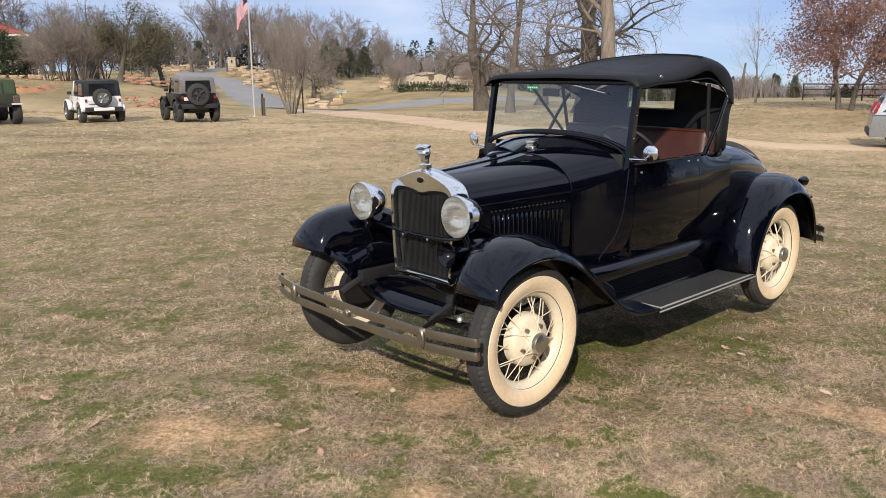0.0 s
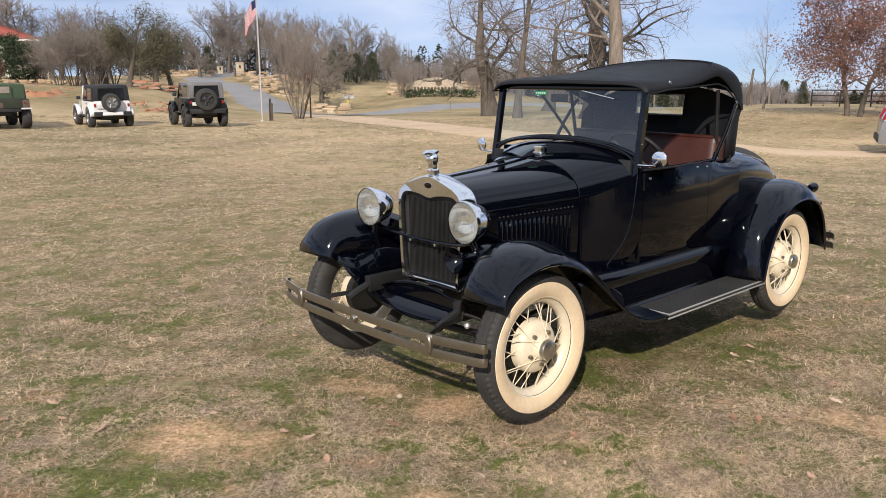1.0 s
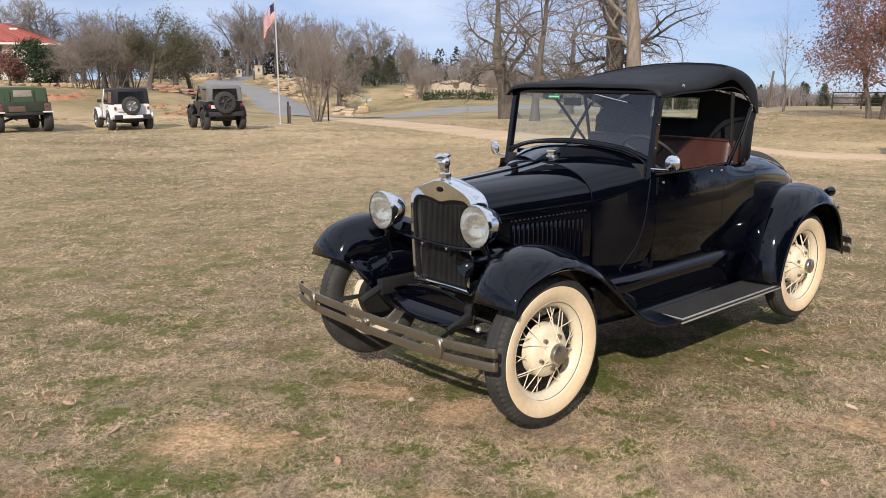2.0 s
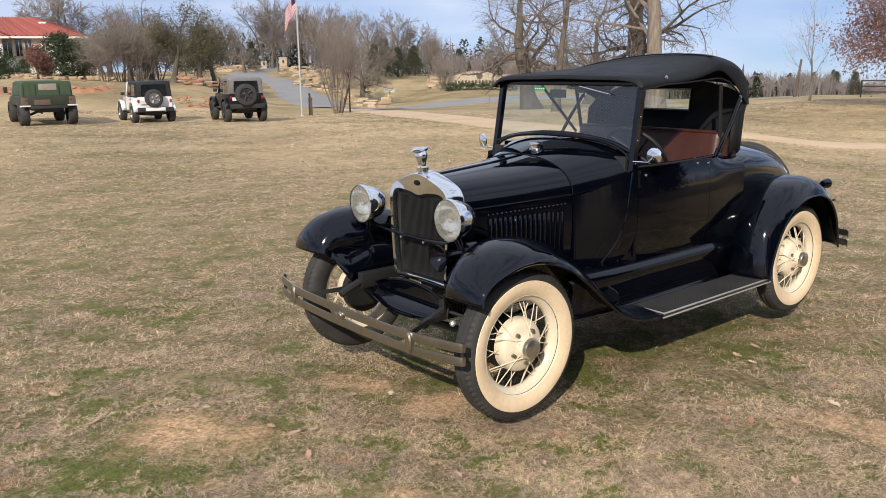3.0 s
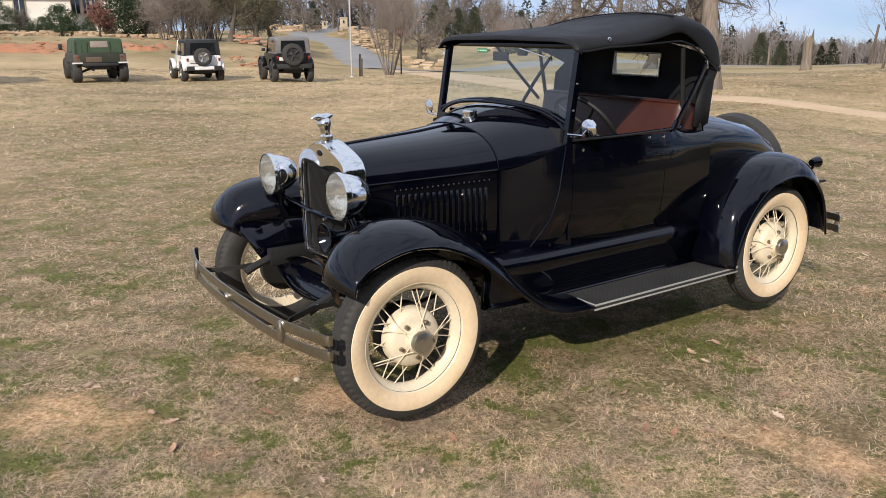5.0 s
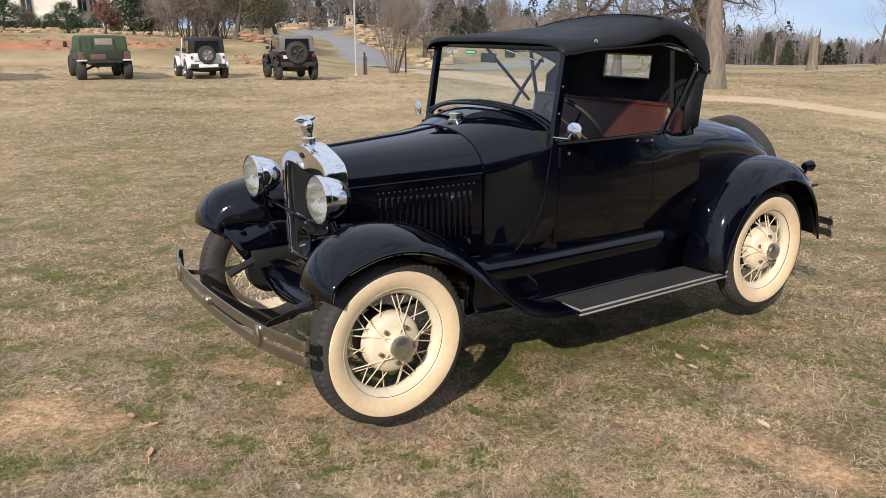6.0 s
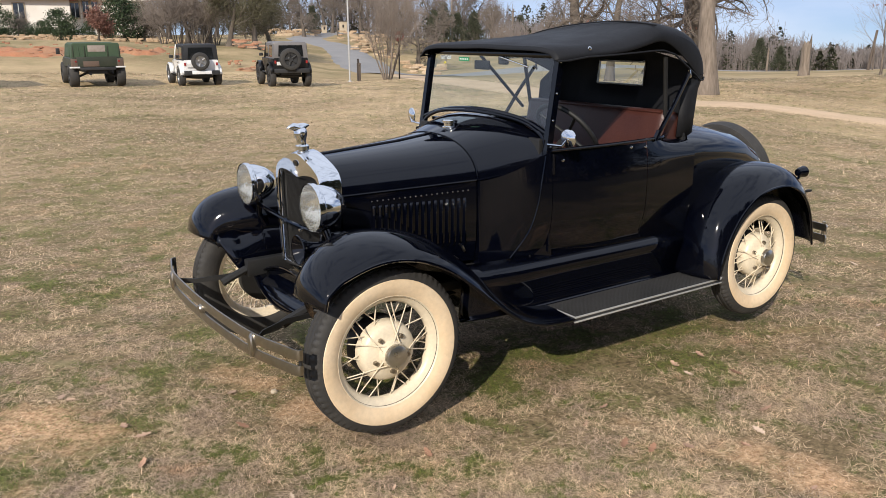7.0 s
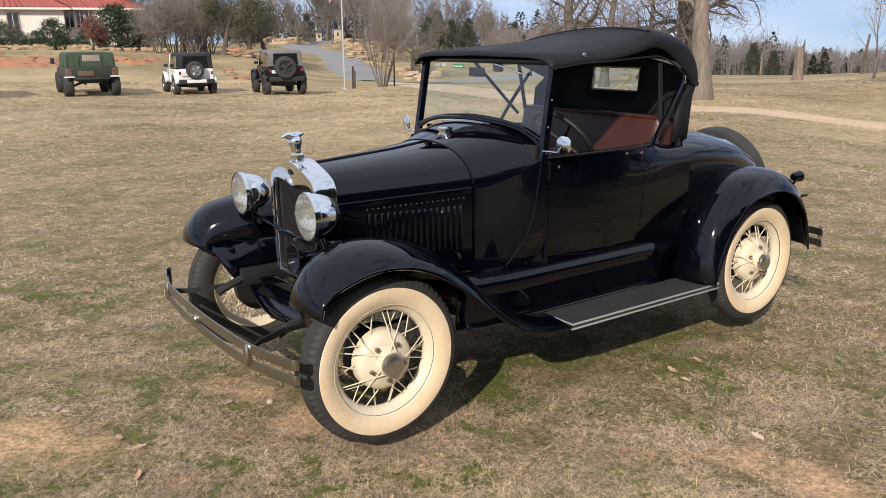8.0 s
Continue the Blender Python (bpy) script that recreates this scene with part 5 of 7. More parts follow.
for i, (b, d, turn, sc) in enumerate([(-24.4, 70, 0, 1.4), (-23.8, 71, 60, 1.1), (-28.2, 63, 20, 0.85), (-29.4, 80, 100, 0.6), (-31.8, 70, 10, 1.0), (-26.6, 84, 50, 0.6), (-30.4, 84, 80, 0.6), (-28.0, 84, 140, 0.6), (-25.4, 76, 220, 0.7), (-33.0, 78, 40, 0.8)]):
    plant(bush, b, d, turn, sc, first=(i == 0))


def wood(name, seed, b0, b1, d0, d1, count, h0, h1, label, bare=0.70):
    """Far woods as one stuff mesh: many thin stems with twigs, and dark evergreens between them."""
    rng = random.Random(seed)
    e = thing(name, label, "woods")
    tagged(e, kind="stuff")
    W, X, C, D = [], [], [], []
    for _ in range(count):
        p = spot(b0 + (b1 - b0) * rng.random(), d0 + (d1 - d0) * rng.random())
        h = h0 + (h1 - h0) * rng.random()
        if rng.random() < bare:
            for s in range(10):
                a = rng.random() * 6.283
                q = p + Vector((math.cos(a), math.sin(a), 0)) * 0.9 * rng.random()
                k = 0.25 + 0.3 * rng.random()
                pts = [q, q + Vector((0.2 * math.cos(a), 0.2 * math.sin(a), h * 0.4)), q + Vector((k * math.cos(a), k * math.sin(a), h * (0.75 + 0.25 * rng.random())))]
                ring_tube(W, X, pts, [0.05, 0.035, 0.012], 3)
                for t in range(6):
                    f = 0.3 + 0.6 * rng.random()
                    o = pts[0].lerp(pts[2], f)
                    ring_tube(W, X, [o, o + Vector((rng.gauss(0, 0.5), rng.gauss(0, 0.5), 0.4 + 0.7 * rng.random()))], [0.022, 0.008], 3)
        else:
            for t in range(140):
                f = rng.random()
                a, rr = rng.random() * 6.283, 0.36 * h * (1 - f) ** 0.7 * (0.5 + 0.6 * rng.random())
                o = p + Vector((rr * math.cos(a), rr * math.sin(a), h * 0.95 * f))
                u = Vector((rng.gauss(0, 1), rng.gauss(0, 1), rng.gauss(0, 1))).normalized() * 0.22
                w = u.orthogonal().normalized() * 0.16
                b = len(C)
                C.extend([tuple(o - u), tuple(o + w), tuple(o + u), tuple(o - w)])
                D.append((b, b + 1, b + 2, b + 3))
    joined("stems", W, X, FAR_STEM, e)
    joined("evergreens", C, D, CEDAR_LEAF, e)
    return e


wood("far_woods", 4, 12, 21.5, 100, 140, 190, 3.4, 5.8, "distant belt of bare trees and dark cedars", 0.85)
wood("far_woods", 5, 20, 28.5, 105, 150, 170, 2.2, 3.9, "distant belt of bare trees and dark cedars", 0.82)
wood("far_woods", 7, 27, 46, 110, 150, 240, 1.4, 2.4, "distant low belt of dark cedars and scrub", 0.6)
wood("hill_woods", 6, -18, 8, 122, 150, 200, 4, 7, "distant bare woods along the hilltop")
wood("hedgerow", 8, 2.5, 13, 96, 112, 60, 2.0, 3.6, "brown undergrowth behind the stone sign")
# unseen woods added beside the view, met only in reflections
wood("side_woods", 11, 45, 110, 110, 160, 120, 4, 8, "distant belt of bare trees added out of view across the field")
# unseen evergreens added behind the walk, shading the ground that the door reflects
for k, (x, y, sc) in enumerate(((3.0, 12.0, 1.35), (1.2, 12.4, 1.45), (-0.6, 12.0, 1.4), (-2.4, 12.6, 1.45), (-4.2, 12.2, 1.4), (-6.2, 11.2, 1.45), (-8.4, 12.2, 1.5), (-10.6, 13.2, 1.5), (-13, 14.2, 1.5), (-15.5, 15.5, 1.5), (5.0, 11.5, 1.4), (-1.5, 13, 1.5), (-5.5, 14, 1.5), (2.4, 13, 1.5))):
    o = copy_thing(cd, pose(x, y, 0))
    o.matrix_basis = pose(x, y, ground_z(x, y), 0, 0, 50 * k) @ Matrix.Diagonal((sc, sc, sc, 1))
# more unseen woods, added behind the camera to close the reflected horizon
wood("back_woods", 12, 110, 225, 90, 150, 160, 6, 10, "distant belt of bare trees added out of view across the field")

# ---- vehicles on the field ----
GREEN = surface("army_green", (0.020, 0.026, 0.015), (0.034, 0.038, 0.022), 1.5, 0.55, 0.0, 0.1)
GREEN_CANVAS = surface("green_canvas", (0.034, 0.062, 0.032), (0.050, 0.082, 0.042), 2.0, 0.8, 0.0, 0.4, 20.0)
CAMO_BROWN = surface("camouflage_brown", (0.13, 0.085, 0.06), (0.09, 0.06, 0.045), 2.0, 0.6, 0.0, 0.1)
WHITE_PAINT = surface("white_car_paint", (0.80, 0.80, 0.79), (0.72, 0.72, 0.71), 2.0, 0.22, 0.0, 0.0, coat=0.5)
CAR_BLACK = surface("black_car_paint", (0.008, 0.008, 0.009), (0.014, 0.014, 0.014), 2.0, 0.35, 0.0, 0.0, coat=0.1)
CAR_BLACK.node_tree.nodes["Principled BSDF"].inputs["Specular IOR Level"].default_value = 0.3
SILVER_PAINT = surface("silver_car_paint", (0.36, 0.38, 0.40), (0.30, 0.32, 0.34), 2.0, 0.3, 0.6, 0.0, coat=0.6)
GREY_TOP = surface("grey_hard_top", (0.17, 0.16, 0.155), (0.13, 0.122, 0.118), 2.0, 0.5, 0.0, 0.1)
PLASTIC = surface("black_plastic", (0.015, 0.015, 0.016), (0.028, 0.028, 0.028), 4.0, 0.6, 0.0, 0.2)
SOFT_TOP = surface("black_soft_top", (0.009, 0.0095, 0.011), (0.016, 0.0165, 0.018), 3.0, 0.7, 0.0, 0.3)
RIM_METAL = surface("alloy_rim", (0.45, 0.45, 0.45), (0.30, 0.30, 0.30), 6.0, 0.35, 0.9, 0.0)
PLATE = plain("plate_white", (0.6, 0.6, 0.58), 0.5)


def road_wheel(parent, x, y, r, width, rim, name="wheel", axis="y"):
    w = part(name, lathe([(r * 0.62, width * 0.5), (r * 0.82, width * 0.52), (r * 0.96, width * 0.44), (r, width * 0.25), (r, -width * 0.25), (r * 0.96, -width * 0.44), (r * 0.82, -width * 0.52), (r * 0.62, -width * 0.5)], n=32, axis=axis, wobble=lambda q, i, k: q - 0.02 * r * 1.5 if (i in (2, 5) and k % 2) else q), TYRE, parent)
    w.matrix_basis = pose(x, y, r)
    s = 1 if (y > 0 or axis == "x") else -1
    ww = width * s
    if axis == "x":
        ww = -width
    part("rim", lathe([(r * 0.62, ww * 0.46), (r * 0.58, ww * 0.3), (r * 0.30, ww * 0.26), (r * 0.2, ww * 0.42), (0.0, ww * 0.42)], n=24, axis=axis), rim, w)
    for k in range(5):
        a = 1.2566 * k
        c, sn = math.cos(a) * r, math.sin(a) * r
        p, q = (0.18, 0.38), (0.60, 0.40)
        if axis == "y":
            part("rim_spoke", tube([(c * p[0], ww * p[1], sn * p[0]), (c * q[0], ww * q[1], sn * q[0])], 0.05 * r + 0.012, 6), rim, w)
        else:
            part("rim_spoke", tube([(ww * p[1], c * p[0], sn * p[0]), (ww * q[1], c * q[0], sn * q[0])], 0.05 * r + 0.012, 6), rim, w)
    return w


def off_roader(name, label, bearing, d, heading, paint_m, top_m, rim_m, r=0.40, lift=0.0, hard=False):
    """A square two-box off-roader: x ahead, its tail at about -2.1."""
    e = thing(name, label, "car", spot(bearing, d), facing(heading), "off-roaders on the field")
    z0 = 0.55 + lift
    L = [(-1.72, 0.76), (-1.68, 0.78), (-0.6, 0.79), (0.35, 0.79), (0.42, 0.70), (1.75, 0.62), (1.80, 0.58)]
    body = []
    for x, w in L:
        h = 1.16 + lift if x < 0.4 else 1.12 + lift
        body.append([(x, -w, z0), (x, -w, h - 0.04), (x, -w + 0.04, h), (x, w - 0.04, h), (x, w, h - 0.04), (x, w, z0)])
    bd = part("body", loft(body, closed=True, cap=True), paint_m, e)
    cab = []
    for x, w, h in ((-1.71, 0.70, 1.76), (-1.66, 0.74, 1.83), (-0.5, 0.75, 1.86), (0.02, 0.72, 1.84), (0.40, 0.74, 1.15)):
        h += lift
        zb = 1.14 + lift
        cab.append([(x - 0.0, -0.775, zb), (x, -w, h - 0.06), (x, -w + 0.07, h), (x, w - 0.07, h), (x, w, h - 0.06), (x, 0.775, zb)])
    part("hard_top" if hard else "soft_top", loft(cab[:4], closed=True, cap=True), top_m, e, "grey hard top" if hard else "black fabric top")
    part("windscreen", loft([[(0.03, -0.69, 1.80 + lift), (0.03, 0.69, 1.80 + lift)], [(0.38, -0.72, 1.17 + lift), (0.38, 0.72, 1.17 + lift)]]), DARK_GLASS, e)
    for s in (1, -1):
        rings = [[(0.03, s * 0.70, 1.81 + lift), (-0.02, s * 0.735, 1.81 + lift)], [(0.41, s * 0.72, 1.14 + lift), (0.34, s * 0.775, 1.14 + lift)]]
        thick(part("windscreen_pillar", loft(rings), paint_m, e), 0.05, 0)
        for x0, x1 in ((-0.02, -0.62), (-0.75, -1.45)):
            part("side_window", loft([[(x0, s * 0.781, 1.20 + lift), (x1, s * 0.781, 1.20 + lift)], [(x0 - 0.05, s * 0.752, 1.70 + lift), (x1, s * 0.752, 1.70 + lift)]]), DARK_GLASS, e)
        part("door_seam", box(-0.68, s * 0.792, 0.86 + lift, 0.012, 0.008, 0.56), PLASTIC, bd)
        part("door_handle", box(-0.55, s * 0.80, 1.03 + lift, 0.12, 0.02, 0.03, 0.006), PLASTIC, bd)
        part("mirror", box(0.30, s * 0.92, 1.28 + lift, 0.08, 0.18, 0.14, 0.03), PLASTIC, e)
        for x in (-1.20, 1.28):
            arc = [(x + 0.50 * math.cos(a), 0.52 + lift + 0.46 * math.sin(a)) for a in [math.pi * k / 8 for k in range(9)]]
            fl = part("fender_flare", loft([[(px, s * 0.72, pz - 0.02), (px, s * 0.90, pz), (px, s * 0.92, pz - 0.05)] for px, pz in arc]), PLASTIC if not hard and paint_m is not WHITE_PAINT else paint_m, e)
            thick(fl, 0.03, 0)
            road_wheel(e, x, s * 0.80, r, 0.27, rim_m)
        part("tail_light", box(-1.735, s * 0.70, 0.98 + lift, 0.05, 0.09, 0.13, 0.015), RED_LENS, e)
        part("step_bar", tube([(-0.75, s * 0.80, 0.50 + lift), (0.75, s * 0.80, 0.50 + lift)], 0.04), PLASTIC, e)
    part("rear_bumper", box(-1.83, 0, 0.60 + lift, 0.16, 1.56, 0.20, 0.03), PLASTIC, e)
    part("bumper_centre", box(-1.915, 0.02, 0.62 + lift, 0.03, 0.86 if not hard else 0.4, 0.15, 0.02), paint_m, e)
    part("rear_window", loft([[(-1.732, -0.56, 1.22 + lift), (-1.732, 0.56, 1.22 + lift)], [(-1.722, -0.52, 1.70 + lift), (-1.722, 0.52, 1.70 + lift)]]), DARK_GLASS, e)
    part("tailgate_seam", box(-1.726, 0.0, 0.90 + lift, 0.01, 1.16, 0.50, 0.004), paint_m, bd)
    part("plate", box(-1.79, 0.50, 0.92 + lift, 0.015, 0.30, 0.15, 0.004), PLATE, e, smooth=False)
    sp = road_wheel(e, -1.90, 0.06, r * 0.98, 0.26, rim_m, "spare_wheel", "x")
    sp.matrix_basis = pose(-1.90, 0.06, 1.10 + lift)
    part("spare_bracket", box(-1.76, 0.06, 1.10 + lift, 0.12, 0.30, 0.30, 0.02), PLASTIC, e)
    part("front_grille", box(1.80, 0, 0.88 + lift, 0.06, 1.0, 0.44, 0.02), paint_m, e)
    part("front_bumper", box(1.96, 0, 0.58 + lift, 0.18, 1.5, 0.18, 0.03), PLASTIC, e)
    under = part("undercarriage", box(0.0, 0, 0.48 + lift, 3.3, 0.9, 0.16, 0.03), PLASTIC, e)
    for x in (-1.20, 1.28):
        part("axle", tube([(x, -0.72, r), (x, 0, r), (x, 0.72, r)], [0.045, 0.10, 0.045], 8), PLASTIC, under)
    return e


off_roader("off_roader", "white off-roader with a black soft top, seen from behind", -19.75, 38.2, -31, WHITE_PAINT, SOFT_TOP, RIM_METAL, 0.40)
off_roader("off_roader", "lifted black off-roader with a grey hard top on the field", -13.6, 37.0, -26, CAR_BLACK, GREY_TOP, PLASTIC, 0.49, 0.14, True)


PALE_PANEL = surface("clouded_clear_panel", (0.34, 0.30, 0.26), (0.20, 0.15, 0.12), 3.0, 0.4, 0.0, 0.1)


def army_truck(bearing, d, heading):
    e = thing("military_truck", "green camouflage military truck with a canvas top", "truck", spot(bearing, d), facing(heading), "trucks on the field")
    bd = [[(x, -w, 0.84), (x, -w, h), (x, -w + 0.05, h + 0.03), (x, w - 0.05, h + 0.03), (x, w, h), (x, w, 0.84)] for x, w, h in ((-2.05, 0.98, 1.18), (-2.0, 1.05, 1.20), (0.9, 1.05, 1.20), (1.0, 1.03, 1.18), (2.2, 0.98, 1.06), (2.35, 0.90, 0.98))]
    part("body", loft(bd, closed=True, cap=True), GREEN, e, smooth=False)
    cv = [[(x, -0.96, 1.20), (x, -w, h - 0.05), (x, -w + 0.06, h), (x, 0.0, h + 0.01), (x, w - 0.06, h), (x, w, h - 0.05), (x, 0.98, 1.20)] for x, w, h in ((-1.99, 0.92, 1.80), (-1.95, 0.93, 1.83), (-0.9, 0.93, 1.81), (0.2, 0.93, 1.84), (0.85, 0.92, 1.80), (1.05, 0.93, 1.25))]
    t = part("canvas_top", loft(cv, closed=True, cap=True), GREEN_CANVAS, e, "dark green canvas top", smooth=False)
    part("canvas_window", box(-1.99, -0.02, 1.60, 0.014, 0.68, 0.26, 0.004, turn=pose(0, 0, 0, 0, 2, 0)), PALE_PANEL, t, "faded clear panel in the canvas")
    for y in (-0.42, 0.36, 0.66):
        part("canvas_fold", tube([(-1.99, y, 1.25), (-1.985, y + 0.03, 1.68)], 0.018, 6), GREEN_CANVAS, t)
    part("tailgate", box(-2.08, 0, 1.06, 0.05, 1.60, 0.42, 0.02), GREEN, e)
    part("camouflage_patch", box(-2.108, 0.25, 0.98, 0.006, 0.62, 0.22, 0.002), CAMO_BROWN, e, "brown camouflage patch")
    for s in (1, -1):
        part("corner_panel", box(-2.075, s * 0.90, 1.02, 0.08, 0.26, 0.34, 0.03), CAMO_BROWN, e)
        part("pale_patch", box(-2.11, s * 0.90, 0.84, 0.06, 0.40, 0.06, 0.01), PLATE, e, "pale bumper strip")
        part("tail_light", box(-2.12, s * 0.84, 1.08, 0.03, 0.07, 0.06, 0.01), RED_LENS, e)
        part("mirror", box(1.0, s * 1.22, 1.45, 0.06, 0.16, 0.26, 0.02), PLASTIC, e)
        part("mirror_arm", tube([(1.0, s * 1.02, 1.25), (1.0, s * 1.2, 1.40)], 0.012), PLASTIC, e)
        part("side_flap", box(-0.5, s * 0.965, 1.45, 1.5, 0.02, 0.40, 0.01, turn=pose(0, 0, 0, s * 8, 0, 0)), GREEN_CANVAS, e)
        for x in (-1.50, 1.65):
            road_wheel(e, x, s * 0.92, 0.49, 0.36, PLASTIC)
            part("suspension_arm", tube([(x, s * 0.30, 0.62), (x, s * 0.80, 0.42)], 0.05), PLASTIC, e)
    for y in (-0.9, -0.45, 0.45, 0.9):
        part("canvas_strap", box(-2.0, y, 1.45, 0.014, 0.035, 0.5, 0.004), GREEN, t)
    part("canvas_hem", box(-2.0, 0, 1.215, 0.03, 1.9, 0.05, 0.01), GREEN, t)
    part("rear_bumper", box(-2.12, 0, 0.78, 0.10, 1.4, 0.12, 0.02), PLASTIC, e)
    part("undercarriage", box(0, 0, 0.66, 3.9, 0.8, 0.2, 0.03), PLASTIC, e)
    part("exhaust", tube([(-2.0, 0.3, 0.55), (-0.8, 0.3, 0.6)], 0.05), PLASTIC, e)
    return e


truck = army_truck(-26.2, 37.6, -32.5)
p = spot(-34.2, 37.6)
copy_thing(truck, pose(p.x, p.y, p.z, 0, 0, facing(-42)))


def estate(bearing, d, heading):
    """A silver compact off-roader on the track: x ahead."""
    e = thing("compact_suv", "silver compact sport utility car on the gravel track", "car", spot(bearing, d), facing(heading))
    prof = [(-2.22, 0.42, 0.80), (-2.24, 0.62, 0.86), (-2.18, 0.98, 0.89), (-1.2, 1.00, 0.90), (0.9, 0.98, 0.90), (1.5, 0.92, 0.87), (2.15, 0.78, 0.80), (2.28, 0.55, 0.74)]
    body = [[(x, -w * 0.96, 0.33), (x, -w, 0.55), (x, -w, h - 0.06), (x, -w + 0.10, h), (x, w - 0.10, h), (x, w, h - 0.06), (x, w, 0.55), (x, w * 0.96, 0.33)] for x, h, w in prof]
    bd = part("body", loft(body, closed=True, cap=True), SILVER_PAINT, e)
    cab = [[(x, -w0, zb), (x2, -w1, h - 0.07), (x2, -w1 + 0.14, h), (x2, w1 - 0.14, h), (x2, w1, h - 0.07), (x, w0, zb)] for x, x2, w0, w1, zb, h in ((-2.16, -1.92, 0.85, 0.68, 0.96, 1.52), (-1.9, -1.62, 0.86, 0.72, 0.97, 1.62), (-0.6, -0.5, 0.87, 0.74, 0.97, 1.68), (0.2, 0.15, 0.87, 0.73, 0.97, 1.66), (0.75, 0.35, 0.86, 0.70, 0.97, 1.56), (1.25, 1.20, 0.82, 0.80, 0.93, 1.02))]
    part("cabin", loft(cab, closed=True, cap=True), SILVER_PAINT, e)
    for s in (1, -1):
        for pts in (((-1.95, 1.06), (-1.15, 1.06), (-1.15, 1.50), (-1.55, 1.42)), ((-1.08, 1.06), (-0.20, 1.06), (-0.20, 1.54), (-1.08, 1.52)), ((-0.12, 1.06), (0.95, 1.06), (0.45, 1.50), (-0.12, 1.54))):
            bm = bmesh.new()
            bm.faces.new([bm.verts.new((x, s * (0.885 - 0.26 * (z - 0.97)), z)) for x, z in pts])
            thick(part("side_window", bm, DARK_GLASS, e, smooth=False), 0.02, 0)
        part("tail_light", box(-2.10, s * 0.80, 1.14, 0.10, 0.08, 0.34, 0.03, turn=pose(0, 0, 0, 0, 18, 0)), RED_LENS, e)
        part("side_cladding", box(0, s * 0.895, 0.42, 2.0, 0.04, 0.18, 0.02), PLASTIC, e)
        for x in (-1.32, 1.32):
            part("wheel_arch", lathe([(0.39, 0.02), (0.43, 0.025), (0.43, -0.02), (0.39, -0.02)], (x, s * 0.89, 0.36), "y", 28), PLASTIC, e)
            road_wheel(e, x, s * 0.80, 0.345, 0.225, RIM_METAL)
        for x in (-0.30, -1.12):
            part("door_handle", box(x - 0.05, s * 0.915, 0.92, 0.18, 0.03, 0.035, 0.01), PLASTIC, bd)
        part("mirror", box(0.75, s * 0.98, 1.05, 0.10, 0.18, 0.13, 0.03), SILVER_PAINT, e)
        part("side_strip", box(-0.3, s * 0.905, 0.88, 3.0, 0.012, 0.02), PLASTIC, bd)
    part("rear_window", loft([[(-2.15, -0.68, 1.02), (-2.15, 0.68, 1.02)], [(-1.965, -0.58, 1.46), (-1.965, 0.58, 1.46)]]), DARK_GLASS, e)
    part("rear_bumper", box(-2.23, 0, 0.46, 0.12, 1.62, 0.20, 0.05), PLASTIC, e)
    return e


estate(38.4, 25.6, 120)


# ---- flagpole, signs and posts ----
POLE_WHITE = surface("white_pole_paint", (0.50, 0.50, 0.49), (0.42, 0.42, 0.41), 3.0, 0.4, 0.2, 0.05)
WOOD = surface("weathered_wood", (0.14, 0.11, 0.085), (0.08, 0.062, 0.05), 3.0, 0.9, 0.0, 0.6, 30.0, stretch=(4, 4, 0.6))
STEEL = surface("dark_steel", (0.03, 0.028, 0.026), (0.05, 0.042, 0.035), 3.0, 0.7, 0.5, 0.2)
RED_SIGN = surface("faded_red_sign", (0.30, 0.07, 0.06), (0.24, 0.06, 0.055), 4.0, 0.5, 0.0, 0.05)
YELLOW = surface("yellow_paint", (0.75, 0.60, 0.03), (0.65, 0.50, 0.03), 4.0, 0.5, 0.0, 0.05)
FLAG_RED, FLAG_WHITE, FLAG_BLUE = plain("flag_red", (0.42, 0.03, 0.045), 0.8), plain("flag_white", (0.72, 0.72, 0.72), 0.8), plain("flag_blue", (0.02, 0.03, 0.12), 0.8)
p = spot(-9.0, 43)
e = thing("flagpole", "white flagpole flying a striped flag, set in the field", "flagpole", p)
part("pole", tube([(0, 0, -0.2), (0, 0, 3.5), (0, 0, 6.65)], [0.045, 0.04, 0.025], 12), POLE_WHITE, e)
part("finial", lathe([(0, 0.09), (0.05, 0.05), (0.06, 0.0), (0.05, -0.05), (0.02, -0.08)], (0, 0, 6.72), "z", 16), NICKEL, e, "gold ball finial")
part("collar", lathe([(0.0, 0.04), (0.10, 0.03), (0.12, 0.0), (0.12, -0.1)], (0, 0, 0.02), "z", 16), POLE_WHITE, e)
part("halyard", tube([(0.06, 0, 1.2), (0.05, 0, 6.5)], 0.006, 5), POLE_WHITE, e)


def flag_at(u, v):
    """A point of the hanging flag: u along the fly, v down the hoist, limp with folds."""
    along = -RGT * (0.42 * u) + FWD * (0.10 * math.sin(5 * u))
    fold = 0.10 * math.sin(9.0 * u + 2.2 * v) * u
    q = along + FWD * fold
    return Vector((q.x, q.y, 6.55 - 0.95 * v - 0.62 * u ** 1.2 - 0.05 * math.sin(7 * u + 3 * v)))


fl = part("flag", loft([[flag_at(0, 0), flag_at(0, 1)], [flag_at(0.02, 0), flag_at(0.02, 1)]]), FLAG_WHITE, e, "striped red, white and blue flag, half furled")
for k in range(13):
    u0 = 0.02 if k >= 7 else 0.62
    rings = [[flag_at(u, k / 13), flag_at(u, (k + 1) / 13)] for u in np.linspace(u0, 1.6, 14)]
    thick(part("stripe", loft(rings), FLAG_RED if k % 2 == 0 else FLAG_WHITE, fl), 0.004, 0)
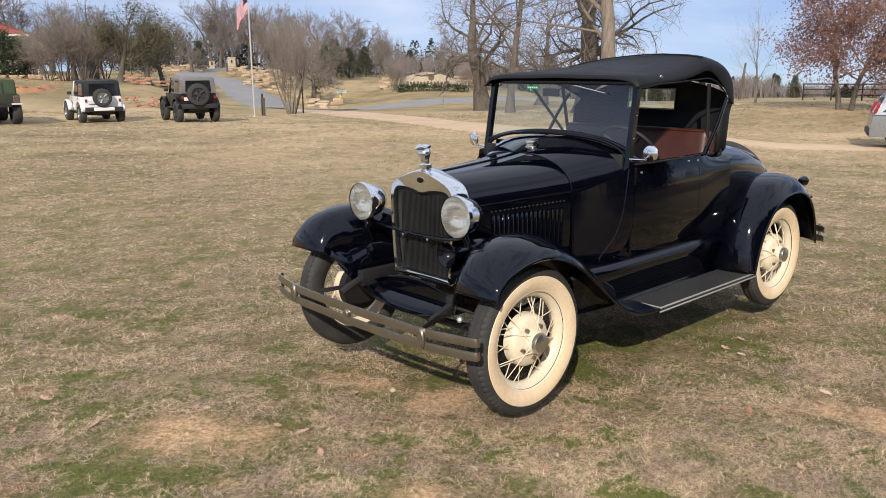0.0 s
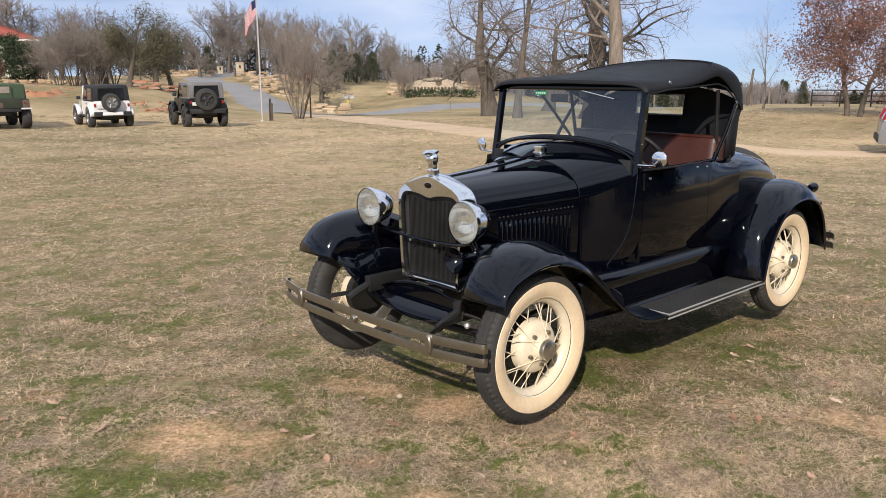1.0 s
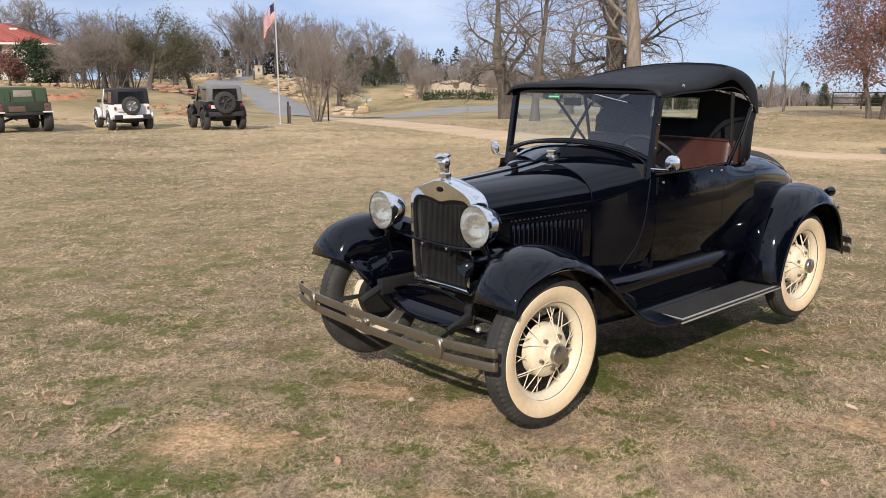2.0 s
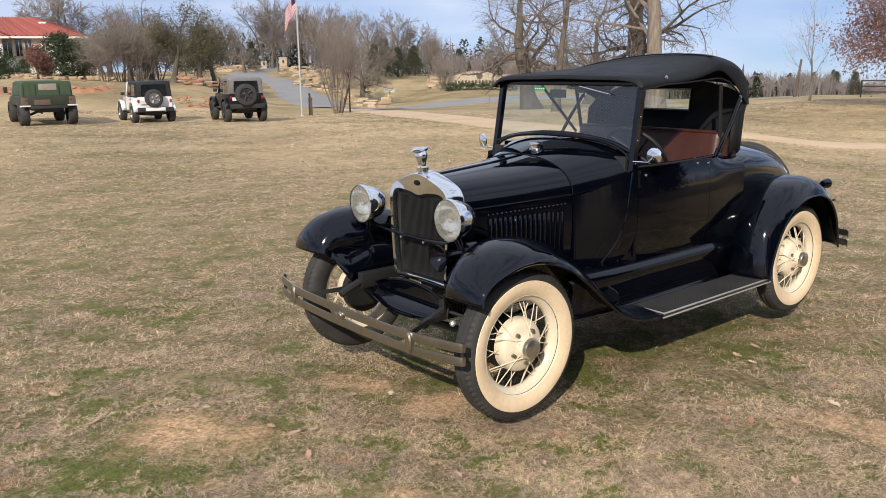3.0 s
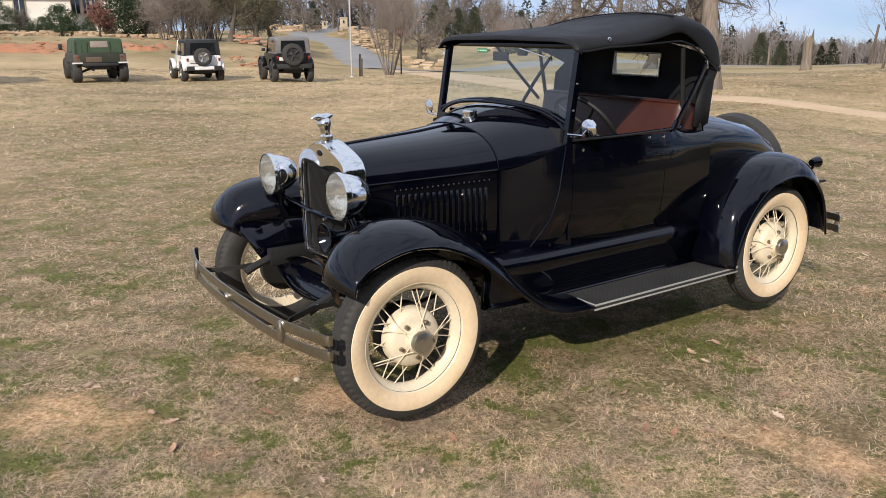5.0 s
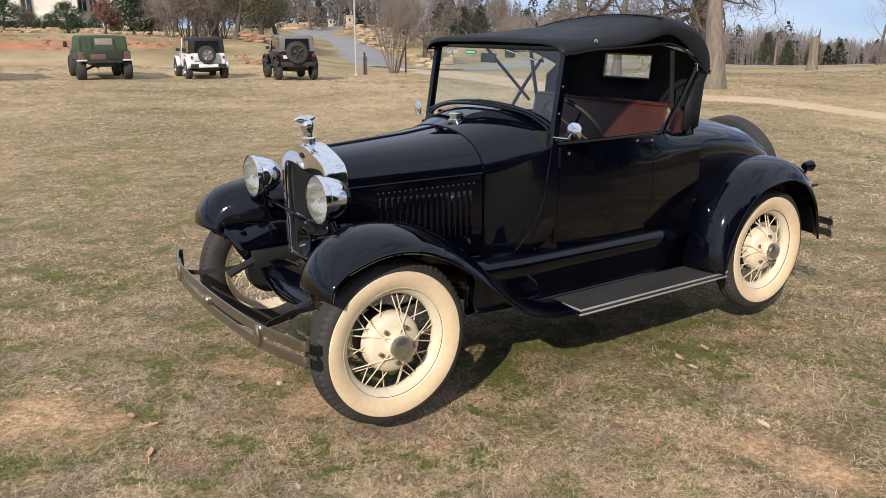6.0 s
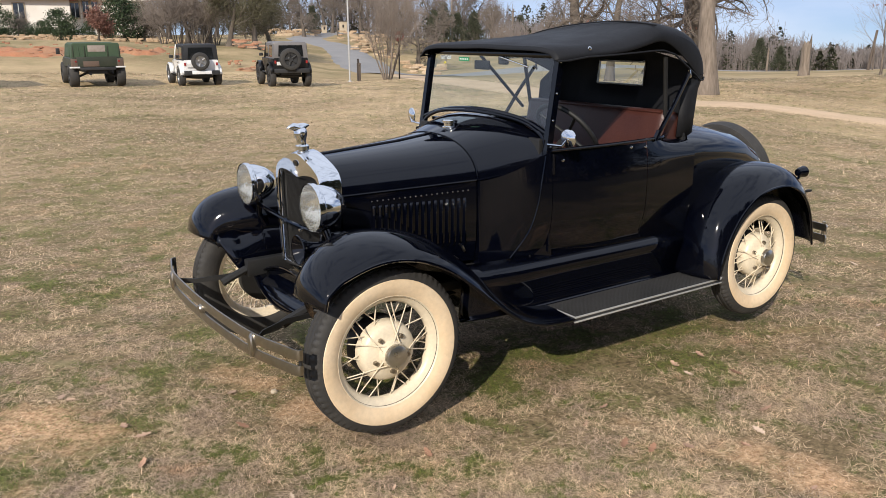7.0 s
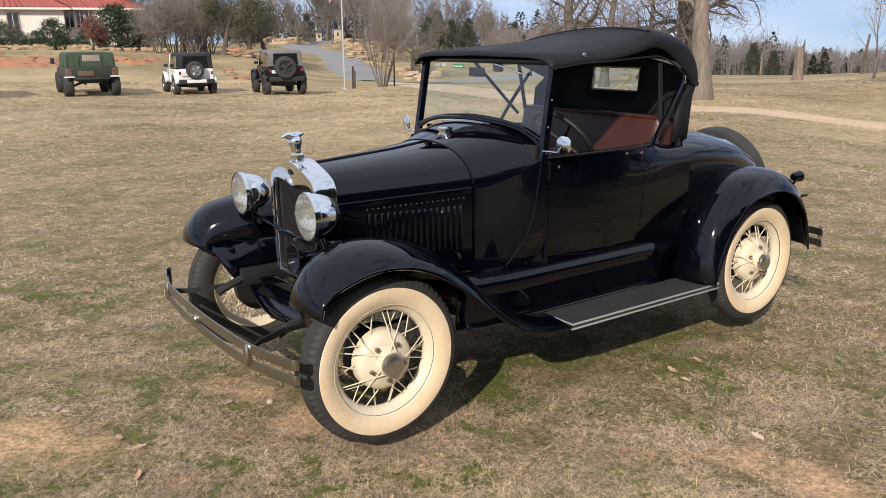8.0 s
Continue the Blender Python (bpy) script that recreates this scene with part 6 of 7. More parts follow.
thick(part("canton", loft([[flag_at(u, v) for v in np.linspace(0, 7 / 13, 6)] for u in np.linspace(0.02, 0.62, 9)]), FLAG_BLUE, fl), 0.004, 0)
rng = random.Random(2)
for k in range(20):
    q = flag_at(0.07 + 0.55 * ((k * 7) % 5) / 5, 0.05 + 0.45 * (k // 5) / 4) - Vector((*FWD, 0)) * 0.012
    part("star", box(q.x, q.y, q.z, 0.02, 0.02, 0.02, 0.004, turn=pose(0, 0, 45, 45, 0, 0)), FLAG_WHITE, fl, smooth=False)

e = thing("marker_post", "short weathered wooden post in the grass", "post", spot(-8.35, 44))
part("post", box(0, 0, 0.45, 0.17, 0.17, 1.1, 0.02), WOOD, e)
part("post_cap", box(0.02, 0, 1.0, 0.10, 0.08, 0.45, 0.02, turn=pose(0, 0, 0, 4, 3, 0)), WOOD, e)
part("arm", box(0.02, 0.14, 0.92, 0.05, 0.2, 0.06, 0.01), WOOD, e)
e = thing("road_sign", "faded red sign on a dark steel post by the drive", "sign", spot(-5.45, 46.8), facing(-5) + 180)
part("post", tube([(0, 0, -0.2), (0, 0, 2.75)], 0.045, 8), STEEL, e)
bm = bmesh.new()
bm.faces.new([bm.verts.new((0.06, 0.31 * math.cos(math.pi / 8 + k * math.pi / 4), 2.45 + 0.31 * math.sin(math.pi / 8 + k * math.pi / 4))) for k in range(8)])
pl = part("sign_plate", bm, RED_SIGN, e, "faded red eight-sided plate", smooth=False)
thick(pl, 0.01, 0)
for k in range(4):
    part("print", box(0.072, -0.16 + 0.107 * k, 2.45, 0.006, 0.06, 0.15), PLATE, pl, smooth=False)
e = thing("hydrant_sign", "yellow hydrant with a small white sign board by the road", "hydrant", spot(-2.4, 79), facing(-2) + 180)
part("hydrant_body", lathe([(0, 0.86), (0.08, 0.82), (0.14, 0.72), (0.15, 0.66), (0.13, 0.62), (0.13, 0.18), (0.17, 0.12), (0.17, -0.1)], n=18, axis="z"), YELLOW, e)
for a in (0, 90, 180):
    part("nozzle", tube([(0, 0, 0.5), (0.2 * math.cos(radians(a)), 0.2 * math.sin(radians(a)), 0.5)], 0.06, 10), YELLOW, e)
part("sign_board", box(-0.12, 0.10, 1.22, 0.04, 1.05, 0.34, 0.01), PLATE, e, "small white sign board")
part("sign_post", tube([(-0.12, 0.10, -0.1), (-0.12, 0.10, 1.2)], 0.03), WOOD, e)

# ---- stone entrance sign and stacked stone ----
LIME = surface("pale_limestone", (0.50, 0.42, 0.31), (0.40, 0.33, 0.24), 1.2, 0.9, 0.0, 0.5, 16.0, depth=0.02)
CARVED = surface("dark_carving", (0.16, 0.11, 0.075), (0.11, 0.08, 0.055), 3.0, 0.9, 0.0, 0.3)
ROCK = varied("orange_sandstone", [(0.33, 0.22, 0.13), (0.48, 0.36, 0.235), (0.39, 0.27, 0.165), (0.54, 0.43, 0.30)], 0.95, bump=0.6)
CLAY = varied("red_clay_rock", [(0.32, 0.13, 0.07), (0.40, 0.22, 0.13), (0.27, 0.13, 0.075), (0.46, 0.32, 0.22)], 0.95, bump=0.6)
e = thing("stone_sign", "long arched limestone entrance sign with carved lettering", "sign", spot(4.1, 85), facing(4.1) + 180)
top = [(-3.15, 0.75), (-2.6, 1.22), (-1.6, 1.55), (-0.6, 1.74), (0.4, 1.76), (1.2, 1.62), (2.2, 1.28), (3.15, 0.95)]
rings = [[(0.25, y, -0.3), (0.25, y, z - 0.05), (0.20, y, z), (-0.20, y, z), (-0.25, y, z - 0.05), (-0.25, y, -0.3)] for y, z in [(q.x, q.y) for q in curve([(a, b, 0) for a, b in top], 4)]]
slab = part("stone_slab", loft(rings, closed=True, cap=True), LIME, e)
for k in range(13):
    y = -2.25 + 0.37 * k
    part("carved_letter", box(0.262, y, 0.62, 0.03, 0.24, 0.26 + 0.08 * ((k * 5) % 3 == 0), 0.01), CARVED, slab)
part("carved_emblem", lathe([(0.0, 0.02), (0.34, 0.0), (0.36, -0.02)], (0.26, 0.35, 1.22), "x", 20), CARVED, slab, "dark carved round emblem")
part("emblem_stem", box(0.265, 0.35, 0.95, 0.03, 0.10, 0.28), CARVED, slab)


def stacked(name, label, b0, b1, d, rows, length, height, depth_step, seed, material, lift=0.0, hollow=0.0):
    """Courses of rough flat stones along the slope, stepping back as they rise."""
    rng = random.Random(seed)
    V, F = [], []
    count = max(2, int(abs(b1 - b0) * math.pi / 180 * d / length))
    for r in range(rows):
        for k in range(count):
            if rng.random() < hollow:
                continue
            b = b0 + (b1 - b0) * (k + rng.random() * 0.8) / count
            c = spot(b, d + depth_step * r + rng.gauss(0, depth_step * 0.25))
            z = spot(b, d).z + lift + height * r + rng.gauss(0, height * 0.2)
            if z < c.z - height * 0.3:
                z = c.z - height * 0.3
            a = radians(facing(b) + 90 + rng.gauss(0, 12))
            sx, sy, sz = length * (0.6 + 0.7 * rng.random()), length * 0.55, height * (0.7 + 0.6 * rng.random())
            base = len(V)
            for zz, g in ((0, 1.0), (0.5, 1.06), (1.0, 0.86)):
                for q in range(8):
                    t = q * math.pi / 4 + 0.35
                    u = math.copysign(abs(math.cos(t)) ** 0.6, math.cos(t)) * sx * 0.5 * g * (0.85 + 0.3 * rng.random())
                    v = math.copysign(abs(math.sin(t)) ** 0.6, math.sin(t)) * sy * 0.5 * g * (0.85 + 0.3 * rng.random())
                    V.append((c.x + u * math.cos(a) - v * math.sin(a), c.y + u * math.sin(a) + v * math.cos(a), z + sz * zz))
            for lv in (0, 1):
                for q in range(8):
                    w = (q + 1) % 8
                    F.append((base + lv * 8 + q, base + lv * 8 + w, base + lv * 8 + 8 + w, base + lv * 8 + 8 + q))
            F.append(tuple(base + 16 + q for q in range(8)))
    ob = joined(name, V, F, material)
    return tagged(ob, label, "rocks", kind="stuff")


stacked("rock_ledge", "stacked orange sandstone ledge beside the entrance sign", 0.6, 1.9, 86, 6, 0.75, 0.22, 0.5, 1, ROCK)
stacked("rock_ledge", "stacked orange sandstone ledge beside the entrance sign", 6.3, 8.2, 86, 6, 0.75, 0.22, 0.5, 2, ROCK)
stacked("rock_terrace", "terraced sandstone bed beside the drive", -9.2, -5.9, 82, 9, 0.9, 0.17, 0.8, 3, ROCK, 0, 0.25)
stacked("rock_terrace", "terraced sandstone bed above the drive", -10.0, -6.4, 94, 6, 0.9, 0.2, 1.0, 4, ROCK, 0.1, 0.25)
stacked("rock_edging", "low row of pale edging stones by the road", -5.3, -2.7, 68, 1, 0.7, 0.22, 0.3, 5, ROCK)
stacked("rock_edging", "low row of pale edging stones by the road", -5.6, -2.4, 74, 2, 1.0, 0.28, 0.6, 6, ROCK)
stacked("rock_edging", "low stones beside the drive on the hill", -15.2, -11.6, 108, 3, 1.1, 0.3, 1.0, 7, ROCK)
stacked("rock_ledge", "row of orange rock below the trees", -17.5, -14.6, 58, 4, 0.7, 0.15, 0.6, 8, CLAY, 0, 0.3)
stacked("clay_bank", "broken red clay bank with pale rocks", -36, -26.2, 50.5, 9, 0.26, 0.08, 0.55, 9, CLAY, 0.15, 0.84)
stacked("clay_bank", "broken red clay bank with pale rocks", -25.2, -21.2, 52, 8, 0.26, 0.08, 0.45, 10, CLAY, 0.15, 0.84)
stacked("clay_bank", "broken rock ledge low on the bank", -17.6, -15.0, 47, 6, 0.28, 0.08, 0.4, 11, CLAY, 0.05, 0.6)
stacked("garden_wall", "low pale stone garden wall below the house", -36, -19.5, 68, 2, 0.6, 0.16, 0.12, 12, ROCK)
stacked("garden_wall", "low pale stone garden wall below the house", -36, -21.5, 77, 2, 0.6, 0.18, 0.12, 13, ROCK)


CLAY_SOIL = surface("red_clay_soil", (0.44, 0.165, 0.075), (0.30, 0.19, 0.105), 0.35, 0.95, 0.0, 0.8, 7.0, depth=0.05)


def bank(name, label, b0, b1, d0, d1, lump, seed):
    """A bare cut in the slope: a lumpy skin that dips under the turf at its rim."""
    rings = []
    n, m = int(abs(b1 - b0) * 4), 16
    for i in range(n + 1):
        ring = []
        for k in range(m + 1):
            u, v = i / n, k / m
            q = spot(b0 + (b1 - b0) * u, d0 + (d1 - d0) * (v + 0.25 * noise.noise(Vector((i * 0.35, seed, 0)))))
            rim = min(1.0, 5 * min(u, 1 - u), 4 * min(v, 1 - v))
            h = lump * (0.25 + 1.2 * noise.noise(Vector((q.x * 0.55, q.y * 0.55, seed))) + 0.6 * noise.noise(Vector((q.x * 1.6, q.y * 1.6, seed))))
            ring.append((q.x, q.y, q.z + max(-0.1, 0.06 + h) * rim - 0.15 * (1 - rim)))
        rings.append(ring)
    return tagged(part(name, loft(rings), CLAY_SOIL), label, "bank", kind="structure")


bank("clay_slope", "bare red clay cut in the grassy bank", -36, -26.4, 50.5, 55.5, 0.24, 1)
bank("clay_slope", "bare red clay cut in the grassy bank", -25.4, -21.4, 52, 55.5, 0.24, 2)
bank("clay_slope", "bare red clay cut in the grassy bank", -17.4, -15.6, 46.5, 48.0, 0.12, 3)


def hedge(b0, b1, d, height, width, label, seed):
    rng = random.Random(seed)
    a, b = spot(b0, d), spot(b1, d)
    tips = []
    for _ in range(int((b - a).length * 60)):
        q = a.lerp(b, rng.random())
        q.z = ground_z(q.x, q.y) + height * rng.random() ** 0.7
        q += Vector((rng.gauss(0, width * 0.3), rng.gauss(0, width * 0.3), 0))
        tips.append(q)
    e = leaf_mesh(rng, tips, len(tips) * 7, 0.09, 0.09, "hedge", HEDGE_LEAF, None)
    return tagged(e, label, "hedge", kind="stuff")


hedge(1.9, 6.9, 82.5, 0.75, 0.8, "low dark green hedge in front of the stone sign", 1)
hedge(-33, -27.0, 86, 0.7, 1.2, "clipped dark hedge below the house wall", 2)

# gate pillars at the top of the drive
for b, d, h, w, lab in ((-9.85, 116, 1.7, 1.1, "tall pale stone gate pillar at the hilltop"), (-11.2, 117, 1.2, 0.8, "pale stone gate pillar at the hilltop")):
    e = thing("gate_pillar", lab, "pillar", spot(b, d), facing(b) + 180, "gate pillars")
    part("pillar_shaft", box(0, 0, h / 2 - 0.2, w, w, h, 0.05), LIME, e)
    part("pillar_cap", box(0, 0, h - 0.15, w * 1.12, w * 1.12, 0.16, 0.03), LIME, e)
    part("pillar_lamp", box(w / 2 + 0.05, 0, h * 0.6, 0.12, 0.2, 0.4, 0.02), DARK, e)

# ---- house on the hill ----
STUCCO = surface("cream_stucco", (0.78, 0.74, 0.67), (0.70, 0.65, 0.57), 0.6, 0.9, 0.0, 0.3, 14.0)
ROOF_TILE = varied("red_roof_tile", [(0.30, 0.070, 0.055), (0.38, 0.115, 0.09), (0.25, 0.062, 0.05)], 0.85)
house = thing("house", "cream stucco house with red tiled hip roofs on the hill", "house", (*spot(-27, 95).xy, -6.5), facing(-27) - 90)


def roof_of(cx, cy, z, sx, sy, rise, over, ridge):
    """A hip roof with rows of barrel tiles."""
    x0, x1, y0, y1 = cx - sx / 2 - over, cx + sx / 2 + over, cy - sy / 2 - over, cy + sy / 2 + over
    rx = max(0.1, sx / 2 - ridge)
    a, b = Vector((cx - rx, cy, z + rise)), Vector((cx + rx, cy, z + rise))
    c = [Vector((x0, y0, z)), Vector((x1, y0, z)), Vector((x1, y1, z)), Vector((x0, y1, z))]
    bm = bmesh.new()
    v = [bm.verts.new(q) for q in c] + [bm.verts.new(a), bm.verts.new(b)] + [bm.verts.new(q - Vector((0, 0, 0.2))) for q in c]
    for f in ((0, 1, 5, 4), (1, 2, 5), (2, 3, 4, 5), (3, 0, 4), (0, 6, 7, 1), (1, 7, 8, 2), (2, 8, 9, 3), (3, 9, 6, 0), (6, 9, 8, 7)):
        bm.faces.new([v[i] for i in f])
    r = part("roof", bm, ROOF_TILE, house, "red barrel-tile roof", smooth=False)
    V, F = [], []
    for p0, p1, q0, q1 in ((c[0], c[1], a, b), (c[1], c[2], b, b), (c[3], c[0], a, a)):
        n = int((p1 - p0).length / 0.55)
        for k in range(n + 1):
            t = k / n
            ring_tube(V, F, [p0.lerp(p1, t) + Vector((0, 0, 0.03)), q0.lerp(q1, t) + Vector((0, 0, 0.03))], [0.10, 0.10], 5)
    tagged(joined("tiling", V, F, ROOF_TILE, r), kind="stuff")
    part("fascia", box(cx, y0 + 0.02, z - 0.10, sx + 2 * over, 0.06, 0.22), STUCCO, r)


def block(cx, cy, z0, z1, sx, sy, windows):
    w = part("wall", box(cx, cy, (z0 + z1) / 2, sx, sy, z1 - z0), STUCCO, house, smooth=False)
    for wx, wz, ww, wh, arched in windows:
        win = part("window", box(wx, cy - sy / 2 - 0.02, wz, ww + 0.24, 0.10, wh + 0.24, 0.02), LIME, house, "window with a pale surround")
        part("pane", box(wx, cy - sy / 2 - 0.08, wz, ww, 0.04, wh), DARK_GLASS, win, smooth=False)
        part("mullion", box(wx, cy - sy / 2 - 0.105, wz, 0.06, 0.03, wh), PLATE, win, smooth=False)
        part("sill", box(wx, cy - sy / 2 - 0.10, wz - wh / 2 - 0.14, ww + 0.3, 0.2, 0.08), LIME, win)
        if arched:
            part("arch", lathe([(0.0, -0.09), (ww / 2, -0.09), (ww / 2 + 0.12, -0.06), (ww / 2 + 0.12, 0)], (wx, cy - sy / 2, wz + wh / 2), "y", 24), LIME, win)


block(-3.0, 5, 7.2, 11.9, 19.6, 9, [(-0.6, 10.6, 0.8, 1.5, 1), (0.5, 10.7, 0.6, 1.7, 0), (1.4, 10.7, 0.6, 1.7, 1), (4.6, 10.4, 0.9, 1.4, 0)])
roof_of(-3.0, 5, 11.9, 19.6, 9, 2.2, 0.7, 4.2)
block(-7.2, 2.0, 7.2, 11.8, 12.2, 8, [(-10.5, 10.4, 1.0, 1.6, 0), (-6.0, 10.4, 1.0, 1.6, 0)])
roof_of(-7.2, 2.0, 11.8, 12.2, 8, 3.0, 0.7, 4.4)
block(7.4, 5.0, 7.2, 10.2, 2.6, 6, [(7.6, 9.2, 0.8, 1.0, 0)])
roof_of(7.4, 5.0, 10.2, 2.6, 6, 1.1, 0.5, 1.2)
part("chimney", box(3.2, 3.6, 13.0, 0.8, 0.8, 1.2, 0.04), STUCCO, house)

# ---- fence, snag, poles ----
e = thing("pipe_fence", "dark pipe rail fence at the edge of the field", "fence")
pts = [spot(b, 50) for b in (29.9, 31.6, 33.4, 35.2, 37.0, 39.0)]
for q in pts:
    part("fence_post", tube([q - Vector((0, 0, 0.2)), q + Vector((0, 0, 0.98))], 0.045, 8), STEEL, e)
for h in (0.32, 0.64, 0.95):
    part("rail", tube([q + Vector((0, 0, h)) for q in pts], 0.035, 6), STEEL, e)
e = thing("tree_snag", "broken pale tree stump with splintered top in the field", "stump", spot(22.4, 50))
rng = random.Random(9)
rings = []
for h, r in ((-0.2, 0.40), (0.15, 0.32), (0.8, 0.27), (1.4, 0.27), (1.7, 0.24)):
    rings.append([(r * math.cos(a) * (0.85 + 0.3 * rng.random()), r * math.sin(a) * (0.85 + 0.3 * rng.random()), h) for a in [2 * math.pi * k / 14 for k in range(14)]])
rings.append([(x * 0.75, y * 0.75, 1.72 + 0.30 * rng.random()) for x, y, z in rings[-1]])
part("stump", loft(rings, closed=True, cap=True), PALE_BARK, e)
part("splinter", tube([(-0.15, 0.12, 1.5), (-0.16, 0.13, 2.0), (-0.17, 0.14, 2.35)], [0.10, 0.06, 0.01], 6), WOOD, e)
part("splinter", tube([(0.12, -0.1, 1.5), (0.14, -0.1, 2.0)], [0.08, 0.01], 6), PALE_BARK, e)
e = thing("leaning_pole", "leaning weathered timber pole in the field", "pole", spot(26.0, 62))
part("pole", tube([(0, 0, -0.2), (-0.12, 0.25, 2.7)], [0.11, 0.08], 8), WOOD, e)
part("prop", tube([(0.3, 0.5, -0.1), (-0.08, 0.22, 1.9)], 0.05, 8), WOOD, e)
for b, d, h in ((-2.0, 102, 6.6), (2.4, 100, 4.4), (27.5, 100, 2.2), (19.9, 82, 2.2)):
    e = thing("utility_pole", "slender pale pole standing among the trees", "pole", spot(b, d), 0, "poles among the trees")
    part("pole", tube([(0, 0, -0.2), (0, 0, h)], [0.11, 0.08], 8), PALE_BARK, e)
    part("crosspiece", box(0, 0, h - 0.3, 0.1, 0.9 if h > 4 else 0.2, 0.08), WOOD, e)
e = thing("radio_mast", "slender grey radio mast behind the hill", "mast", spot(-8.2, 240))
part("mast", tube([(0, 0, -1), (0, 0, 21)], [0.35, 0.20], 8), STEEL, e)
for a in (0, 120, 240):
    c, s = math.cos(radians(a)), math.sin(radians(a))
    part("antenna", box(1.2 * c, 1.2 * s, 19.4, 0.35, 0.35, 2.2, 0.04), GREY_TOP, e)
    part("antenna_arm", tube([(0, 0, 19.2), (1.2 * c, 1.2 * s, 19.2)], 0.12), STEEL, e)


# ---- grass blades and fallen leaves near the car ----
BLADE = None


def blade_material():
    m, nt, bs = shader("grass_blades")
    co = nt.nodes.new("ShaderNodeTexCoord").outputs["Object"]
    rnd = nt.nodes.new("ShaderNodeNewGeometry").outputs["Random Per Island"]
    # weathered grey-brown thatch, bleached straw and ruddy dead stems lie in clumps
    straw = mixed(nt, rnd, (0.06, 0.032, 0.015), (1.0, 0.755, 0.485))
    thatch = mixed(nt, rnd, (0.055, 0.036, 0.023), (0.66, 0.49, 0.35))
    ruddy = mixed(nt, rnd, (0.08, 0.036, 0.017), (0.80, 0.46, 0.25))
    straw = mixed(nt, ramp(nt, noise_of(nt, 2.6, 6.0, 0.75, co), 0.44, 0.58), straw, thatch)
    straw = mixed(nt, ramp(nt, noise_of(nt, 1.3, 7.0, 0.75, co, (1, 1.3, 1)), 0.55, 0.66, 0.0, 0.8), straw, ruddy)
    green = mixed(nt, rnd, (0.035, 0.045, 0.010), (0.24, 0.27, 0.065))
    patch = noise_of(nt, 3.6, 8.0, 0.78, co)
    add = node(nt, "ShaderNodeMath")
    nt.links.new(ramp(nt, patch, 0.42, 0.62, -0.25, 0.62), add.inputs[0])
    nt.links.new(ramp(nt, rnd, 0.0, 1.0, 0.25, -0.25), add.inputs[1])
    wide_n = node(nt, "ShaderNodeMath")
    nt.links.new(add.outputs["Value"], wide_n.inputs[0])
    nt.links.new(ramp(nt, noise_of(nt, 0.8, 8.0, 0.7, co), 0.40, 0.62, -0.06, 0.44), wide_n.inputs[1])
    col = mixed(nt, ramp(nt, wide_n.outputs["Value"], 0.26, 0.46), straw, green)
    nt.links.new(col, bs.inputs["Base Color"])
    bs.inputs["Roughness"].default_value = 0.75
    bs.inputs["Specular IOR Level"].default_value = 0.2
    return m




def field(f, x, y, step):
    """A function of the ground sampled on a lattice and read in between."""
    x0, y0 = x.min() - step, y.min() - step
    nx, ny = int((x.max() - x0) / step) + 3, int((y.max() - y0) / step) + 3
    g = np.array([[f(x0 + i * step, y0 + j * step) for j in range(ny)] for i in range(nx)])
    u, v = (x - x0) / step, (y - y0) / step
    i, j = u.astype(int), v.astype(int)
    u, v = u - i, v - j
    return (g[i, j] * (1 - u) + g[i + 1, j] * u) * (1 - v) + (g[i, j + 1] * (1 - u) + g[i + 1, j + 1] * u) * v


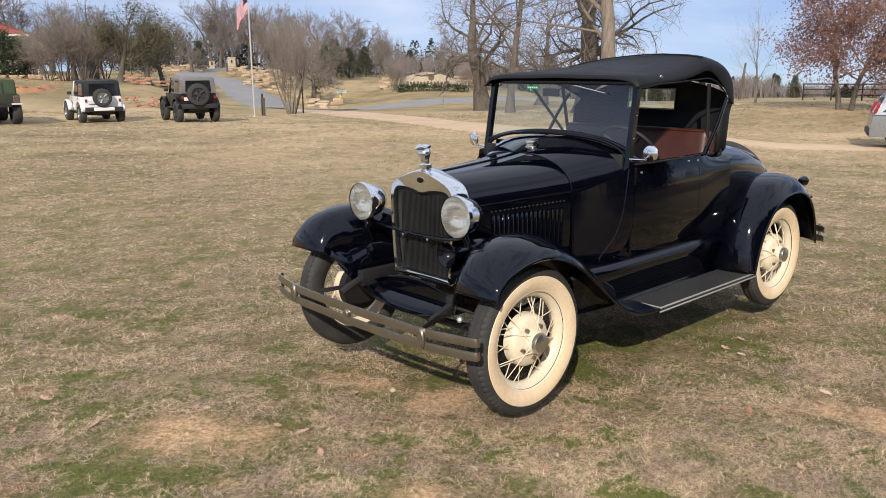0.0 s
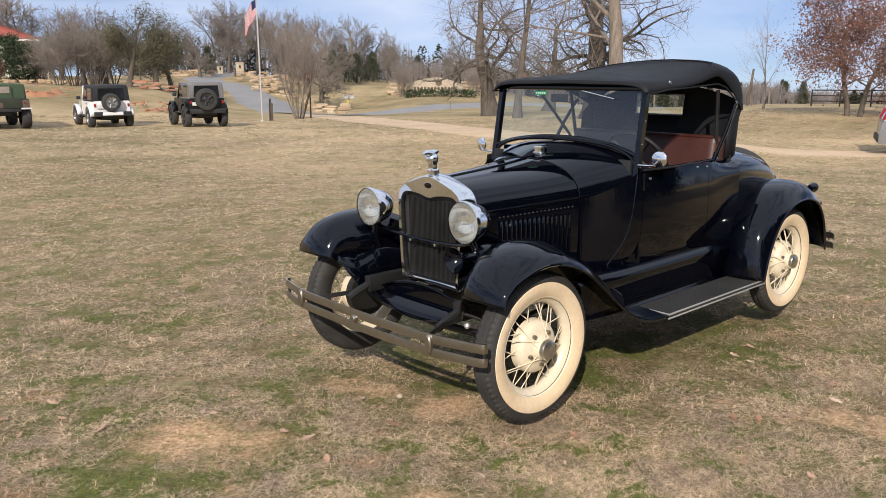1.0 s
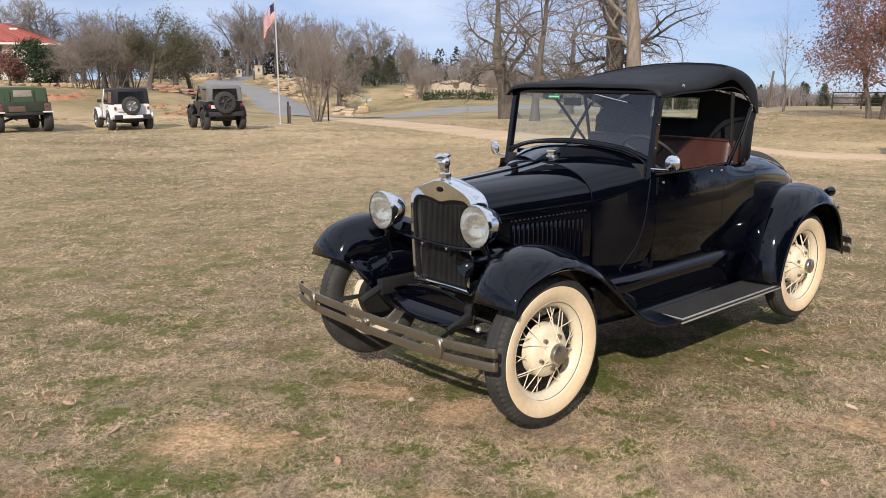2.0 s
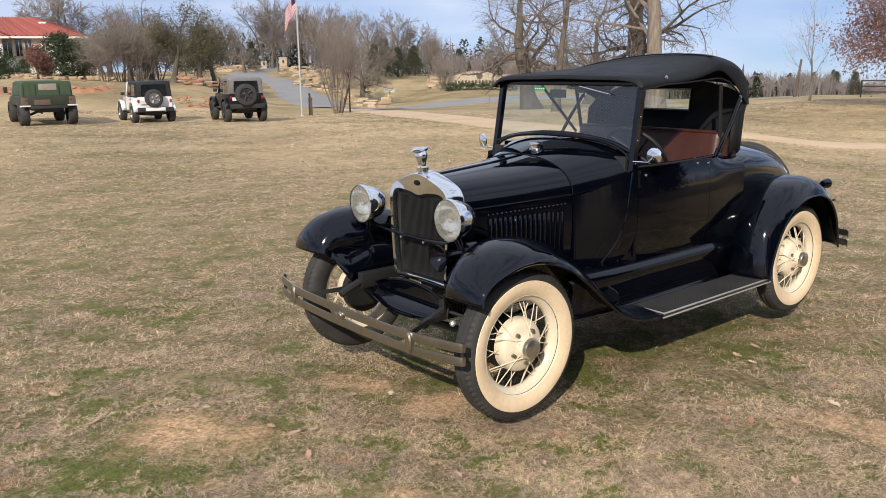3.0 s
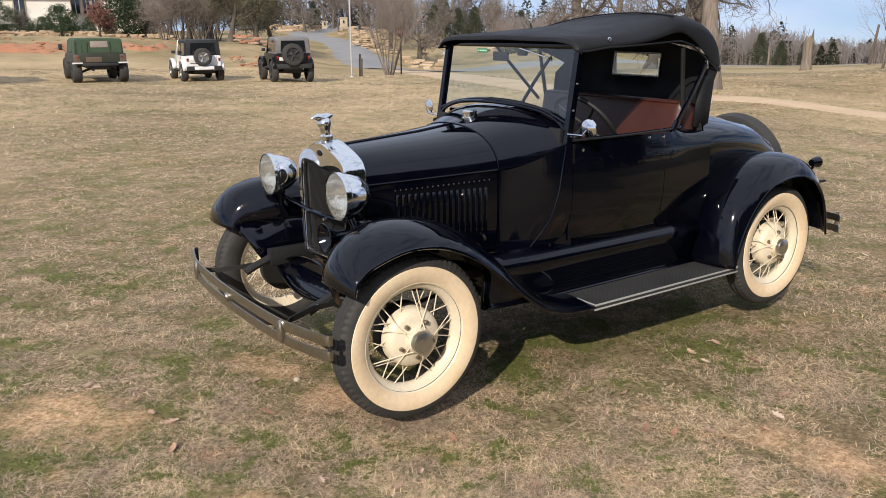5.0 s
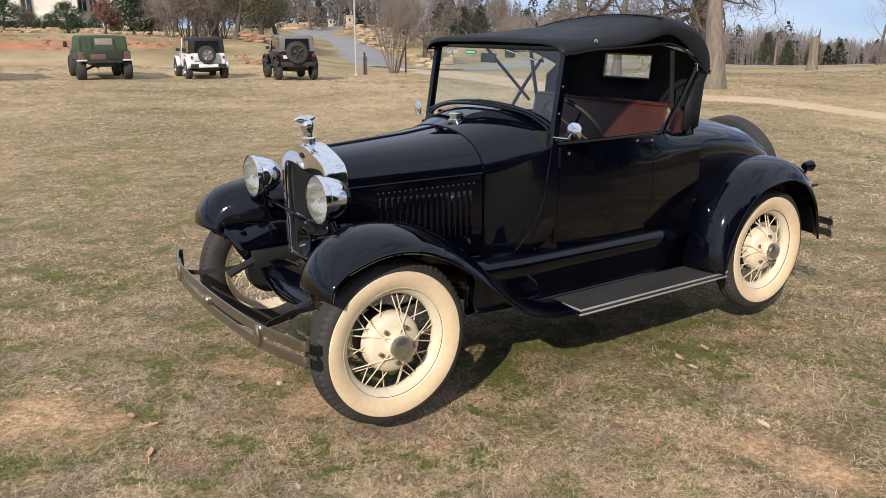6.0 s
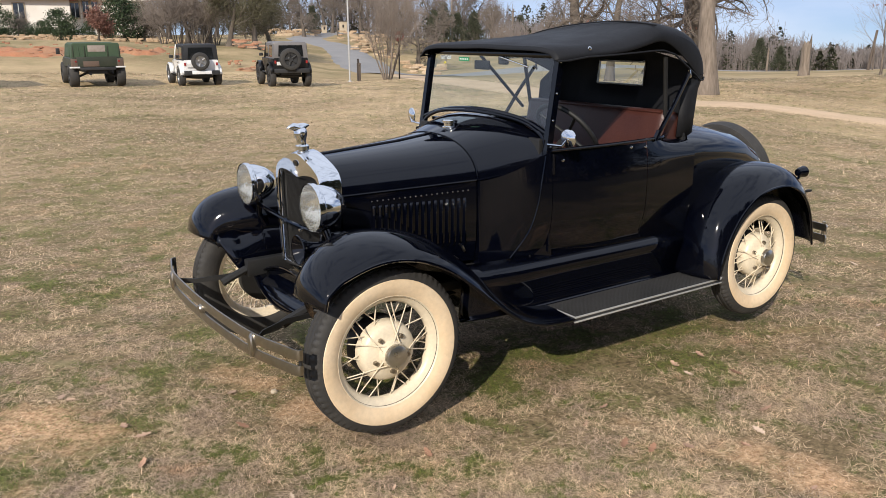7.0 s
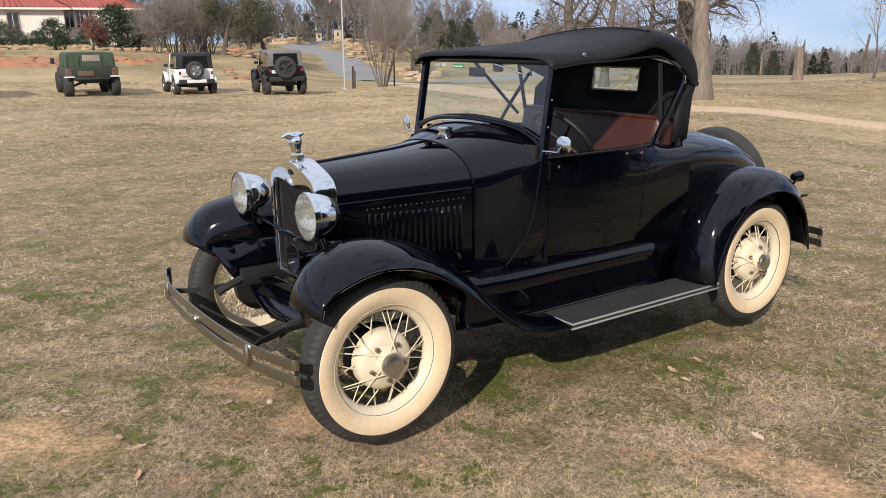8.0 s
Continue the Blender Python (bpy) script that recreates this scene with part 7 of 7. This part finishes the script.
def sward(name, seed, count, near, far, half, length, width, step, fine):
    """Short bent blades strewn over the field round the car, sparser and larger with distance."""
    rs = np.random.RandomState(seed)
    d = near * (far / near) ** rs.rand(count)
    b = np.radians((rs.rand(count) * 2 - 1) * half)
    x = P0.x + d * (np.cos(b) * FWD.x + np.sin(b) * RGT.x)
    y = P0.y + d * (np.cos(b) * FWD.y + np.sin(b) * RGT.y)
    thick_here = 0.50 + 1.3 * field(lambda p, q: noise.noise(Vector((p * 2.4, q * 2.4, 5))) + 0.6 * noise.noise(Vector((p * 6.1, q * 6.1, 2))) + 0.25, x, y, step)
    bare = np.zeros(len(x))
    for px, py, r in BARE:
        q = np.hypot(x - px, y - py) / r + 0.5 * np.sin(x * 17 + py * 5) * np.sin(y * 19 + px * 3) + 0.3 * np.sin(x * 41 + y * 33)
        bare = np.maximum(bare, np.clip(1.35 - q, 0, 1))
    keep = (rs.rand(len(x)) > 0.80 * bare) & (rs.rand(len(x)) < thick_here)
    x, y, d, bare = x[keep], y[keep], d[keep], bare[keep]
    n = len(x)
    z = field(ground_z, x, y, step)
    a = rs.rand(n) * 2 * np.pi
    grow = np.where(d < 5, 1.0, 1.0 + 0.11 * (d - 5)) * (1 - 0.4 * bare)
    ln = length * (0.35 + 1.3 * rs.rand(n) ** 1.8) * grow
    wd = width * (0.5 + 0.9 * rs.rand(n)) * (0.35 + 0.22 * d)
    lies = rs.rand(n) < 0.62
    tilt = np.radians(np.where(lies, 2 + 10 * rs.rand(n), 8 + 40 * rs.rand(n) ** 1.5 / (1 + np.maximum(0, d - 8) * 0.05)))
    dx, dy, dz = np.cos(a) * np.cos(tilt), np.sin(a) * np.cos(tilt), np.sin(tilt)
    sx, sy = -np.sin(a), np.cos(a)
    bend = rs.randn(n) * 0.45
    base = np.stack([x, y, z - 0.003 + np.where(lies, 0.010 * rs.rand(n), 0)], 1)
    way = np.stack([dx, dy, dz], 1)
    side = np.stack([sx, sy, np.zeros(n)], 1)
    tip = base + way * ln[:, None] * np.array([1, 1, 0.65]) + side * (bend * ln * 0.6)[:, None]
    i = np.arange(n)
    me = bpy.data.meshes.new(name)
    if fine:
        mid_p = base + way * (ln * 0.55)[:, None] + side * (bend * ln * 0.16)[:, None]
        V = np.concatenate([base - side * wd[:, None], base + side * wd[:, None], mid_p + side * (wd * 0.8)[:, None], mid_p - side * (wd * 0.8)[:, None], tip], 0)
        loops = np.concatenate([np.stack([i, i + n, i + 2 * n, i + 3 * n], 1).ravel(), np.stack([i + 3 * n, i + 2 * n, i + 4 * n], 1).ravel()])
        starts = np.concatenate([i * 4, 4 * n + i * 3])
    else:
        V = np.concatenate([base - side * wd[:, None], base + side * wd[:, None], tip], 0)
        loops = np.stack([i, i + n, i + 2 * n], 1).ravel()
        starts = i * 3
    me.vertices.add(len(V))
    me.vertices.foreach_set("co", V.astype(np.float32).ravel())
    me.loops.add(len(loops))
    me.loops.foreach_set("vertex_index", loops.astype(np.int32))
    me.polygons.add(len(starts))
    me.polygons.foreach_set("loop_start", starts.astype(np.int32))
    me.update(calc_edges=True)
    me.validate()
    me.materials.append(BLADE)
    return new(name, me)


BLADE = blade_material()
for seed, count, near, far, half, length, width, step, fine in ((1, 700000, 2.0, 6.5, 37, 0.042, 0.00080, 0.12, True), (2, 800000, 6.4, 48.0, 37, 0.045, 0.0012, 0.3, False)):
    g = sward("grass", seed, count, near, far, half, length, width, step, fine)
    tagged(g, "short dry straw-coloured grass with green tufts", "grass", kind="stuff")

DEAD_LEAF = varied("fallen_leaf", [(0.26, 0.13, 0.075), (0.62, 0.43, 0.30), (0.38, 0.19, 0.11), (0.70, 0.55, 0.41), (0.46, 0.27, 0.17)], 0.8, island=False)


def oak_leaf(seed):
    """A curled lobed oak leaf, 10 cm long."""
    rng = random.Random(seed)
    bm = bmesh.new()
    outline = []
    shift = rng.random() * 2
    for k in range(25):
        t = k / 24
        lobe = 0.72 + 0.28 * math.cos(2 * math.pi * 3.4 * t + shift) * (0.4 + 0.8 * rng.random())
        w = 0.026 * math.sin(math.pi * min(1, 0.04 + t * 0.96)) ** 0.85 * lobe + 0.0012
        outline.append((t * 0.10 - 0.05, w))
    curl = 0.35 + 1.1 * rng.random()
    twist = rng.gauss(0, 3.5)
    rows = [[Vector((x, s * w, 0.004 + curl * 9 * (s * w) ** 2 + curl * 3.5 * x * x + twist * x * s * w)) for s in (-1, -0.45, 0, 0.45, 1)] for x, w in outline]
    loft(rows, bm=bm)
    me = bpy.data.meshes.new("fallen_leaf")
    bm.to_mesh(me)
    bm.free()
    me.polygons.foreach_set("use_smooth", [True] * len(me.polygons))
    me.materials.append(DEAD_LEAF)
    return me


leaf_shapes = [oak_leaf(s) for s in range(6)]
rng = random.Random(77)
placed = [(0.94, -0.1), (0.89, 0.04), (1.7, -1.59), (1.66, -1.34), (0.96, 0.31), (0.48, 0.2), (-0.84, 1.35), (-1.04, 1.54), (-1.99, 0.86), (-1.76, 0.87), (-1.63, 1.52), (-1.92, 1.14), (-0.9, 1.457), (0.39, -0.19), (-1.04, 1.03), (1.59, -0.8)]
for k in range(260):
    if k < len(placed):
        x, y = placed[k]
        sc = 0.80
    else:
        dd, bb = 1.4 + 8.0 * rng.random() ** 1.3, radians(rng.uniform(-36, 36))
        q = P0 + dd * (math.cos(bb) * FWD + math.sin(bb) * RGT)
        x, y, sc = q.x, q.y, 0.22 + 0.50 * rng.random() ** 1.6
        if -3.2 < x < 0.5 and -0.8 < y < 0.8:
            continue
    o = new("fallen_leaf", leaf_shapes[k % 6])
    o.matrix_basis = pose(x, y, ground_z(x, y) + 0.012, rng.gauss(0, 9), rng.gauss(0, 9), rng.uniform(0, 360)) @ Matrix.Scale(sc, 4)
    tagged(o, "curled brown oak leaf lying on the grass", "leaf", "fallen oak leaves")
e = part("pale_stone", lathe([(0, 0.03), (0.02, 0.026), (0.032, 0.012), (0.03, -0.01)], n=9, axis="z"), LIME)
e.matrix_basis = pose(0.20, -0.09, ground_z(0.20, -0.09) + 0.002) @ Matrix.Scale(0.6, 4)
tagged(e, "small pale stone lying in the grass", "stone")
